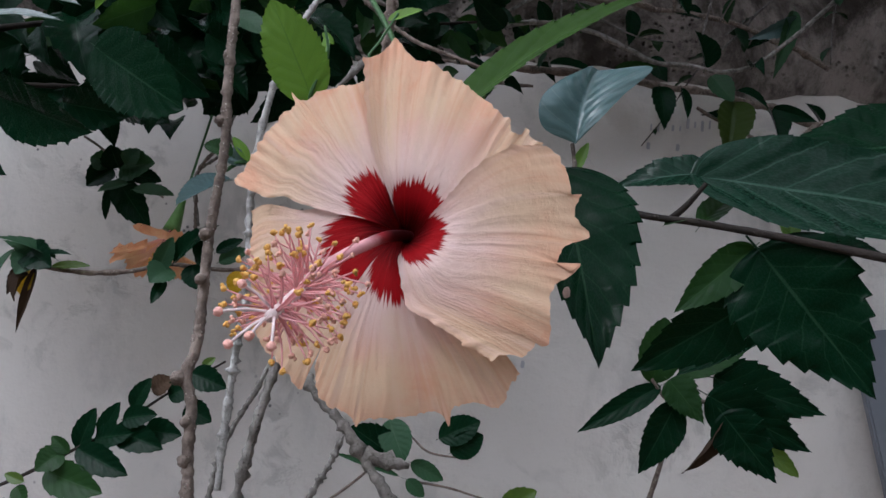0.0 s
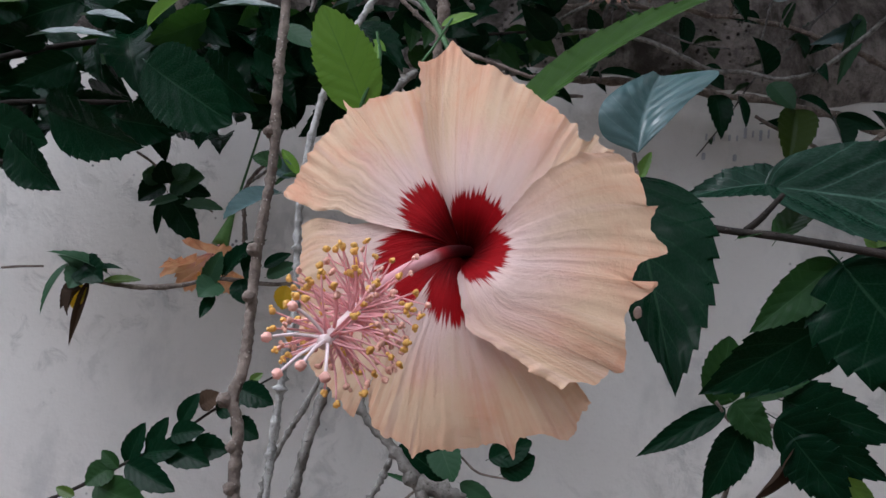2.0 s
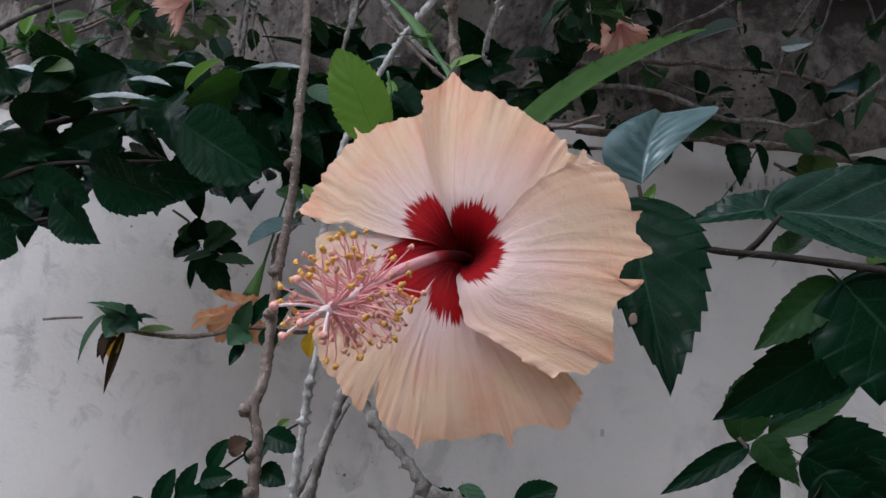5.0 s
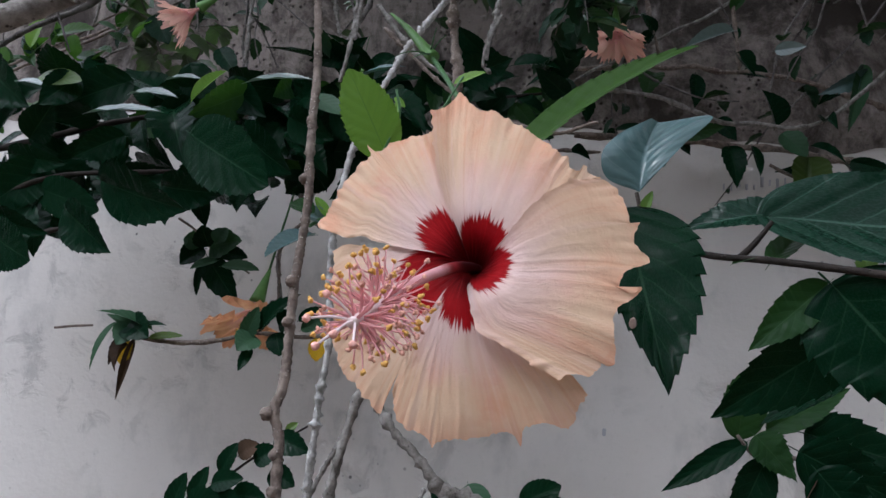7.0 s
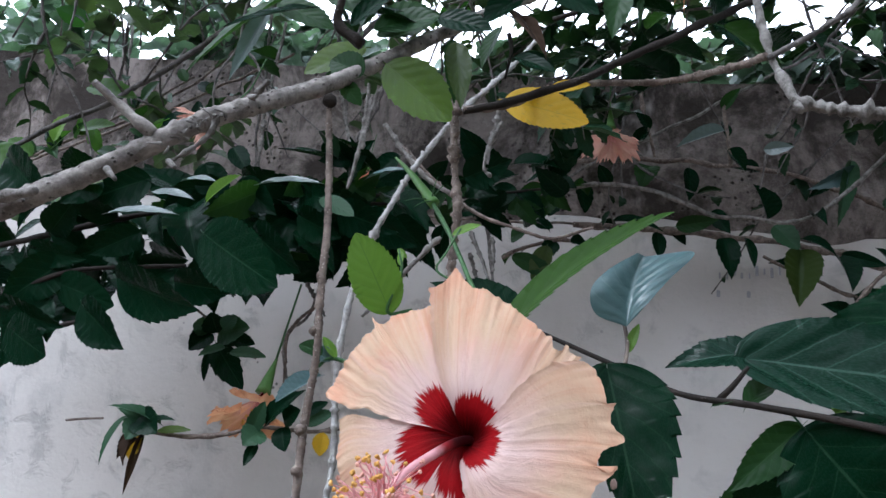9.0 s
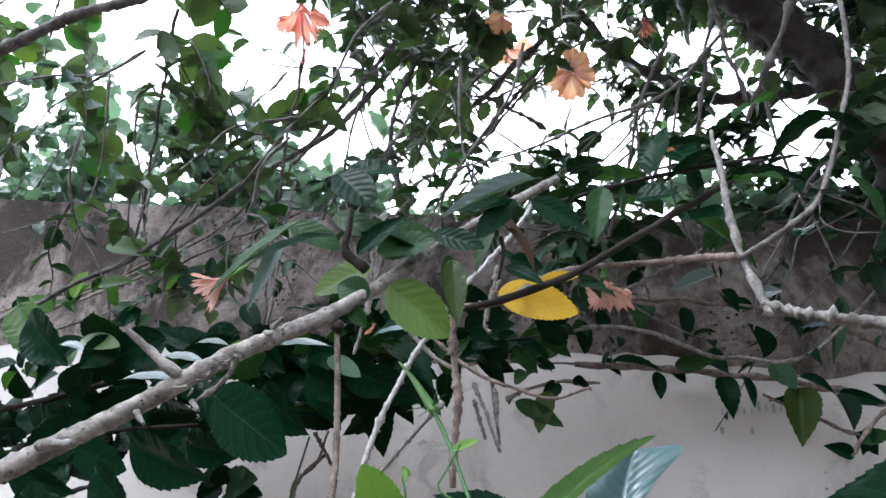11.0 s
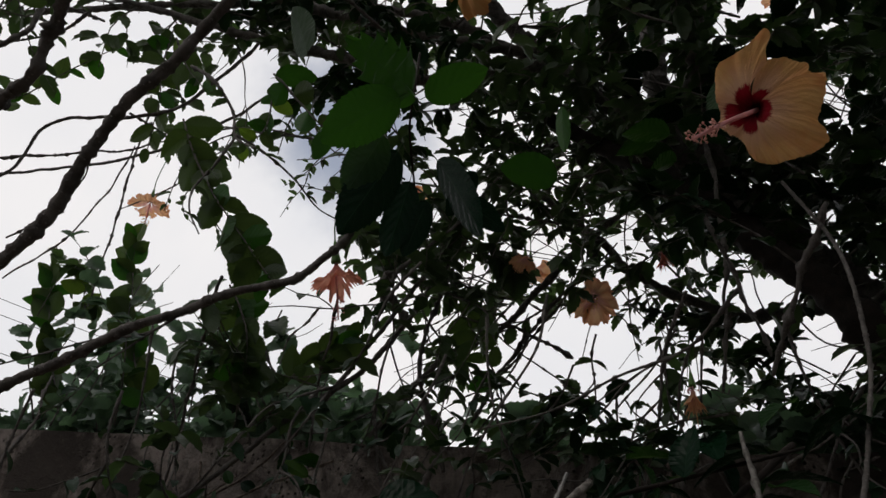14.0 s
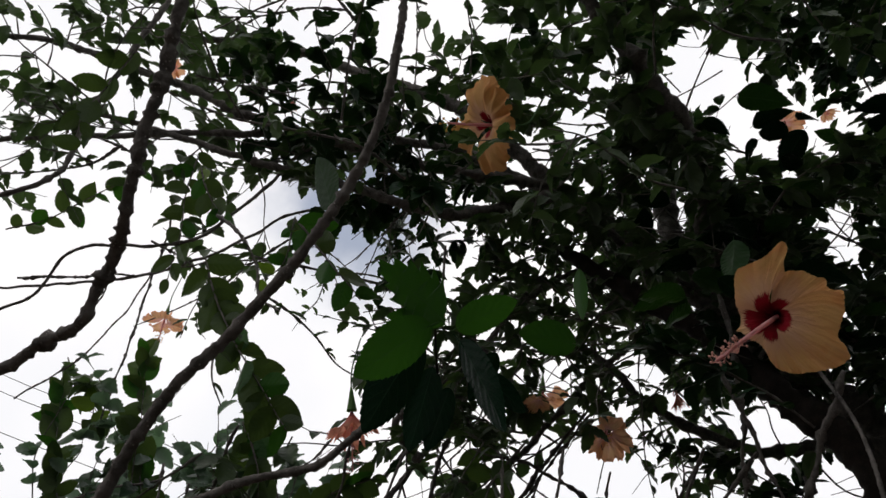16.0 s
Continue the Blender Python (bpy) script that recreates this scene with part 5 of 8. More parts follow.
for b, t, w, mt, sh, nn in (
        ((0.027, 0.900, 1.296), (-0.022, 0.880, 1.327), 0.040, LEAF_DARK, "round", (0, -1, 0.3)), ((0.016, 0.900, 1.334), (0.038, 0.880, 1.298), 0.036, LEAF_SOFT, "round", (0, -1, 0.2)), ((0.074, 0.900, 1.323), (0.115, 0.900, 1.346), 0.032, LEAF_DARK, "round", (0, -1, 0.3)),
        ((0.088, 0.900, 1.309), (0.120, 0.900, 1.331), 0.03, LEAF_DARK, "round", (0, -1, 0)), ((0.031, 0.880, 1.282), (-0.035, 0.860, 1.302), 0.008, LEAF_SOFT, "strap", (0, -1, 0.8)), ((0.046, 0.900, 1.292), (0.082, 0.900, 1.278), 0.02, LEAF_SOFT, "small", (0, -1, 0.3)), ((0.044, 0.880, 1.278), (0.064, 0.880, 1.263), 0.016, LEAF_SOFT, "small", (0, -1, 0.3)),
        ((0.142, 0.800, 1.282), (0.172, 0.800, 1.302), 0.024, LEAF_LIME, "small", (0, -1, 0.3))):
    leaf(low2, b, t, w, mt, nn, sh)
twig(low2, "stem", [(0.042, 0.900, 1.273), (0.086, 0.900, 1.271), (0.130, 0.900, 1.263)], 0.0016, 0.0012, BARK, sides=7, step=0.006, seed=48)

# shoot behind the hanging twig
side = thing("side_shoot", (-0.045, 0.470, 1.525), "green shoot tip with narrow leaves", "shoot")
for b, t, w, mt, nn in (((-0.039, 0.460, 1.528), (-0.054, 0.460, 1.533), 0.011, LEAF_MID, (0, -1, 0.6)), ((-0.036, 0.470, 1.526), (-0.048, 0.465, 1.529), 0.012, LEAF_GLOSS, (0, -1, 0.6)), ((-0.033, 0.470, 1.528), (-0.043, 0.470, 1.540), 0.006, LEAF_BRIGHT, (0.3, -1, 0.2)), ((-0.038, 0.460, 1.515), (-0.051, 0.430, 1.498), 0.014, LEAF_GLOSS, (0, -0.7, 0.8))):
    leaf(side, b, t, w, mt, nn, "strap")
twig(side, "stem", [(-0.020, 0.470, 1.524), (-0.036, 0.470, 1.527), (-0.040, 0.460, 1.520)], 0.0016, 0.001, STEM_GREEN, sides=7, step=0.004)

# ---- sprigs before the wall ----
sp = thing("wall_sprig", (-0.453, 1.140, 1.617), "small sprig of green leaves hanging before the wall", "sprig", "wall sprigs")
twig(sp, "stem", [(-0.494, 1.100, 1.655), (-0.473, 1.120, 1.641), (-0.453, 1.140, 1.617), (-0.387, 1.150, 1.583)], 0.002, 0.0014, BARK, sides=7, step=0.008, seed=61)
for b, t, w, mt, nn in (((-0.443, 1.120, 1.614), (-0.390, 1.100, 1.628), 0.052, LEAF_SOFT, (0, -1, 0.2)), ((-0.447, 1.120, 1.618), (-0.454, 1.100, 1.644), 0.04, LEAF_DARK, (0, -1, 0.4)), ((-0.461, 1.130, 1.614), (-0.487, 1.110, 1.587), 0.044, LEAF_DARK, (0, -1, 0.3)), ((-0.444, 1.120, 1.597), (-0.381, 1.100, 1.532), 0.046, LEAF_DARK, (0.1, -1, 0)), ((-0.421, 1.100, 1.592), (-0.452, 1.080, 1.576), 0.022, LEAF_SOFT, (0, -0.8, 0.7)), ((-0.407, 1.100, 1.585), (-0.350, 1.100, 1.585), 0.026, LEAF_SOFT, (0, -0.8, 0.7)), ((-0.456, 1.120, 1.587), (-0.456, 1.120, 1.538), 0.014, LEAF_DARK, (0, -1, 0)), ((-0.466, 1.130, 1.622), (-0.492, 1.120, 1.630), 0.036, LEAF_SOFT, (0, -1, 0.3)), ((-0.425, 1.100, 1.620), (-0.412, 1.100, 1.645), 0.03, LEAF_SOFT, (0, -1, 0.3)), ((-0.424, 1.120, 1.608), (-0.381, 1.120, 1.605), 0.028, LEAF_DARK, (0, -1, 0.4))):
    leaf(sp, b, t, w, mt, nn, "small")
sb = thing("wall_sprig", (-0.400, 0.880, 1.466), "thin horizontal twig with withered brown and green leaves", "sprig", "wall sprigs")
twig(sb, "stem", [(-0.406, 0.860, 1.467), (-0.389, 0.880, 1.461), (-0.345, 0.890, 1.459), (-0.299, 0.900, 1.466), (-0.259, 0.910, 1.479), (-0.196, 0.920, 1.480), (-0.153, 0.930, 1.490)], 0.0026, 0.0022, BARK, sides=8, step=0.005, knobs=30, knob=0.6, seed=62)
twig(sb, "stalk", [(-0.503, 0.880, 1.463), (-0.479, 0.880, 1.467), (-0.453, 0.880, 1.470)], 0.0016, 0.0014, BARK, sides=6, step=0.005)
for b, t, w, mt, sh, nn in (((-0.384, 0.870, 1.467), (-0.426, 0.860, 1.487), 0.012, LEAF_SOFT, "droop", (0.3, -1, 0.6)),
        ((-0.391, 0.870, 1.473), (-0.400, 0.850, 1.452), 0.036, LEAF_SOFT, "small", (0, -1, 0.2)),
        ((-0.402, 0.870, 1.478), (-0.364, 0.850, 1.462), 0.036, LEAF_DARK, "small", (0, -1, 0.3)),
        ((-0.398, 0.870, 1.454), (-0.396, 0.860, 1.428), 0.022, LEAF_YELLOW, "small", (0.3, -1, 0)),
        ((-0.390, 0.870, 1.455), (-0.392, 0.855, 1.388), 0.010, LEAF_DRY, "twist", (0.4, -1, 0)),
        ((-0.405, 0.870, 1.459), (-0.412, 0.860, 1.426), 0.014, LEAF_DRY, "droop", (0.4, -1, 0)),
        ((-0.418, 0.870, 1.474), (-0.434, 0.850, 1.420), 0.016, LEAF_SOFT, "droop", (-0.6, -1, 0.3)),
        ((-0.372, 0.870, 1.472), (-0.425, 0.845, 1.494), 0.020, LEAF_SOFT, "droop", (0.2, -0.5, 1)),
        ((-0.386, 0.870, 1.470), (-0.350, 0.860, 1.482), 0.014, LEAF_DARK, "droop", (0, -0.6, 0.9))):
    leaf(sb, b, t, w, mt, nn, sh)
for b, t, w, mt, sh, nn in (((-0.394, 0.865, 1.450), (-0.402, 0.850, 1.424), 0.016, LEAF_DRY, "twist", (-0.5, -1, 0.2)),
        ((-0.376, 0.880, 1.462), (-0.335, 0.880, 1.468), 0.012, LEAF_LIME, "small", (0, -0.8, 0.6)),
        ((-0.266, 0.900, 1.471), (-0.251, 0.890, 1.509), 0.022, LEAF_SOFT, "small", (0.3, -1, 0.2)),
        ((-0.249, 0.900, 1.484), (-0.207, 0.880, 1.530), 0.026, LEAF_DARK, "droop", (-0.4, -1, 0.3)),
        ((-0.254, 0.900, 1.474), (-0.265, 0.880, 1.459), 0.036, LEAF_SOFT, "small", (0, -1, 0.2)),
        ((-0.258, 0.900, 1.460), (-0.260, 0.880, 1.434), 0.014, LEAF_DARK, "small", (0.3, -1, 0)),
        ((-0.228, 0.900, 1.480), (-0.217, 0.890, 1.455), 0.026, LEAF_DARK, "small", (0, -1, 0.1)),
        ((-0.226, 0.900, 1.490), (-0.207, 0.890, 1.504), 0.03, LEAF_DARK, "small", (0, -1, 0.3)),
        ((-0.209, 0.920, 1.500), (-0.181, 0.920, 1.518), 0.016, LEAF_DARK, "small", (0, -1, 0.3))):
    leaf(sb, b, t, w, mt, nn, sh)
for b, t, w, mt, sh, nn in (((-0.204, 0.920, 1.489), (-0.172, 0.920, 1.507), 0.02, LEAF_SOFT, "small", (0, -1, 0.3)),
        ((-0.181, 0.920, 1.479), (-0.183, 0.920, 1.452), 0.022, LEAF_YELLOW, "small", (0, -1, 0))):
    leaf(sb, b, t, w, mt, nn, sh)
flower("hibiscus_flower", (-0.301, 1.000, 1.528), (-0.1, -0.35, -1), 0.16, PETAL_FAR, "drooping orange-peach hibiscus flower before the wall", 71, 0.74, 0.3)

sc = thing("wall_sprig", (-0.267, 0.850, 1.299), "leafy sprig with paired dark green leaflets", "sprig", "wall sprigs")
SC = [(-0.391, 0.820, 1.222), (-0.343, 0.830, 1.248), (-0.295, 0.840, 1.280), (-0.261, 0.850, 1.303), (-0.222, 0.860, 1.339), (-0.168, 0.880, 1.380)]
twig(sc, "stem", SC, 0.002, 0.0012, BARK_DARK, sides=7, step=0.006, knobs=10, seed=63)
for b, t, w, mt in (((-0.295, 0.840, 1.280), (-0.283, 0.840, 1.329), 0.030, LEAF_DARK),
        ((-0.273, 0.840, 1.294), (-0.258, 0.840, 1.337), 0.026, LEAF_DARK),
        ((-0.249, 0.850, 1.325), (-0.233, 0.850, 1.363), 0.026, LEAF_DARK),
        ((-0.278, 0.840, 1.291), (-0.229, 0.820, 1.306), 0.034, LEAF_DARK),
        ((-0.259, 0.840, 1.302), (-0.192, 0.820, 1.291), 0.038, LEAF_DARK),
        ((-0.252, 0.840, 1.314), (-0.210, 0.830, 1.326), 0.03, LEAF_DARK),
        ((-0.232, 0.850, 1.303), (-0.185, 0.840, 1.305), 0.036, LEAF_DARK),
        ((-0.289, 0.830, 1.280), (-0.219, 0.810, 1.263), 0.036, LEAF_DARK),
        ((-0.318, 0.830, 1.254), (-0.237, 0.800, 1.247), 0.045, LEAF_MID),
        ((-0.306, 0.830, 1.275), (-0.326, 0.810, 1.257), 0.036, LEAF_MID),
        ((-0.300, 0.830, 1.276), (-0.324, 0.830, 1.293), 0.018, LEAF_MID),
        ((-0.216, 0.860, 1.339), (-0.188, 0.860, 1.358), 0.034, LEAF_DARK),
        ((-0.199, 0.870, 1.364), (-0.151, 0.860, 1.353), 0.036, LEAF_DARK)):
    leaf(sc, b, Vector(b).lerp(Vector(t), 0.84), w * 0.80, mt, (0, -1, 0.35), "small")
for b, t, w, mt in (((-0.200, 0.870, 1.328), (-0.164, 0.860, 1.316), 0.034, LEAF_DARK),
        ((-0.235, 0.860, 1.343), (-0.213, 0.860, 1.361), 0.03, LEAF_DRY),
        ((-0.336, 0.820, 1.245), (-0.361, 0.820, 1.251), 0.014, LEAF_LIME),
        ((-0.341, 0.820, 1.239), (-0.323, 0.810, 1.222), 0.022, LEAF_MID),
        ((-0.192, 0.880, 1.371), (-0.178, 0.880, 1.385), 0.014, LEAF_LIME)):
    leaf(sc, b, Vector(b).lerp(Vector(t), 0.84), w * 0.80, mt, (0, -1, 0.35), "small")

# ---- the dark leafy mass before the wall ----
mass = thing("leafy_branch", (-0.510, 0.950, 1.753), "dark leafy hibiscus branch spreading before the wall", "branch", "wall branches")
M1 = [(-0.912, 0.900, 1.643), (-0.701, 0.920, 1.691), (-0.511, 0.950, 1.757), (-0.313, 0.980, 1.803), (-0.158, 1.000, 1.822)]
M2 = [(-0.775, 0.850, 1.569), (-0.634, 0.870, 1.610), (-0.543, 0.880, 1.653), (-0.407, 0.920, 1.679)]
M3 = [(-0.713, 0.850, 1.515), (-0.579, 0.870, 1.565), (-0.487, 0.880, 1.596)]
for i, q in enumerate((M1, M2, M3)):
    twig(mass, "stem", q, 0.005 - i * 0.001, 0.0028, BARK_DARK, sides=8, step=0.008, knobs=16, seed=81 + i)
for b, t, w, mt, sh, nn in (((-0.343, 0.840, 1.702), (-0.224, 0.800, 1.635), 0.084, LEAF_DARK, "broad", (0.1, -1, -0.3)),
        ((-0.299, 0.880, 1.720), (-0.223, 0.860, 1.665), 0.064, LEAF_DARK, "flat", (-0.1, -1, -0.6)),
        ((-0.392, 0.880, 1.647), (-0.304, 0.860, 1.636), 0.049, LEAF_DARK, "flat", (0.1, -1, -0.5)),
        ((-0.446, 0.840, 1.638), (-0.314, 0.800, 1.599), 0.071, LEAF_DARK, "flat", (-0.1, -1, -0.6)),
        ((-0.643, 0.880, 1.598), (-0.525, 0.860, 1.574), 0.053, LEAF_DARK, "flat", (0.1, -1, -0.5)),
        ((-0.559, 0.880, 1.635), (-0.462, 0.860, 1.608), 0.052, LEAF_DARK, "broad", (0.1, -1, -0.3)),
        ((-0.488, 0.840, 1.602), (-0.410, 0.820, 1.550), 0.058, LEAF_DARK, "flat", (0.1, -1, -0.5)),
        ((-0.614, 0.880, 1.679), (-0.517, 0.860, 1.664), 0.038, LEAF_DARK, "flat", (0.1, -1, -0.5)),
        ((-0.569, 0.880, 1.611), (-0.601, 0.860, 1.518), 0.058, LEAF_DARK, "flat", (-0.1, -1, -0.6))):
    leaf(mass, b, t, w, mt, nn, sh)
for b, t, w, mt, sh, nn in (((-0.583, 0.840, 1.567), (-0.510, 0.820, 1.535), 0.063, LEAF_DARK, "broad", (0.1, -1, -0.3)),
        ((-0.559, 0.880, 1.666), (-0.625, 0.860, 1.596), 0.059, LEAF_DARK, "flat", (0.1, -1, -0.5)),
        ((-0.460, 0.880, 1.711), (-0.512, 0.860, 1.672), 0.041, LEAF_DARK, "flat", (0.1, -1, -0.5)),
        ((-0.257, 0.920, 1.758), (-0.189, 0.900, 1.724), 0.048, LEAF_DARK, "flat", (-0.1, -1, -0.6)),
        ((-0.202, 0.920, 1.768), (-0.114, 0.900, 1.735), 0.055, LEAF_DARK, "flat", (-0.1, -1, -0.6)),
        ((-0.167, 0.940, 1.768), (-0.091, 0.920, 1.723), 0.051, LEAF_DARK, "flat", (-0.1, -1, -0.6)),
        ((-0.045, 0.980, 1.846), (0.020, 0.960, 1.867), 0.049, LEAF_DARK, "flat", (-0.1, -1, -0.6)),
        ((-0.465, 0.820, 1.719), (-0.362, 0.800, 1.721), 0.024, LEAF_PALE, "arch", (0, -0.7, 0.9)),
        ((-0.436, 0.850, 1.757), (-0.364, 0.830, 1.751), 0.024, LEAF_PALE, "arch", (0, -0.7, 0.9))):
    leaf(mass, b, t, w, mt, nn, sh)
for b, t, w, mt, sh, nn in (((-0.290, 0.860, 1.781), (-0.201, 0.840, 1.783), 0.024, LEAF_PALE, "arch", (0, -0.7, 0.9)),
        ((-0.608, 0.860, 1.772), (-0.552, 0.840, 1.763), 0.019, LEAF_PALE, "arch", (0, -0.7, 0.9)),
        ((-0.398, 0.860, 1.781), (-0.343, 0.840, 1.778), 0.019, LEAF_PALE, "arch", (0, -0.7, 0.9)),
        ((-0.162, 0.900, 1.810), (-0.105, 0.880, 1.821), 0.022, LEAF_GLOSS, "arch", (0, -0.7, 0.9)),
        ((-0.213, 0.880, 1.771), (-0.162, 0.860, 1.744), 0.026, LEAF_SOFT, "broad", (0.1, -1, 0.35)),
        ((-0.349, 0.840, 1.747), (-0.303, 0.820, 1.777), 0.020, LEAF_BRIGHT, "strap", (-0.5, -1, 0.2)),
        ((-0.523, 0.860, 1.778), (-0.556, 0.840, 1.734), 0.044, LEAF_DARK, "flat", (0.1, -1, -0.5)),
        ((-0.708, 0.900, 1.817), (-0.607, 0.880, 1.745), 0.074, LEAF_DARK, "flat", (0.1, -1, -0.5)),
        ((-0.575, 0.860, 1.780), (-0.503, 0.840, 1.768), 0.029, LEAF_LIME, "broad", (0.1, -1, 0.35))):
    leaf(mass, b, t, w, mt, nn, sh)
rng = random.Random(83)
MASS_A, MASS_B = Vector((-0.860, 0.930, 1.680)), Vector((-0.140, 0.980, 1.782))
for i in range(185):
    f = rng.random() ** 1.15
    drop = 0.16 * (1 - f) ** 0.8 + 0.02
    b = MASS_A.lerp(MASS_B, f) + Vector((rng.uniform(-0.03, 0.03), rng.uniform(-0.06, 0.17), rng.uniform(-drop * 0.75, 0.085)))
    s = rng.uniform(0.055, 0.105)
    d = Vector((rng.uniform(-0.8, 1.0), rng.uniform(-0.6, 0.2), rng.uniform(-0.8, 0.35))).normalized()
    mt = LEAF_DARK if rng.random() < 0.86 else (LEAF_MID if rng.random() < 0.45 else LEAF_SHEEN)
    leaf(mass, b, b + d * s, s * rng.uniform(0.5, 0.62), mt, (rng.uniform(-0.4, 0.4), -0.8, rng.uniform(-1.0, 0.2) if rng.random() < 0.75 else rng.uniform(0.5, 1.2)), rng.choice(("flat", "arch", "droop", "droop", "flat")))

NEXT_A, NEXT_B = Vector((-0.278, 0.980, 1.805)), Vector((0.100, 1.080, 1.881))
twig(mass, "stem", [(-0.313, 0.980, 1.802), (-0.153, 1.020, 1.816), (-0.024, 1.050, 1.847), (0.101, 1.080, 1.877)], 0.003, 0.0018, BARK_DARK, sides=7, step=0.01, knobs=10, seed=88)
for i in range(70):
    f = rng.random()
    b = NEXT_A.lerp(NEXT_B, f) + Vector((rng.uniform(-0.02, 0.02), rng.uniform(-0.05, 0.08), rng.uniform(-0.055, 0.05) * (1.1 - 0.6 * f)))
    s = rng.uniform(0.04, 0.07)
    d = Vector((rng.uniform(-1.0, 1.0), rng.uniform(-0.6, 0.2), rng.uniform(-0.9, 0.3))).normalized()
    mt = LEAF_DARK if rng.random() < 0.7 else (LEAF_MID if rng.random() < 0.8 else LEAF_SHEEN)
    leaf(mass, b, b + d * s, s * rng.uniform(0.5, 0.62), mt, (rng.uniform(-0.4, 0.4), -0.8, rng.uniform(-1.0, 0.2) if rng.random() < 0.75 else rng.uniform(0.5, 1.2)), rng.choice(("flat", "arch", "droop", "droop", "flat")))

# ---- thin vines along the wall ----
vine = thing("wall_vine", (0.168, 1.200, 1.860), "thin brown stems with small dark leaves along the wall", "vine")
VINES = (
    [(0.108, 1.230, 1.865), (0.177, 1.230, 1.867), (0.271, 1.230, 1.863), (0.380, 1.230, 1.857), (0.459, 1.230, 1.850), (0.510, 1.230, 1.838), (0.609, 1.230, 1.820)],
    [(-0.088, 1.160, 1.855), (0.006, 1.160, 1.879), (0.105, 1.160, 1.907), (0.162, 1.160, 1.913), (0.243, 1.160, 1.900), (0.322, 1.160, 1.870), (0.390, 1.160, 1.864), (0.448, 1.160, 1.867), (0.490, 1.160, 1.887), (0.534, 1.160, 1.931), (0.594, 1.160, 1.995)],
    [(0.085, 1.220, 1.977), (0.240, 1.220, 1.986), (0.334, 1.220, 1.981), (0.407, 1.220, 1.973), (0.496, 1.220, 1.954), (0.611, 1.220, 1.908)],
    [(0.412, 1.220, 1.825), (0.463, 1.220, 1.800), (0.545, 1.220, 1.767), (0.600, 1.220, 1.754)],
)
VINES += (
    [(0.097, 1.150, 1.923), (0.151, 1.150, 1.957), (0.277, 1.150, 2.023), (0.402, 1.150, 2.106), (0.501, 1.150, 2.170), (0.611, 1.150, 2.288)],
    [(-0.179, 1.220, 1.863), (-0.097, 1.220, 1.860), (0.003, 1.220, 1.863), (0.108, 1.220, 1.862)],
    [(0.335, 1.150, 2.069), (0.339, 1.150, 2.023), (0.347, 1.150, 1.949)],
    [(0.205, 1.150, 2.103), (0.211, 1.150, 2.051), (0.232, 1.150, 1.960)],
    [(0.575, 1.150, 1.799), (0.543, 1.150, 1.763), (0.510, 1.150, 1.722)],
    [(-0.005, 1.2, 1.787), (0.059, 1.2, 1.82), (0.151, 1.2, 1.825)],
    [(-1.059, 1.2, 1.92), (-0.766, 1.15, 1.979), (-0.589, 1.1, 2.031), (-0.444, 1.05, 2.119)],
)
VINES += (
    [(-0.957, 1.15, 1.892), (-0.802, 1.12, 1.93), (-0.604, 1.1, 1.998), (-0.441, 1.05, 2.044), (-0.344, 1.0, 2.052)],
)
rng = random.Random(91)
for i, q in enumerate(VINES):
    twig(vine, "stem", q, (0.0052, 0.0034, 0.0038)[i] if i < 3 else 0.0026, (0.0048, 0.0032, 0.0034)[i] if i < 3 else 0.002, BARK if i not in (1, 4) else BARK_LICHEN, sides=8, step=0.008, knobs=40, knob=0.6, wave=0.006, seed=92 + i, grain=120)
    line = spline(q, 0.02)
    for j in range(3):
        b = Vector(rng.choice(line))
        s = rng.uniform(0.03, 0.05)
        d = Vector((rng.uniform(-1, 1), rng.uniform(-0.5, 0.2), rng.uniform(-1.0, 0.5))).normalized()
        leaf(vine, b, b + d * s, s * rng.uniform(0.5, 0.65), LEAF_DARK if rng.random() < 0.8 else LEAF_MID, (rng.uniform(-0.5, 0.5), -1, rng.uniform(0, 0.7)), rng.choice(("small", "droop", "twist", "fold")))
for b, t, w, mt in (((0.413, 1.200, 1.882), (0.392, 1.180, 1.933), 0.043, LEAF_DARK),
        ((0.294, 1.200, 1.961), (0.291, 1.180, 1.899), 0.029, LEAF_DARK),
        ((0.276, 1.200, 1.861), (0.336, 1.180, 1.869), 0.028, LEAF_MID),
        ((0.330, 1.200, 1.888), (0.353, 1.180, 1.847), 0.028, LEAF_DARK),
        ((0.244, 1.200, 1.847), (0.247, 1.180, 1.801), 0.024, LEAF_DARK),
        ((0.347, 1.200, 1.843), (0.359, 1.180, 1.780), 0.038, LEAF_DARK),
        ((0.382, 1.200, 1.845), (0.390, 1.180, 1.793), 0.024, LEAF_DARK),
        ((0.426, 1.200, 1.868), (0.454, 1.180, 1.828), 0.037, LEAF_SOFT),
        ((0.463, 1.200, 1.828), (0.453, 1.180, 1.737), 0.055, LEAF_OLIVE),
        ((0.517, 1.200, 1.821), (0.531, 1.180, 1.766), 0.039, LEAF_DARK),
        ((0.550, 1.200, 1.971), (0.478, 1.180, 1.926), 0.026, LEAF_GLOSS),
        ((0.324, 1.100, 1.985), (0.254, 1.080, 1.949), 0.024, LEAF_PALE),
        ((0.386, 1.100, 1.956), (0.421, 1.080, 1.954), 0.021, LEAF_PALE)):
    leaf(vine, b, t, w, mt, (rng.uniform(-0.6, 0.6), -1, rng.uniform(-0.4, 0.6)), rng.choice(("flat", "droop", "fold", "small")))
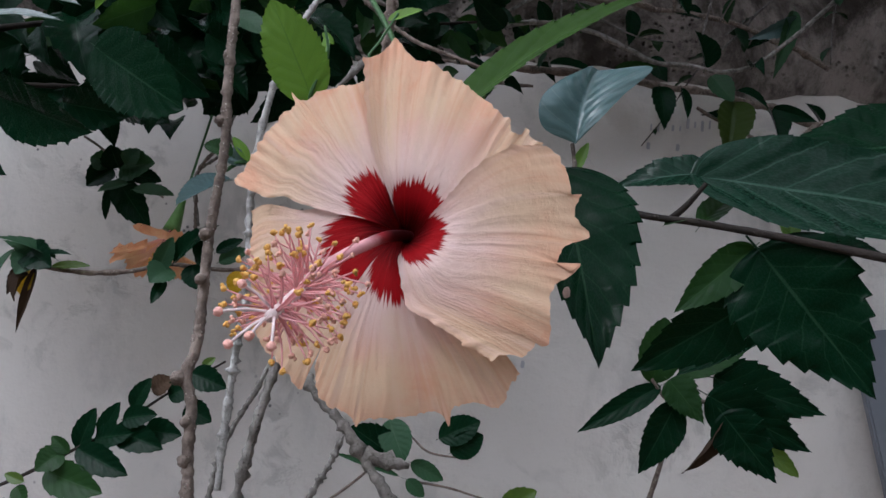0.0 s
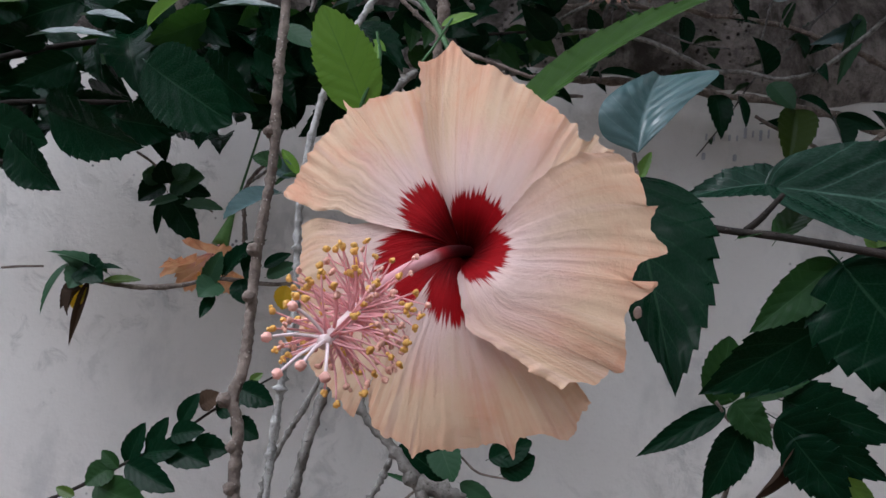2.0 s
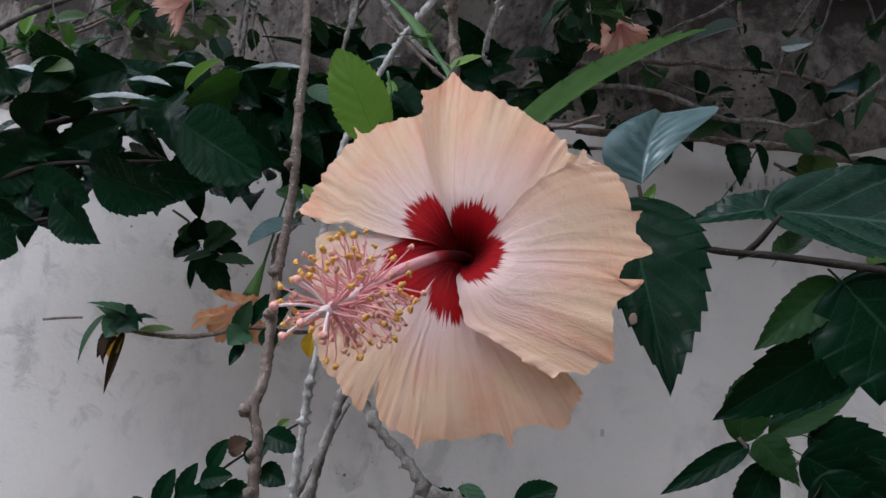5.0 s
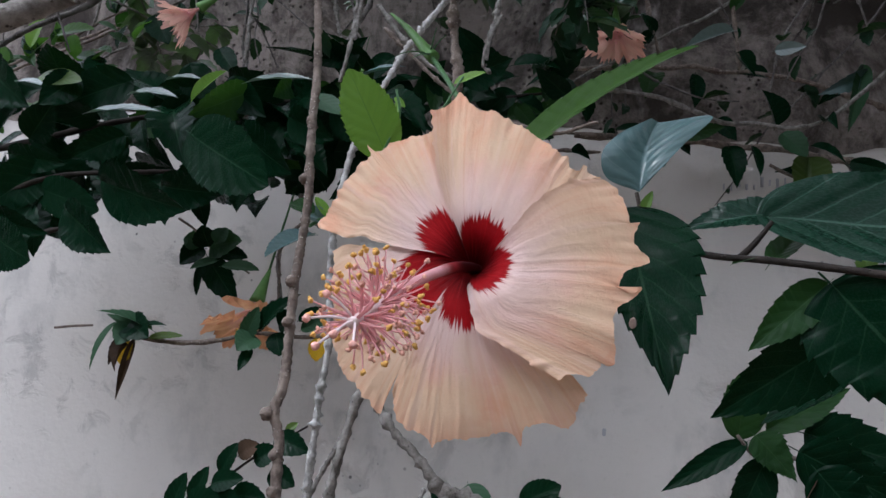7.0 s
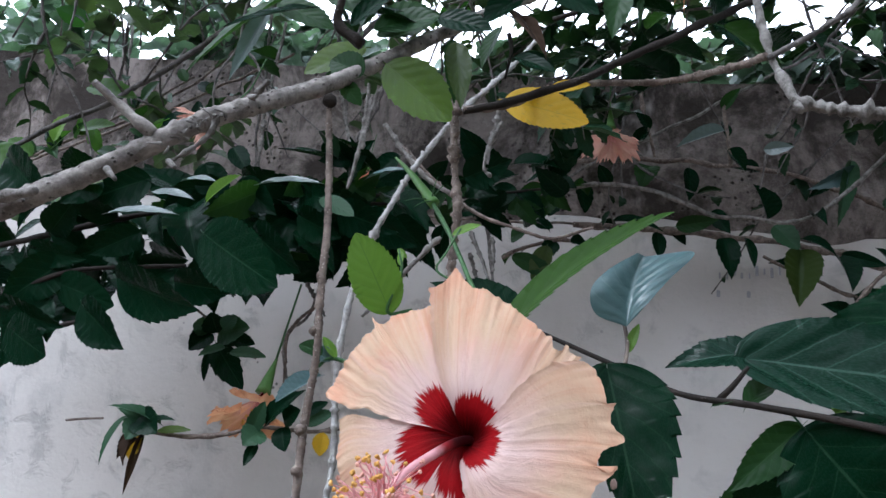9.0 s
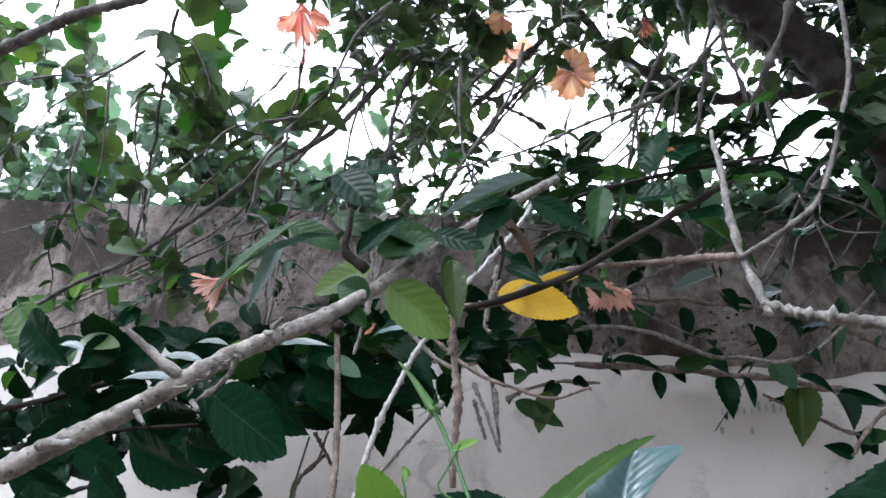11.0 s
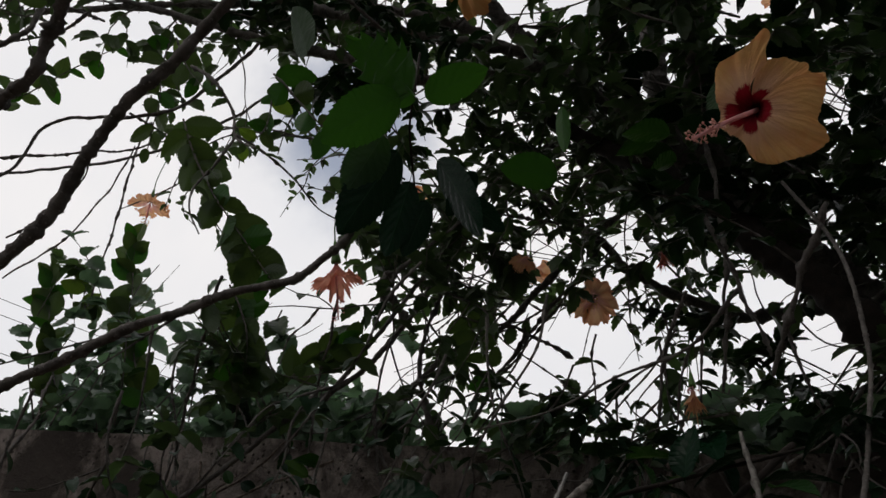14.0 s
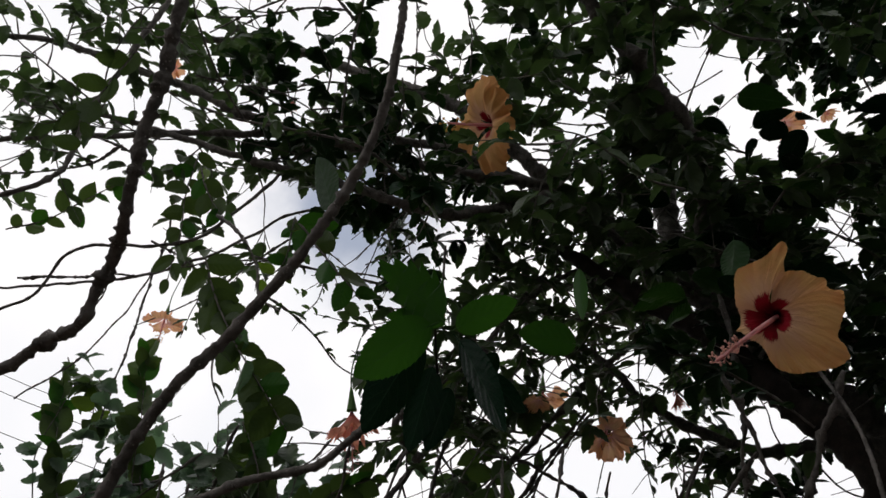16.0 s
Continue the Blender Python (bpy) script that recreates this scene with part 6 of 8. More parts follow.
for b, t, w, mt in (((0.525, 1.200, 1.827), (0.581, 1.180, 1.807), 0.023, LEAF_DARK),
        ((0.007, 1.200, 1.827), (0.032, 1.180, 1.832), 0.029, LEAF_MID),
        ((0.069, 1.100, 1.784), (0.056, 1.080, 1.721), 0.034, LEAF_OLIVE),
        ((0.022, 1.100, 1.767), (0.093, 1.080, 1.732), 0.029, LEAF_MID),
        ((0.542, 1.200, 1.981), (0.512, 1.180, 1.867), 0.026, LEAF_SOFT),
        ((0.084, 1.200, 1.902), (0.067, 1.180, 1.864), 0.038, LEAF_DARK),
        ((0.116, 1.200, 1.934), (0.128, 1.180, 1.872), 0.035, LEAF_DARK)):
    leaf(vine, b, t, w, mt, (rng.uniform(-0.6, 0.6), -1, rng.uniform(-0.4, 0.6)), rng.choice(("flat", "droop", "fold", "small")))
for b, t, w, mt in (((0.175, 1.200, 1.865), (0.253, 1.180, 1.856), 0.028, LEAF_DARK), ((0.468, 1.200, 1.850), (0.512, 1.180, 1.828), 0.027, LEAF_DARK), ((0.229, 1.200, 1.964), (0.214, 1.180, 1.925), 0.042, LEAF_MID)):
    leaf(vine, b, t, w, mt, (0, -0.7, 0.7), "droop")
for b, t, w, mt, sh, nn in (((-0.686, 1.000, 1.987), (-0.594, 0.988, 1.968), 0.042, LEAF_STRAP, "small", (0, -1, 0.4)),
        ((-0.728, 1.000, 1.891), (-0.708, 0.988, 1.933), 0.033, LEAF_BRIGHT, "small", (0, -1, 0.4)),
        ((-0.780, 0.950, 1.853), (-0.695, 0.938, 1.759), 0.064, LEAF_STRAP, "flat", (0, -1, 0.3)),
        ((-0.527, 1.000, 1.943), (-0.493, 0.988, 1.896), 0.043, LEAF_DARK, "small", (0, -1, 0.3)),
        ((-0.682, 1.000, 1.912), (-0.619, 0.988, 1.918), 0.027, LEAF_STRAP, "small", (0, -1, 0.4)),
        ((-0.762, 1.000, 1.864), (-0.802, 0.988, 1.888), 0.031, LEAF_STRAP, "small", (0, -1, 0.4)),
        ((-0.602, 1.020, 1.975), (-0.574, 1.008, 2.006), 0.027, LEAF_MID, "small", (0, -1, 0.4)),
        ((-0.642, 1.000, 1.876), (-0.597, 0.988, 1.867), 0.020, LEAF_MID, "small", (0, -1, 0.4)),
        ((-0.650, 0.950, 1.815), (-0.571, 0.938, 1.799), 0.032, LEAF_STRAP, "flat", (0, -1, 0.6))):
    leaf(vine, b, t, w, mt, nn, sh)
for b, t, w, mt, sh, nn in (((-0.578, 1.000, 1.861), (-0.589, 0.988, 1.837), 0.024, LEAF_MID, "small", (0, -1, 0.4)),
        ((-0.386, 1.000, 2.025), (-0.434, 0.988, 2.048), 0.025, LEAF_STRAP, "small", (0, -1, 0.4)),
        ((-0.387, 0.950, 1.866), (-0.352, 0.938, 1.827), 0.030, LEAF_DARK, "small", (0, -1, 0.3))):
    leaf(vine, b, t, w, mt, nn, sh)
for q, n in (([(-0.867, 1.050, 1.862), (-0.758, 1.050, 1.904), (-0.645, 1.050, 1.967), (-0.538, 1.050, 2.037)], 20), ([(-0.792, 1.000, 1.756), (-0.676, 1.000, 1.814), (-0.567, 1.000, 1.900), (-0.439, 1.000, 1.943)], 22)):
    line = spline(q, 0.015)
    for j in range(n):
        b = Vector(rng.choice(line))
        s = rng.uniform(0.028, 0.05)
        d = Vector((rng.uniform(-1, 1), rng.uniform(-0.5, 0.3), rng.uniform(-0.7, 0.9))).normalized()
        leaf(vine, b, b + d * s, s * rng.uniform(0.5, 0.65), rng.choice((LEAF_STRAP, LEAF_MID, LEAF_MID, LEAF_DARK)), (rng.uniform(-0.6, 0.6), -0.8, rng.uniform(0.1, 1.0)), rng.choice(("small", "droop", "fold")))
flower("hibiscus_flower", (0.152, 0.992, 1.935), (0.05, -0.1, -1), 0.105, PETAL_FADED, "faded pink hibiscus flower hanging half shut", 72, 0.5, 0.2)
flower("hibiscus_flower", (-0.372, 0.862, 1.880), (-0.75, -0.2, -0.7), 0.105, PETAL_FADED, "faded coral hibiscus flower hanging half shut", 73, 0.36, 0.2)
flower("hibiscus_flower", (-0.193, 1.000, 1.861), (0.1, -0.3, -1), 0.06, PETAL_OLD, "withered coral flower hanging shut", 74, 0.25, 0.15)


# ---- branches overhead ----
LOW_THINGS = set(bpy.data.objects)
def limb(name, pts, r0, r1, mat=None, seed=1, knobs=24, knob=0.45, label="dark bare limb of the hibiscus overhead", sides=10, step=0.008):
    th = thing(name, pts[0], label, "branch", "overhead limbs")
    twig(th, "stem", pts, r0, r1, mat or BARK_GREY, sides=sides, step=step, knobs=knobs, knob=knob, rough=0.2, wave=0.004, seed=seed)
    return th


TREE = thing("hibiscus_tree", (1.35, 1.75, 0.0), "old hibiscus tree with dense dark crown over the wall", "tree")
twig(TREE, "trunk", [(1.35, 1.75, -0.20), (1.33, 1.74, 0.8), (1.28, 1.72, 1.6), (1.2, 1.68, 2.2)], 0.09, 0.055, BARK_GREY, sides=16, step=0.05, knobs=14, knob=0.3, seed=110)
twig(TREE, "limb", [(-0.386, 0.540, 1.616), (-0.593, 0.500, 1.896), (-0.487, 0.510, 1.940), (-0.390, 0.520, 2.003), (-0.296, 0.530, 2.043), (-0.206, 0.536, 2.077), (-0.162, 0.540, 2.138), (-0.149, 0.545, 2.231), (-0.156, 0.550, 2.346)][1:], 0.0056, 0.0034, BARK_GREY, sides=12, step=0.0028, knobs=90, knob=0.55, rough=0.35, wave=0.006, seed=101, tight=0.6, grain=240)
twig(TREE, "limb", [(-0.433, 0.240, 1.988), (-0.348, 0.220, 2.008), (-0.320, 0.210, 2.023), (-0.281, 0.200, 2.032), (-0.269, 0.190, 2.054), (-0.253, 0.170, 2.079), (-0.231, 0.135, 2.111), (-0.221, 0.100, 2.192), (-0.217, 0.075, 2.257), (-0.218, 0.050, 2.332)], 0.0036, 0.0040, BARK_GREY, sides=12, step=0.0025, knobs=190, knob=0.7, rough=0.4, wave=0.006, seed=102, tight=0.4, grain=260)
twig(TREE, "limb", [(-0.224, 0.190, 1.867), (-0.200, 0.185, 1.906), (-0.182, 0.178, 1.943), (-0.151, 0.168, 1.984), (-0.099, 0.150, 2.051), (-0.074, 0.140, 2.102), (-0.061, 0.130, 2.136), (-0.047, 0.115, 2.188), (-0.047, 0.100, 2.249), (-0.052, 0.080, 2.339)], 0.0036, 0.0024, BARK_GREY, sides=12, step=0.0025, knobs=190, knob=0.55, rough=0.35, wave=0.005, seed=103, tight=0.4, grain=260)
right_fork = limb("forked_branch", [(0.239, 0.600, 1.936), (0.240, 0.570, 1.847), (0.242, 0.550, 1.780), (0.250, 0.518, 1.728), (0.250, 0.515, 1.725)], 0.0019, 0.0027, BARK_LICHEN, seed=104, knobs=50, knob=0.7, step=0.003, label="pale grey forked branch with a broken end")
twig(right_fork, "fork", [(0.248, 0.520, 1.735), (0.265, 0.520, 1.729), (0.302, 0.510, 1.720), (0.347, 0.500, 1.712)], 0.0027, 0.0030, BARK_LICHEN, sides=12, step=0.0018, knobs=90, knob=0.8, rough=0.5, seed=105, tight=0.5, grain=300)
# darker bark: this fork's silhouette against the sky is put into its colour
twig(right_fork, "fork", [(0.241, 0.545, 1.781), (0.287, 0.560, 1.818), (0.321, 0.580, 1.859), (0.363, 0.620, 1.964), (0.394, 0.660, 2.064), (0.415, 0.720, 2.231), (0.389, 0.780, 2.402)], 0.0022, 0.0026, BARK_GREY, sides=10, step=0.003, knobs=120, knob=0.6, rough=0.35, seed=106, tight=0.5, grain=300)
twig(right_fork, "fork", [(0.240, 0.550, 1.785), (0.229, 0.600, 1.805), (0.183, 0.660, 1.824), (0.097, 0.620, 1.797), (0.050, 0.560, 1.746), (0.016, 0.550, 1.736)], 0.003, 0.0026, BARK, sides=10, step=0.003, knobs=60, knob=0.6, rough=0.35, seed=107, tight=0.5, grain=300)
dark_fork = limb("dark_branch", [(0.016, 0.550, 1.736), (0.051, 0.552, 1.744), (0.093, 0.560, 1.764), (0.137, 0.580, 1.796), (0.187, 0.620, 1.847), (0.243, 0.660, 1.898), (0.306, 0.700, 1.963)], 0.003, 0.0036, BARK_DARK, seed=108, knobs=16)

LIMB_LINES = [
    ([(1.22, 1.69, 2.1), (0.760, 1.250, 2.150), (0.600, 1.120, 2.246), (0.495, 1.100, 2.380), (0.414, 1.100, 2.462), (0.309, 1.100, 2.592), (0.173, 1.120, 2.708), (0.020, 1.150, 2.860)], 0.043, 0.014),
    ([(1.22, 1.69, 2.1), (0.711, 1.500, 2.602), (0.466, 1.400, 2.805), (0.315, 1.350, 2.952), (0.282, 1.250, 3.420)], 0.036, 0.022),
    ([(1.22, 1.69, 2.1), (0.660, 1.350, 2.434), (0.496, 1.300, 2.559), (0.377, 1.250, 2.730), (0.161, 1.150, 2.891), (0.005, 1.100, 3.021), (-0.205, 1.000, 3.202), (-0.505, 0.950, 3.341), (-0.835, 0.900, 3.464), (-1.260, 0.850, 3.459)], 0.034, 0.007),
]
LIMB_LINES += [
    ([(0.161, 1.150, 2.891), (0.032, 1.120, 3.000), (-0.217, 1.000, 2.852), (-0.456, 0.950, 2.910), (-0.675, 0.900, 2.953), (-0.963, 0.860, 3.057), (-1.172, 0.820, 3.109)], 0.014, 0.006),
    ([(0.032, 1.120, 3.000), (-0.266, 1.000, 3.077), (-0.562, 0.920, 3.053), (-0.864, 0.880, 3.057), (-1.373, 0.820, 3.016), (-1.605, 0.800, 3.001)], 0.012, 0.0055),
    ([(0.005, 1.100, 3.021), (-0.301, 0.950, 2.972), (-0.718, 0.850, 3.072), (-0.904, 0.820, 3.167), (-1.377, 0.760, 3.362), (-1.600, 0.720, 3.353)], 0.013, 0.007),
    ([(0.377, 1.250, 2.730), (0.321, 0.950, 2.902), (0.229, 0.800, 2.988), (0.122, 0.700, 3.117), (0.057, 0.600, 3.201)], 0.022, 0.012),
]
LIMB_LINES += [
    ([(-0.110, 1.300, 2.894), (0.013, 1.350, 2.767), (0.145, 1.400, 2.662), (0.210, 1.450, 2.611), (0.454, 1.500, 2.521), (0.723, 1.550, 2.586)], 0.006, 0.014),
    ([(-0.422, 1.500, 2.212), (-0.259, 1.450, 2.380), (-0.093, 1.400, 2.454), (0.065, 1.380, 2.628), (0.198, 1.350, 2.736)], 0.006, 0.007),
    ([(-0.817, 1.000, 1.781), (-0.604, 1.050, 1.940), (-0.466, 1.100, 2.095), (-0.325, 1.150, 2.244), (-0.216, 1.200, 2.468), (-0.100, 1.250, 2.761), (0.020, 1.200, 2.822)], 0.0036, 0.007),
    ([(-0.426, 1.200, 2.183), (-0.306, 1.200, 2.375), (-0.104, 1.200, 2.702), (0.071, 1.200, 2.850)], 0.004, 0.006),
    ([(-1.027, 0.600, 2.571), (-0.892, 0.620, 2.653), (-0.927, 0.640, 2.858), (-0.852, 0.600, 3.204)], 0.004, 0.006),
]
LIMB_LINES += [
    ([(-1.220, 0.900, 2.514), (-1.103, 0.900, 2.585), (-1.029, 0.880, 2.692), (-0.761, 0.900, 2.728), (-0.559, 0.920, 3.042)], 0.003, 0.004),
    ([(-1.556, 1.200, 2.832), (-1.136, 1.200, 2.858), (-0.894, 1.200, 2.946), (-0.723, 1.200, 3.061), (-0.437, 1.200, 3.128)], 0.0035, 0.004),
]
for i, (q, r0, r1) in enumerate(LIMB_LINES):
    # the first limb's shaded underside is put into a darker bark colour
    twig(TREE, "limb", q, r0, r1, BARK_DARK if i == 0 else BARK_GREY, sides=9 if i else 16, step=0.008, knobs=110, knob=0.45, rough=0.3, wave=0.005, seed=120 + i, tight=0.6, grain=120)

rng = random.Random(200)


# sky gaps placed to fit the camera's view: bearing, height and half-width in degrees
SKY_GAPS = [(-48, 29, 3.6), (-44, 35, 2.5), (-42, 29, 2.7), (-36, 26, 2.7), (-44, 20, 2.3), (-25, 27, 3.4), (-23, 22, 1.8), (-33, 22, 2.3), (-33, 39, 2.7), (-24, 38, 1.8), (-9, 27, 1.4), (-4, 30, 1.7), (-1, 23, 1.8), (-5, 21, 1.7), (-15, 20, 1.8), (-12, 23, 1.8), (15, 52, 3.0), (17, 48, 2.7), (22, 46, 2.5), (8, 42, 2.0), (-6, 47, 2.0), (14, 25, 2.2), (21, 24, 2.0), (18, 21, 2.3), (9, 20, 1.8), (4, 31, 1.3), (3, 23, 1.5), (23, 38, 1.7)]
GAP_EYE = np.array((0.085, -0.147, 1.766))
GAP_DIR = np.array([(math.sin(radians(a)) * math.cos(radians(b)), math.cos(radians(a)) * math.cos(radians(b)), math.sin(radians(b))) for a, b, _ in SKY_GAPS])
GAP_WIDE = np.array([radians(r) for _, _, r in SKY_GAPS])


def thinned(leaves):
    """The leaves outside the sky gaps fitted to the camera's view, whose edges are ragged."""
    mid = np.array([tuple(b + d.normalized() * ln * 0.5) for b, d, _, ln, _ in leaves]) - GAP_EYE
    mid /= np.linalg.norm(mid, axis=1)[:, None]
    off = np.arccos(np.clip(mid @ GAP_DIR.T, -1, 1))
    rag = np.array([0.9 + 0.7 * noise.noise(Vector(q) * 40) for q in mid.tolist()])
    keep = (off > GAP_WIDE[None, :] * rag[:, None]).all(axis=1)
    return [q for q, k_ in zip(leaves, keep) if k_]


def spray(start, direction, length, leaves, size, mat, seed, droop=0.3, radius=0.0022, side=2, label="", parent=None, lod=0, bump=0.7, wide=(0.48, 0.62), up=1.0):
    """A twig that bends as it grows, with side twigs and leaves set along them."""
    r = random.Random(seed)
    d = Vector(direction).normalized()
    th = parent or TREE
    vs, fs, lv = [], [], []

    def grow(b, d, ln, rad, n, level):
        pts = [b]
        dd = d.copy()
        for i in range(4):
            dd = (dd + Vector((r.uniform(-0.42, 0.42), r.uniform(-0.42, 0.42), r.uniform(-0.36, 0.36) - droop * 0.15))).normalized()
            pts.append(pts[-1] + dd * ln / 4)
        v, f = tube(pts, rad, rad * 0.45, 5, 0.02 if bump < 1 else 0.006, knobs=max(3, int(ln * (40 if bump < 1 else 90))), knob=bump, seed=seed, tight=1.5 if bump < 1 else 0.9)
        o = len(vs)
        vs.extend(v)
        fs.extend([tuple(q + o for q in fc) for fc in f])
        line = spline(pts, 0.012)
        for i in range(n):
            t = r.uniform(0.15, 1.0)
            q = line[int(t * (len(line) - 1))]
            a = r.uniform(0, 6.283)
            od = Vector((math.cos(a), math.sin(a), r.uniform(-0.9, 0.5))).normalized() * 0.9 + dd * 0.5
            s = r.uniform(*size)
            lv.append((q, od, Vector((r.uniform(-0.6, 0.6), r.uniform(-0.9, 0.3) - (1 - up), up)), s, s * r.uniform(*wide)))
        if level:
            for i in range(side):
                q = line[int(r.uniform(0.2, 0.85) * (len(line) - 1))]
                grow(q, (dd + Vector((r.uniform(-1, 1), r.uniform(-1, 1), r.uniform(-0.7, 0.7)))).normalized(), ln * r.uniform(0.45, 0.75), rad * 0.7, n, level - 1)

    grow(Vector(start), d, length, radius, leaves, 1)
    kept = thinned(lv)
    if len(kept) < 0.72 * len(lv):
        return None
    lv = kept
    stem = part("twig", mesh_of("twig", vs, fs, BARK_GREY), th, label)
    if lv:
        tagged(part("foliage", foliage_mesh("foliage", lv, mat, lod), stem), kind="stuff")
    return stem


# sprays are kept off the camera's sightlines to these flowers and sky gaps
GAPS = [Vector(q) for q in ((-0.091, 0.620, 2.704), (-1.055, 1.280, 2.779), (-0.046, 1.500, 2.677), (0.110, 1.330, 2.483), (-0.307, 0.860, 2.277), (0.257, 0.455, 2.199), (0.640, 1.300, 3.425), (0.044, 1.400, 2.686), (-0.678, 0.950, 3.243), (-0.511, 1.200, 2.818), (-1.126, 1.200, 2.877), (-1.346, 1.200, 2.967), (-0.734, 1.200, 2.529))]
VIEW_EYE = Vector((0.09, -0.12, 1.74))


def near_sightline(c, wide=0.085):
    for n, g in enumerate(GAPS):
        d = g - VIEW_EYE
        t = max(0, min(1.0, (c - VIEW_EYE).dot(d) / d.length_squared))
        if (VIEW_EYE + d * t - c).length < (max(wide, 0.20) if n == 0 else wide) * (0.4 + t):
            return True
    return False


# dense crown on the far side of the tree
for i in range(360):
    c = Vector((rng.uniform(0.08, 1.5), rng.uniform(0.7, 1.9), rng.uniform(2.2, 3.6)))
    if (c.x < 0.32 and c.z < 2.62) or near_sightline(c, 0.12) or (c.x < 0.45 and rng.random() < 0.4) or (c.z < 1.5 + 0.85 * c.y and rng.random() < (0.6 if c.x < 0.55 else 0.0)):
        continue
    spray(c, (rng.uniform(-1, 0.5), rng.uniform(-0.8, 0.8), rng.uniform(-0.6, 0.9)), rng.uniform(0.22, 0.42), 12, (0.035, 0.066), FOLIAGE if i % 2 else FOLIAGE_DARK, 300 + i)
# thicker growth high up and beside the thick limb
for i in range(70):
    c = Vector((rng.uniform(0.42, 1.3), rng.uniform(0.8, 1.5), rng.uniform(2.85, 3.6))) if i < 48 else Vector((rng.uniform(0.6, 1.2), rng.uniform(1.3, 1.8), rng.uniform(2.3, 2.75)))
    if not near_sightline(c, 0.06):
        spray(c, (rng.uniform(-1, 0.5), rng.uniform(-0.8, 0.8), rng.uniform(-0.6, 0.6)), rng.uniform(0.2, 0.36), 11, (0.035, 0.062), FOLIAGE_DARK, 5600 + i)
# twigs along the limbs that reach towards the open sky
for li, n, lv, sz in ((2, 24, 4, (0.042, 0.066)), (3, 14, 4, (0.04, 0.064)), (4, 15, 4, (0.04, 0.062)), (5, 16, 4, (0.038, 0.06)), (11, 8, 4, (0.036, 0.058)), (12, 10, 4, (0.036, 0.058)), (13, 12, 4, (0.04, 0.06)), (6, 26, 11, (0.038, 0.062)), (1, 14, 11, (0.038, 0.062)), (7, 12, 8, (0.034, 0.055)), (8, 10, 6, (0.03, 0.05)), (9, 16, 6, (0.038, 0.06)), (10, 12, 6, (0.038, 0.06))):
    line = spline(LIMB_LINES[li][0], 0.03)
    for i in range(n):
        c = rng.choice(line[len(line) // 5:])
        if near_sightline(c):
            continue
        spray(c, (rng.uniform(-1, 0.7), rng.uniform(-0.8, 0.6), rng.uniform(-0.6, 0.8)), rng.uniform(0.14, 0.34), lv, sz, FOLIAGE, 700 + li * 50 + i)
for i in range(46):
    c = Vector((rng.uniform(-0.15, 0.5), rng.uniform(0.5, 1.1), rng.uniform(2.55, 3.3)))
    if near_sightline(c, 0.12):
        continue
    spray(c, (rng.uniform(-1, 0.6), rng.uniform(-0.8, 0.6), rng.uniform(-0.5, 0.7)), rng.uniform(0.2, 0.36), 9, (0.03, 0.055), FOLIAGE, 4000 + i)
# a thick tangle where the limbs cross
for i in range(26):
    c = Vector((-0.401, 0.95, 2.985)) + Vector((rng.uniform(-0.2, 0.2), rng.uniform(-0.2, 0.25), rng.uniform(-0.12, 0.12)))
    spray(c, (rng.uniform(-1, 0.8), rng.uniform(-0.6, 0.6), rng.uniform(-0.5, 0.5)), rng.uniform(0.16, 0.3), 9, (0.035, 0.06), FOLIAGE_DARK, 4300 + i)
# thin knobbly twigs with few leaves under the crown
for i in range(44):
    c = Vector((rng.uniform(-0.32, 0.30), rng.uniform(1.15, 1.5), rng.uniform(2.28, 2.78)))
    spray(c, (rng.uniform(-0.9, 0.5), rng.uniform(-0.3, 0.3), rng.uniform(-1, 0.3)), rng.uniform(0.22, 0.4), 6, (0.028, 0.052), FOLIAGE, 4500 + i, radius=0.0026, bump=1.4)
# bare, thorny-looking twigs across the sky
for i in range(50):
    f = rng.random()
    c = Vector((0.7 - 1.7 * f, rng.uniform(0.6, 1.5), rng.uniform(2.5, 3.4)))
    spray(c, (rng.uniform(-1, 0.6), rng.uniform(-0.5, 0.5), rng.uniform(-0.6, 0.6)), rng.uniform(0.3, 0.62), 9, (0.010, 0.036), FOLIAGE, 900 + i, radius=0.003, bump=1.5)
# unseen crown added over and behind the path to hold off sky light
for i in range(300):
    c = Vector((rng.uniform(-3.0, 4.2), rng.uniform(-3.0, 0.45), rng.uniform(3.3, 4.4)))
    if c.x > 1.8:
        c.y += rng.uniform(0, 1.8)
    if c.x < -0.4 and i % 3:
        continue
    spray(c, (rng.uniform(-1, 1), rng.uniform(-1, 1), rng.uniform(-0.3, 0.5)), rng.uniform(0.4, 0.7), 15, (0.09, 0.15), FOLIAGE, 1100 + i, lod=2)
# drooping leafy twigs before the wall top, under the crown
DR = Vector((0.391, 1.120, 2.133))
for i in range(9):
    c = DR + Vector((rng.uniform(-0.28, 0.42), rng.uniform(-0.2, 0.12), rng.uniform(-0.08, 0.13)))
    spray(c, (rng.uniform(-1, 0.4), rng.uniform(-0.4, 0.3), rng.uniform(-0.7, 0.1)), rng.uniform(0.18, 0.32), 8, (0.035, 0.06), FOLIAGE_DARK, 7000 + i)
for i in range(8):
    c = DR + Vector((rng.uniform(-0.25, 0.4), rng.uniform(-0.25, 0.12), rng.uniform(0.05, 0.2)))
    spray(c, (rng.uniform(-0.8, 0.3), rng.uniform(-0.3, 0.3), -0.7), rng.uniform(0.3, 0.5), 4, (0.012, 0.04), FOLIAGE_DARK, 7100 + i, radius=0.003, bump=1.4)
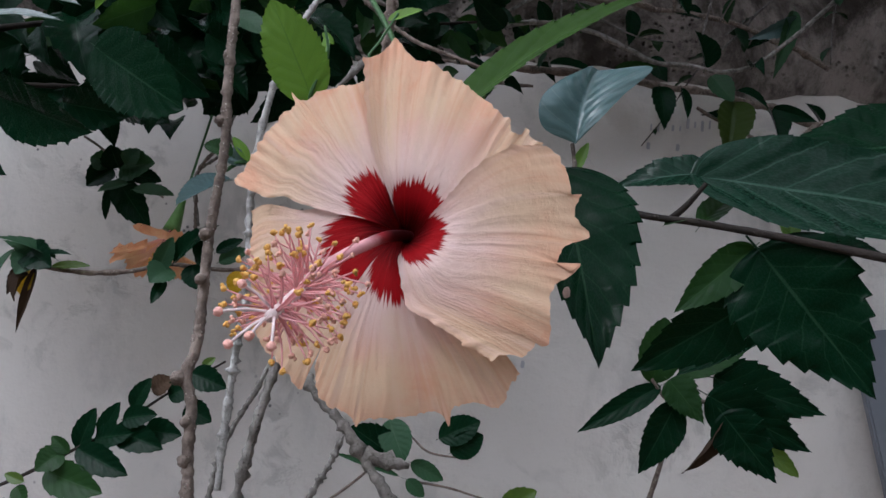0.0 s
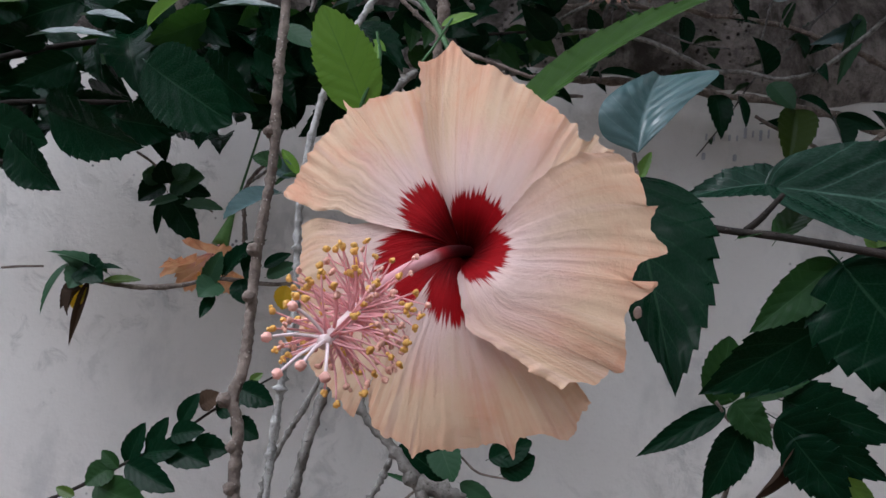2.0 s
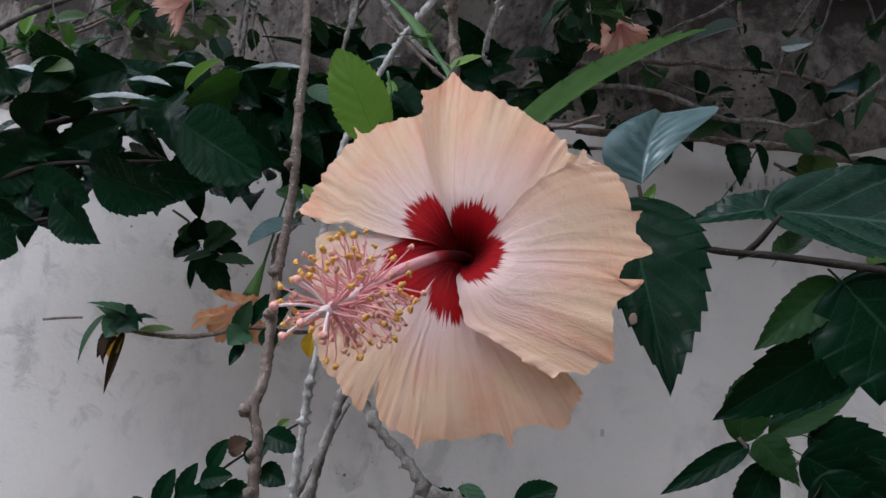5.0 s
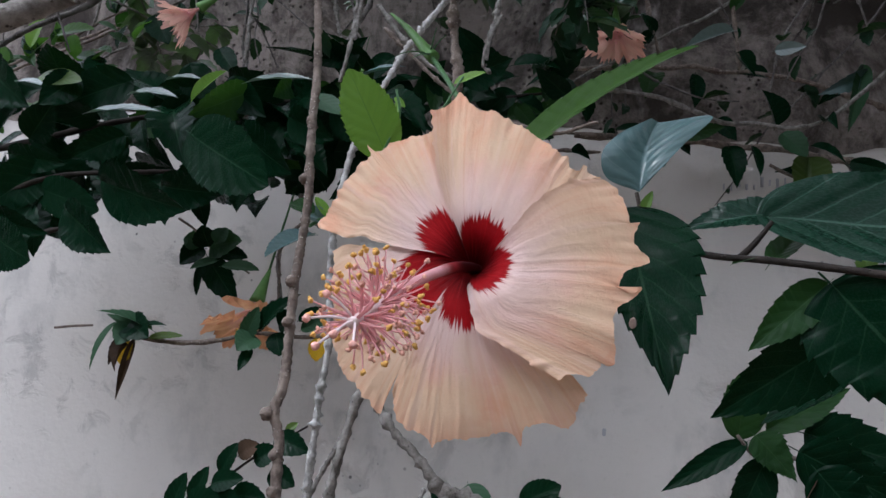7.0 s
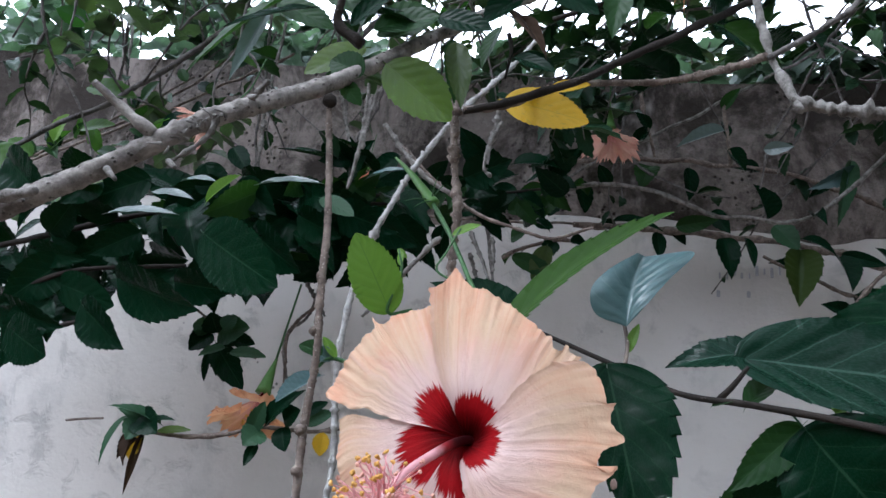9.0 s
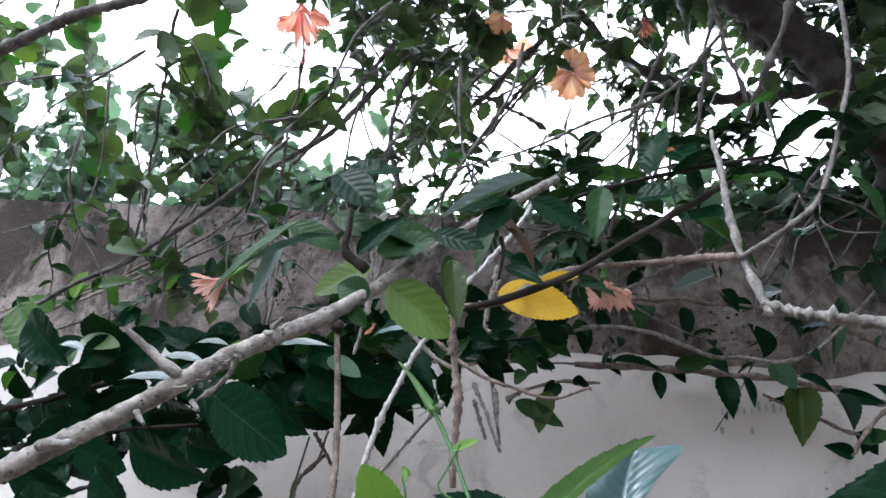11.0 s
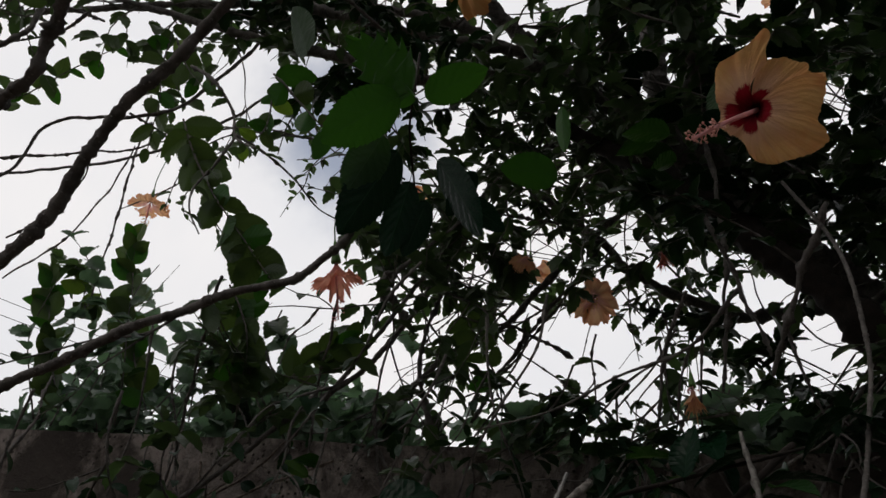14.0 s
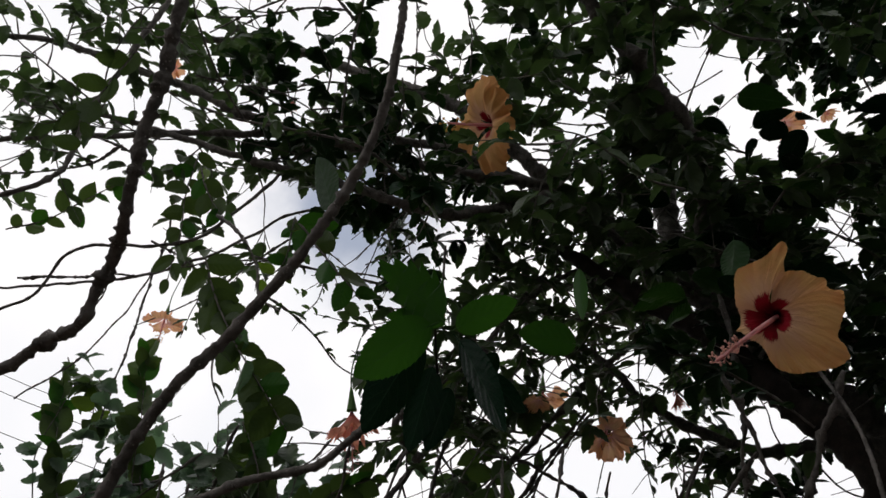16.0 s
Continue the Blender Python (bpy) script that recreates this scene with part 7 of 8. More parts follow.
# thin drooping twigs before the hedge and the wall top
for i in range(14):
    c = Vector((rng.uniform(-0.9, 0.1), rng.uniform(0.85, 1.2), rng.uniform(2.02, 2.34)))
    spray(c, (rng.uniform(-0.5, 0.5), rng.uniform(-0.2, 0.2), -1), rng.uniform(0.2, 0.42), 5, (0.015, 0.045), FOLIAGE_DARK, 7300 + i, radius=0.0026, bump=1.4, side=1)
# unseen leaves added beside the path to shade the right side
for i in range(45):
    c = Vector((rng.uniform(0.95, 2.0), rng.uniform(-0.9, 0.55), rng.uniform(2.1, 3.0)))
    spray(c, (rng.uniform(-0.4, 1), rng.uniform(-1, 0.4), rng.uniform(-0.5, 0.5)), rng.uniform(0.25, 0.4), 12, (0.05, 0.09), FOLIAGE, 5000 + i)
for i in range(24):
    c = Vector((0.560, 1.250, 2.937)) + Vector((rng.uniform(-0.25, 0.35), rng.uniform(-0.2, 0.3), rng.uniform(-0.3, 0.3)))
    spray(c, (rng.uniform(-1, 0.6), rng.uniform(-0.8, 0.4), rng.uniform(-0.6, 0.6)), rng.uniform(0.2, 0.32), 10, (0.035, 0.06), FOLIAGE, 5200 + i)
for i in range(16):
    c = Vector((0.066, 1.250, 2.779)) + Vector((rng.uniform(-0.22, 0.22), rng.uniform(-0.2, 0.25), rng.uniform(-0.2, 0.22)))
    if not near_sightline(c):
        spray(c, (rng.uniform(-1, 0.6), rng.uniform(-0.8, 0.4), rng.uniform(-0.6, 0.6)), rng.uniform(0.18, 0.3), 8, (0.032, 0.055), FOLIAGE, 5400 + i)
# long thin twigs, knobbly with old leaf scars
for i, (q, r0) in enumerate((([(-1.281, 1.000, 2.709), (-1.030, 1.000, 2.706), (-0.905, 1.000, 2.713), (-0.750, 1.000, 2.745)], 0.0028),
        ([(-1.257, 1.100, 2.544), (-1.151, 1.100, 2.625), (-1.114, 1.100, 2.714), (-1.081, 1.050, 2.757)], 0.0024),
        ([(-1.268, 1.150, 2.461), (-1.141, 1.150, 2.572), (-1.040, 1.100, 2.649), (-0.961, 1.050, 2.765)], 0.0022),
        ([(-1.019, 1.100, 2.986), (-1.030, 1.150, 2.723), (-1.063, 1.200, 2.595), (-1.094, 1.250, 2.436)], 0.0026),
        ([(-0.474, 0.800, 2.238), (-0.573, 0.950, 2.194), (-0.660, 1.100, 2.096), (-0.725, 1.200, 2.010)], 0.0028),
        ([(-0.470, 1.200, 2.396), (-0.526, 1.200, 2.322), (-0.537, 1.200, 2.262)], 0.0018),
        ([(-0.353, 1.000, 2.307), (-0.378, 1.050, 2.230), (-0.403, 1.100, 2.151), (-0.389, 1.100, 1.832)], 0.0026))):
    twig(TREE, "twig", q, r0, r0 * 0.7, BARK_GREY, sides=6, step=0.006, knobs=44, knob=1.3, rough=0.25, wave=0.008, seed=1700 + i)
for i, (q, r0) in enumerate((([(-0.322, 1.200, 2.194), (-0.302, 1.200, 2.087), (-0.279, 1.200, 1.993)], 0.0026),
        ([(-0.298, 1.200, 2.087), (-0.258, 1.200, 2.020), (-0.240, 1.200, 1.946)], 0.002),
        ([(-0.143, 1.000, 2.014), (-0.172, 1.000, 1.931), (-0.192, 1.000, 1.852)], 0.0026),
        ([(0.300, 0.900, 2.580), (0.322, 0.950, 2.394), (0.314, 1.000, 2.264), (0.303, 1.050, 2.147)], 0.0035),
        ([(0.435, 0.800, 2.334), (0.401, 0.850, 2.260), (0.370, 0.900, 2.190), (0.355, 0.950, 2.135)], 0.0035),
        ([(0.266, 0.900, 2.437), (0.332, 0.950, 2.284), (0.358, 0.950, 2.163)], 0.003),
        ([(-1.072, 1.150, 1.998), (-1.034, 1.150, 2.106), (-1.070, 1.200, 2.233)], 0.0028),
        ([(-0.049, 1.300, 2.124), (-0.081, 1.350, 2.232), (-0.114, 1.400, 2.323), (-0.058, 1.400, 2.379), (-0.041, 1.400, 2.482)], 0.0022)), 7):
    twig(TREE, "twig", q, r0, r0 * 0.7, BARK_GREY, sides=6, step=0.006, knobs=44, knob=1.3, rough=0.25, wave=0.008, seed=1700 + i)
for i, (q, r0) in enumerate((([(0.064, 1.300, 2.324), (-0.056, 1.300, 2.389), (-0.182, 1.300, 2.429)], 0.0028),
        ([(-0.160, 1.400, 2.213), (-0.065, 1.400, 2.393), (0.077, 1.400, 2.585), (0.145, 1.400, 2.678)], 0.004),
        ([(-0.126, 1.400, 2.281), (0.011, 1.400, 2.480), (0.169, 1.350, 2.640)], 0.003),
        ([(-0.195, 1.300, 2.076), (-0.259, 1.300, 2.278), (-0.246, 1.300, 2.431), (-0.169, 1.300, 2.675)], 0.005),
        ([(-0.267, 1.000, 2.303), (-0.258, 1.050, 2.397), (-0.177, 1.100, 2.522), (-0.067, 1.100, 2.674)], 0.0035),
        ([(-0.251, 1.100, 2.314), (-0.287, 1.050, 2.360), (-0.258, 1.050, 2.397)], 0.004)), 15):
    twig(TREE, "twig", q, r0, r0 * 0.7, BARK_GREY, sides=6, step=0.006, knobs=44, knob=1.3, rough=0.25, wave=0.008, seed=1700 + i)

# shrubs that stand behind the wall
for s in range(10):
    x0 = -2.0 + s * 0.35
    shrub = thing("shrub", (x0, 1.68, 0.0), "leafy green shrub that rises behind the wall", "shrub", "shrubs behind the wall")
    twig(shrub, "trunk", [(x0, 1.68, -0.20), (x0 + 0.03, 1.67, 0.9), (x0 - 0.02, 1.66, 1.7), (x0, 1.66, 2.1)], 0.016, 0.010, BARK_GREY, sides=9, step=0.05, knobs=10, seed=170 + s)
    for i in range(17 if x0 < -0.6 else 11 if x0 < 0.1 else 7):
        c = Vector((x0 + rng.uniform(-0.22, 0.22), rng.uniform(1.50, 1.85), rng.uniform(1.98, 2.12)))
        tall = rng.uniform(0.16, 0.32) * (1.25 if c.x < -0.35 else 1.05) * (0.62 if -0.42 < c.x < 0.3 else 1)
        spray(c, (rng.uniform(-0.3, 0.3), rng.uniform(-0.25, 0.1), 1), tall, 9, (0.052, 0.082), HEDGE, 1500 + s * 30 + i, droop=-0.4, parent=shrub, lod=1, wide=(0.62, 0.80), up=0.4)

# upright leafy shoots against the sky
for i, (x, y0, y1) in enumerate(((60, 960, 690), (130, 960, 640), (205, 980, 720), (270, 960, 620), (340, 980, 760), (420, 960, 650), (480, 980, 780), (90, 980, 800), (310, 990, 820), (560, 980, 800))):
    a, b = Vector((((-1.300, 1.450, 2.222)), ((-1.150, 1.400, 2.213)), ((-1.027, 1.400, 2.193)), ((-0.975, 1.450, 2.236)), ((-0.834, 1.400, 2.202)), ((-0.756, 1.450, 2.246)), ((-0.641, 1.400, 2.211)), ((-1.158, 1.350, 2.172)), ((-0.842, 1.350, 2.175)), ((-0.534, 1.400, 2.216)))[i]), None
    up = Vector((rng.uniform(-0.12, 0.12), rng.uniform(-0.25, 0.0), 1))
    spray(a, up, 0.0016 * (y0 - y1), 13, (0.036, 0.055), HEDGE, 6000 + i, droop=-0.5, side=1, lod=1, wide=(0.66, 0.82), up=0.4)

# leafy shoots that stand out against the sky
LEAF_SKY = leaf_material("leaf_canopy_shoot", (0.026, 0.052, 0.020), (0.060, 0.092, 0.034), (0.05, 0.08, 0.03), 0.42, 0.25, 0.28, (0.10, 0.17, 0.03))


def leafy_shoot(pts, count, size, seed, spread=0.9, mats=None, radius=0.002, label="leafy green hibiscus shoot against the sky", width=(0.58, 0.74)):
    """A stem with toothed leaves set to either side of it and turned to fit the camera's view, their tips leaning the
    way it grows.
    """
    r = random.Random(seed)
    th = thing("hibiscus_shoot", pts[0], label, "shoot", "leafy shoots overhead")
    twig(th, "stem", pts, radius, radius * 0.5, BARK_GREY, sides=7, step=0.005, knobs=30, knob=0.8, rough=0.2, wave=0.003, seed=seed)
    line = spline(pts, 0.006)
    n = len(line) - 1
    for i in range(count):
        k_ = int(n * (0.06 + 0.94 * (i + r.uniform(-0.3, 0.3)) / max(1, count - 1)))
        k_ = max(0, min(n, k_))
        q = line[k_]
        d = (line[min(n, k_ + 2)] - line[max(0, k_ - 2)]).normalized()
        eye = (Vector((0.085, -0.1, 1.72)) - q).normalized()
        out = d.cross(eye).normalized() * (1 if i % 2 else -1) + eye * r.uniform(-0.5, 0.5)
        s_ = r.uniform(*size) * (0.75 if i > count - 3 else 1.0)
        way = (d * r.uniform(0.1, 1.1) + out * spread * r.uniform(0.2, 1.3) + Vector((r.uniform(-0.3, 0.3), r.uniform(-0.3, 0.3), r.uniform(-0.4, 0.2)))).normalized()
        leaf(th, q, q + way * s_, s_ * r.uniform(*width), r.choice(mats or (LEAF_SKY, LEAF_SKY, LEAF_SKY, LEAF_BACKLIT)), -eye + Vector((r.uniform(-0.8, 0.8), r.uniform(-0.6, 0.6), r.uniform(-0.4, 0.8))), r.choice(("small", "flat", "round", "broad")))
    return th


leafy_shoot([(-0.640, 0.790, 2.580), (-0.599, 0.790, 2.500), (-0.527, 0.790, 2.394), (-0.468, 0.800, 2.322), (-0.396, 0.810, 2.237)], 22, (0.052, 0.076), 601)
leafy_shoot([(-0.579, 1.000, 2.340), (-0.521, 1.000, 2.240), (-0.502, 1.000, 2.139)], 16, (0.050, 0.070), 602)
leafy_shoot([(-0.943, 1.380, 2.225), (-1.018, 1.360, 2.380), (-1.077, 1.350, 2.560), (-1.132, 1.350, 2.720)], 30, (0.055, 0.080), 603, 0.35)
leafy_shoot([(-1.174, 1.380, 2.215), (-1.267, 1.360, 2.403), (-1.341, 1.350, 2.608)], 24, (0.055, 0.078), 604, 0.45)
leafy_shoot([(-1.178, 1.350, 2.462), (-1.208, 1.330, 2.547), (-1.248, 1.320, 2.609)], 6, (0.050, 0.065), 605, 0.7, (LEAF_SKY, LEAF_LIME), 0.0015)
leafy_shoot([(-0.855, 0.600, 3.020), (-0.877, 0.600, 2.886), (-0.893, 0.600, 2.799), (-0.858, 0.600, 2.713)], 8, (0.050, 0.070), 606)
leafy_shoot([(-1.282, 0.900, 2.778), (-1.176, 0.900, 2.808), (-1.076, 0.900, 2.886), (-1.000, 0.920, 2.970)], 12, (0.038, 0.055), 607, 1.0)
leafy_shoot([(-0.851, 0.900, 3.007), (-0.836, 0.900, 2.861), (-0.805, 0.900, 2.721), (-0.791, 0.900, 2.611)], 12, (0.045, 0.066), 608)
leafy_shoot([(-0.815, 0.880, 2.933), (-0.761, 0.880, 2.837), (-0.693, 0.880, 2.755)], 7, (0.045, 0.066), 609, 0.9, (LEAF_LIME, LEAF_BACKLIT, LEAF_SKY))
leafy_shoot([(-0.423, 0.700, 2.582), (-0.365, 0.700, 2.514), (-0.301, 0.700, 2.440), (-0.275, 0.700, 2.406)], 7, (0.050, 0.072), 610, 0.8, (LEAF_BACKLIT, LEAF_SKY))
leafy_shoot([(-0.543, 0.900, 2.774), (-0.536, 0.900, 2.647), (-0.573, 0.900, 2.604)], 9, (0.040, 0.055), 611, 0.9, (LEAF_BACKLIT, LEAF_LIME, LEAF_SKY))
leafy_shoot([(-0.467, 1.100, 2.185), (-0.413, 1.100, 2.241), (-0.330, 1.100, 2.277)], 10, (0.048, 0.068), 612)
leafy_shoot([(-0.098, 1.350, 2.289), (-0.169, 1.350, 2.427), (-0.268, 1.300, 2.571)], 14, (0.050, 0.070), 613)
for i, (a, b, n) in enumerate((((-1.412, 1.400, 2.722), (-1.295, 1.400, 2.413), 16), ((-1.003, 1.100, 2.984), (-1.002, 1.150, 2.418), 6), ((-0.283, 1.100, 2.648), (-0.082, 1.100, 2.434), 16), ((-0.612, 1.300, 2.446), (-0.680, 1.400, 2.275), 14), ((0.012, 1.400, 2.293), (-0.028, 1.450, 2.206), 10))):
    a, b = Vector(a), Vector(b)
    spray(a, b - a, (b - a).length, n, (0.048, 0.07), FOLIAGE, 900 + i, droop=0.0, side=1, lod=1, wide=(0.58, 0.74))

near = thing("near_leaf_cluster", (-0.059, 0.360, 2.263), "cluster of large green leaves hanging close overhead", "leaves")
twig(near, "stem", [(-0.059, 0.360, 2.263), (-0.051, 0.340, 2.187), (-0.065, 0.380, 2.170), (-0.079, 0.460, 2.163)], 0.0014, 0.0012, BARK_DARK, sides=7, step=0.006)
for b, t, w, mt, sh in (((-0.026, 0.260, 2.089), (-0.079, 0.240, 2.138), 0.049, LEAF_BACKLIT, "lobed"), ((-0.036, 0.260, 2.079), (-0.088, 0.250, 2.028), 0.043, LEAF_BACKLIT, "broad"), ((-0.009, 0.260, 2.078), (0.037, 0.260, 2.103), 0.030, LEAF_BACKLIT, "broad"),
                        ((-0.029, 0.280, 2.100), (-0.077, 0.270, 2.101), 0.022, LEAF_BACKLIT, "broad"), ((0.062, 0.620, 2.309), (-0.012, 0.620, 2.332), 0.055, LEAF_BACKLIT, "broad"), ((0.074, 0.620, 2.437), (0.076, 0.620, 2.347), 0.021, LEAF_BACKLIT, "broad"),
                        ((-0.100, 0.440, 2.195), (-0.140, 0.420, 2.070), 0.074, LEAF_DARK, "broad"), ((-0.086, 0.460, 2.167), (-0.100, 0.460, 2.068), 0.051, LEAF_DARK, "broad"), ((-0.067, 0.470, 2.147), (-0.085, 0.470, 2.075), 0.042, LEAF_DARK, "broad"),
                        ((-0.059, 0.480, 2.215), (0.001, 0.470, 2.096), 0.063, LEAF_DARK, "broad"), ((-0.044, 0.550, 2.215), (0.010, 0.550, 2.165), 0.049, LEAF_DARK, "broad"), ((-0.111, 0.420, 2.204), (-0.141, 0.420, 2.123), 0.046, LEAF_MID, "broad"),
                        ((-0.320, 0.550, 2.554), (-0.368, 0.550, 2.676), 0.059, LEAF_MID, "broad"), ((-0.022, 0.500, 2.212), (-0.051, 0.500, 2.151), 0.040, LEAF_DARK, "broad")):
    leaf(near, b, t, w * (0.72 if mt is LEAF_DARK else 1.0), mt, (0, 0.5, 1), sh)
crowd = thing("near_leaf_cluster", (0.457, 0.750, 2.649), "large dark leaves crowding overhead", "leaves")
rng = random.Random(77)
CR0 = Vector((0.431, 0.750, 2.651))
for i in range(80):
    b = CR0 + Vector((rng.uniform(-0.24, 0.34), rng.uniform(-0.05, 0.3), rng.uniform(-0.24, 0.3)))
    s = rng.uniform(0.055, 0.095)
    d = Vector((rng.uniform(-1, 1), rng.uniform(-0.8, 0.4), rng.uniform(-0.8, 0.4))).normalized()
    leaf(crowd, b, b + d * s, s * 0.6, LEAF_DARK if i % 3 else LEAF_MID, (rng.uniform(-0.5, 0.5), 0.2, 1), "arch")

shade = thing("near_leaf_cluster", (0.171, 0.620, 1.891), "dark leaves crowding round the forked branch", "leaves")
SH0 = Vector((0.177, 0.620, 1.896))
twig(shade, "stem", [SH0 + Vector((-0.10, 0.02, -0.02)), SH0, SH0 + Vector((0.14, 0.04, 0.05))], 0.0024, 0.0018, BARK_DARK, sides=7, step=0.006, knobs=10)
for i in range(36):
    b = SH0 + Vector((rng.uniform(-0.08, 0.22), rng.uniform(-0.04, 0.12), rng.uniform(-0.06, 0.075)))
    s = rng.uniform(0.045, 0.07)
    d = Vector((rng.uniform(-1, 1), rng.uniform(-0.8, 0.4), rng.uniform(-0.8, 0.4))).normalized()
    leaf(shade, b, b + d * s, s * 0.6, LEAF_DARK if i % 4 else LEAF_MID, (rng.uniform(-0.5, 0.5), -0.2, 1), "arch")

# ---- flowers overhead ----
B_AT, B_N = (Vector(q) for q in ((0.257, 0.455, 2.199), (-0.489, -0.686, -0.538)))
B_U = Vector((0, 0, 1)).cross(B_N).normalized()
B_FRAME = (B_AT, B_N, B_U, B_N.cross(B_U))
over = thing("hibiscus_flower", B_AT, "open golden peach hibiscus flower hanging overhead", "flower", "open flowers")
for q in (([(-1.9, 3.5), (2.5, 13.7), (10.2, 26.3), (22.7, 39.4)], [(22.7, 39.4), (40.6, 33.3), (50.0, 23.6), (56.4, 18.8), (57.1, 8.2), (67.1, 2.7), (65.7, -5.3)], [(4.1, 0.1), (22.1, -3.4), (42.9, -5.3), (65.7, -5.3)], -3.0, 21, 0.30),
        ([(3.5, 2.7), (27.5, 9.1), (49.3, 9.5), (66.5, 1.2)], [(66.5, 1.2), (63.5, -12.8), (55.6, -23.9), (47.6, -35.6), (50.5, -45.4), (49.0, -55.9), (39.8, -60.7), (25.2, -61.2), (4.0, -58.1)], [(-0.6, -4.1), (-2.2, -21.1), (-1.4, -38.8), (4.0, -58.1)], 2.0, 22, 0.26)):
    big_petal(over, q[0], q[1], q[2], q[3], q[4], (0, 0), 6, 1.7, 2.0, q[5], 0.5, B_FRAME, PETAL_GOLD, 110)
for q in (([(-0.1, -5.5), (-0.9, -24.5), (1.0, -39.6), (6.7, -58.4)], [(6.7, -58.4), (-4.9, -56.0), (-17.2, -45.4), (-20.3, -25.7), (-27.6, -12.6)], [(-5.0, -3.7), (-12.8, -5.8), (-27.6, -12.6)], -1.0, 23, 0.34),
        ([(-4.0, -4.1), (-15.1, -10.9), (-27.4, -15.1)], [(-27.4, -15.1), (-33.2, -4.8), (-38.6, -0.5), (-31.7, 5.6), (-27.7, 20.7), (-24.1, 34.7)], [(-2.4, 2.4), (-11.5, 17.7), (-24.1, 34.7)], 0.5, 24, 0.40),
        ([(-2.8, 1.4), (-13.8, 12.5), (-27.7, 20.7)], [(-27.7, 20.7), (-21.2, 42.8), (-13.7, 56.0), (2.5, 57.3), (16.9, 58.0), (35.7, 65.8), (39.0, 57.7), (31.0, 45.5), (28.0, 34.8)], [(1.5, 3.4), (4.3, 17.9), (14.0, 27.2), (28.0, 34.8)], 3.0, 25, 0.36)):
    big_petal(over, q[0], q[1], q[2], q[3], q[4], (0, 0), 6, 1.7, 2.0, q[5], 0.5, B_FRAME, PETAL_GOLD, 110)
B_TIP = Vector((0.187, 0.400, 2.118))
v, f = tube([B_AT - B_N * 0.012, B_AT.lerp(B_TIP, 0.4), B_TIP], 0.0026, 0.0016, 8, 0.005)
col = part("staminal_column", mesh_of("staminal_column", v, f, FILAMENT), over)
v, f = tube([B_AT - B_N * 0.0195, B_AT - B_N * 0.014, B_AT - B_N * 0.006], 0.002, 0.0085, 14, 0.002)
part("throat", mesh_of("throat", v, f[:-1], THROAT), over, "deep red throat tube")
v, f = tube([B_AT - B_N * 0.052, B_AT - B_N * 0.040, B_AT - B_N * 0.0205], 0.003, 0.0075, 10, 0.004)
part("calyx", mesh_of("calyx", v, f, CALYX), over)
rng = random.Random(31)
for i in range(44):
    q = B_AT.lerp(B_TIP, rng.uniform(0.58, 1.04))
    d = Vector((rng.uniform(-1, 1), rng.uniform(-1, 1), rng.uniform(-1, 1))).normalized()
    e = q + d * rng.uniform(0.005, 0.010)
    v, f = tube([q, q.lerp(e, 0.5), e], 0.0005, 0.0004, 4, 0.005)
    ve, fe = blob(e, 0.0013, i)
    o = len(v)
    part("stamen", mesh_of("stamen", v + ve, f + [tuple(x + o for x in fc) for fc in fe], STIGMA), col)
topf = (-0.066, 0.620, 2.706)
flower("hibiscus_flower", topf, (-0.7, -0.55, -0.5), 0.165, PETAL_GOLD, "open peach hibiscus flower high overhead", 76, 0.95, 0.6)
flower("hibiscus_flower", (-1.055, 1.280, 2.779), (0.02, 0.1, -1), 0.125, PETAL_FAR, "peach hibiscus flower hanging face down", 77, 0.95, 0.6)
flower("hibiscus_flower", (-0.046, 1.500, 2.677), (0.0, 0.1, -1), 0.14, PETAL_FAR, "peach hibiscus flower hanging face down", 78, 0.8, 0.4)
flower("hibiscus_flower", (0.110, 1.330, 2.490), (-0.1, -0.5, -0.9), 0.13, PETAL_FAR, "fading orange hibiscus flower hanging down", 79, 0.75, 0.3)
flower("hibiscus_flower", (-0.313, 0.860, 2.298), (0.12, 0.30, -1), 0.125, PETAL_OLD, "ruffled coral hibiscus flower hanging down", 80, 0.45, 0.8)
flower("hibiscus_flower", (-0.401, 1.600, 3.015), (0, -0.2, -1), 0.10, PETAL_FAR, "peach hibiscus flower hanging face down", 81, 0.9, 0.4)
flower("hibiscus_flower", (-1.165, 1.000, 3.539), (0.5, -0.3, -1), 0.10, PETAL_FAR, "fading orange hibiscus flower in the crown", 82, 0.5, 0.3)
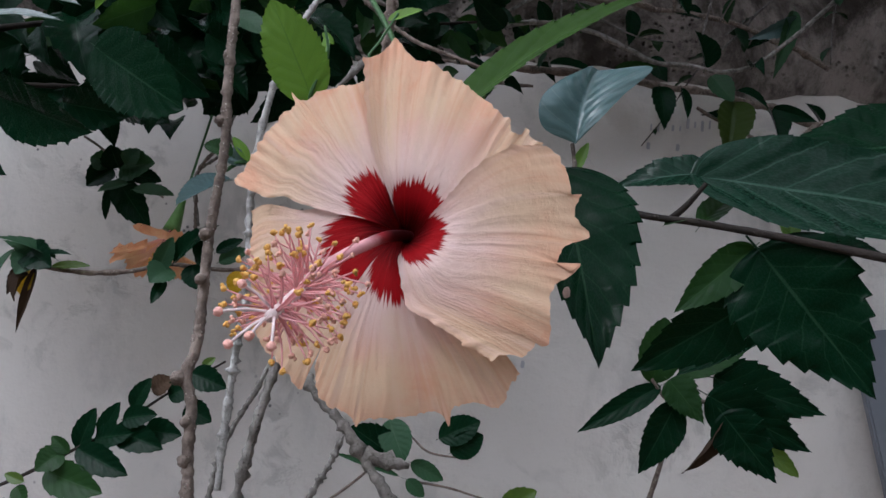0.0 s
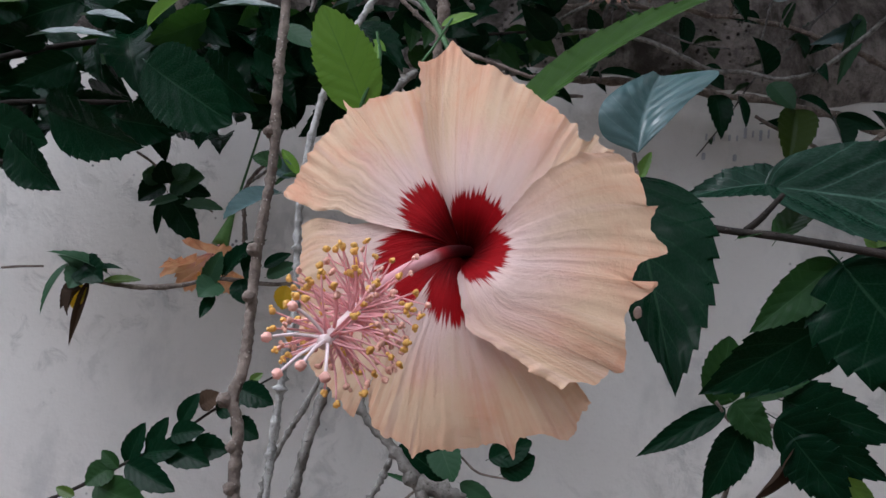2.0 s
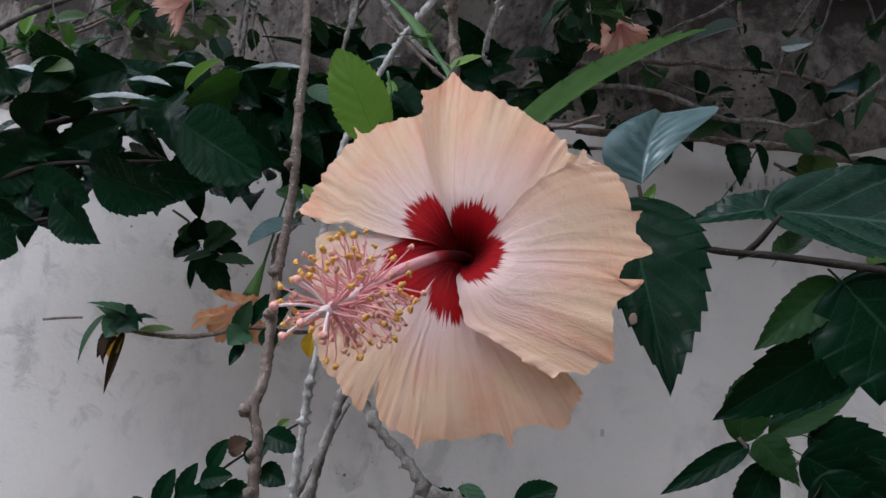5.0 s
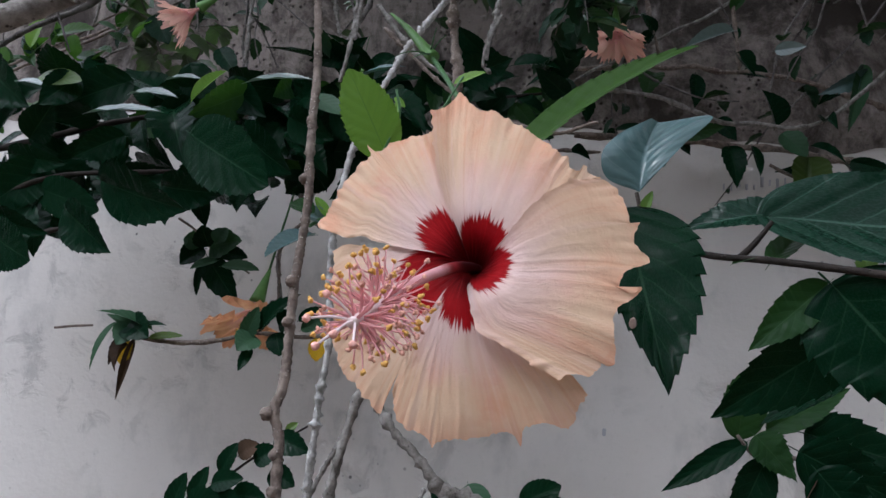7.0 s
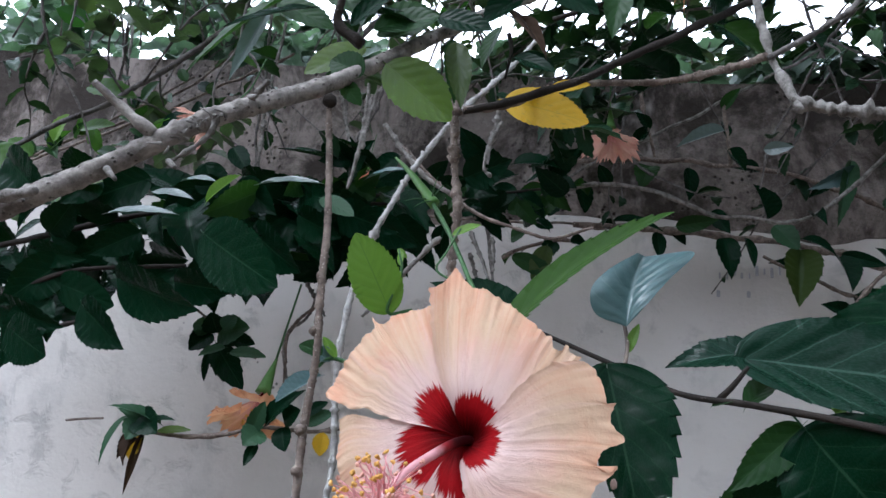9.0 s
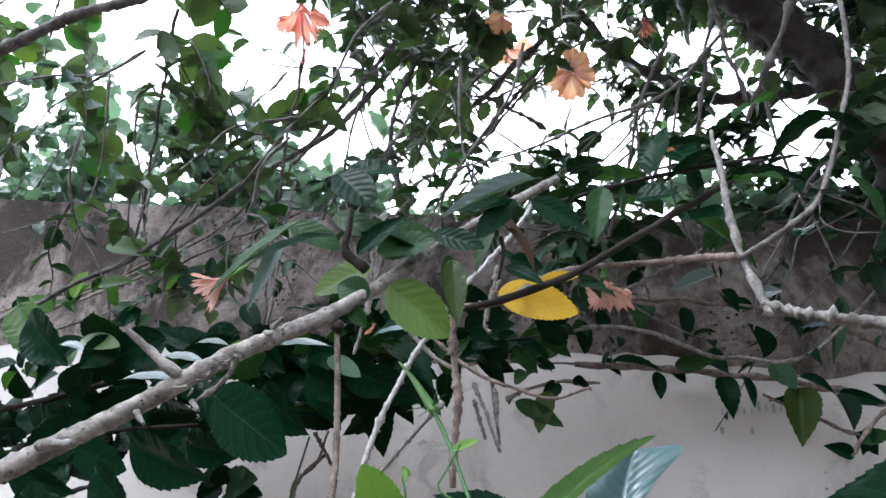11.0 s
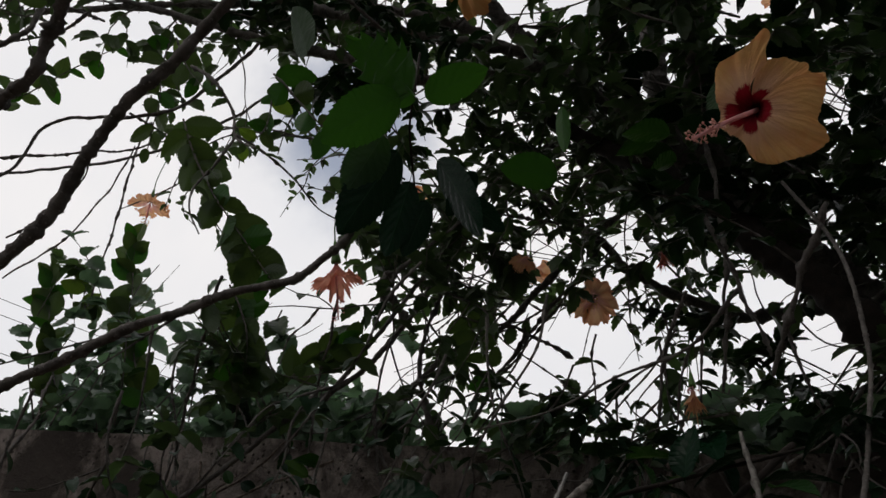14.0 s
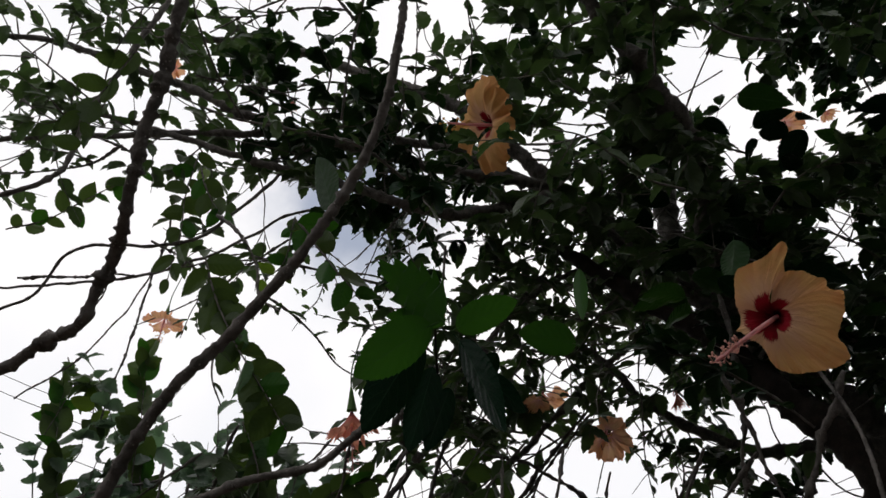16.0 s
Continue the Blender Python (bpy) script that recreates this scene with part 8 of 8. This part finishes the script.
flower("hibiscus_flower", (-0.678, 0.950, 3.243), (0.2, -0.2, -1), 0.09, PETAL_OLD, "withered coral flower hanging shut", 83, 0.3, 0.2)
flower("hibiscus_flower", (0.640, 1.300, 3.425), (0.1, -0.2, -1), 0.11, PETAL_FAR, "peach hibiscus flower hanging face down", 84, 0.85, 0.4)
flower("hibiscus_flower", (0.752, 1.300, 3.461), (0.3, -0.2, -1), 0.08, PETAL_FAR, "fading orange hibiscus flower in the crown", 85, 0.4, 0.3)
flower("hibiscus_flower", (0.249, 1.200, 2.518), (0, -0.2, -1), 0.09, PETAL_OLD, "withered coral flower hanging shut", 86, 0.15, 0.1)
flower("hibiscus_flower", (0.243, 0.950, 2.119), (0, -0.2, -1), 0.09, PETAL_FAR, "withered orange flower hanging shut", 87, 0.2, 0.1)
flower("hibiscus_flower", (-0.022, 1.100, 2.451), (0, -0.2, -1), 0.07, PETAL_FAR, "peach hibiscus flower half hidden by leaves", 88, 0.5, 0.1)

# thin cables that cross the sky beyond the wall
CABLE = plain("cable_black", (0.02, 0.02, 0.022), 0.6, 0.1, 50)
for a, b in (((-14.346, 9.000, 8.214), (-4.843, 9.000, 5.095)), ((-13.556, 9.000, 7.207), (-4.700, 9.000, 4.618)), ((-14.984, 9.500, 8.876), (-5.223, 9.500, 5.514))):
    a, b = Vector(a), Vector(b)
    th = thing("overhead_cable", a, "thin dark cable strung across the sky", "cable", "overhead cables")
    twig(th, "cable", [a + (a - b) * 3, a, (a + b) / 2 - Vector((0, 0, 0.03)), b, b + (b - a) * 3], 0.006, 0.006, CABLE, sides=6, step=0.8)

# the crown is turned as a whole to fit the camera's later view
CROWN_FIT = Matrix(((0.9993, -0.03493, 0.01369, -0.00257), (0.03563, 0.99783, -0.05538, 0.07412), (-0.01173, 0.05583, 0.99837, -0.03023), (0, 0, 0, 1)))
for ob in bpy.data.objects:
    if ob.parent is None and ob not in LOW_THINGS and ob not in (right_fork, dark_fork, shade, near):
        ob.matrix_basis = CROWN_FIT @ ob.matrix_basis
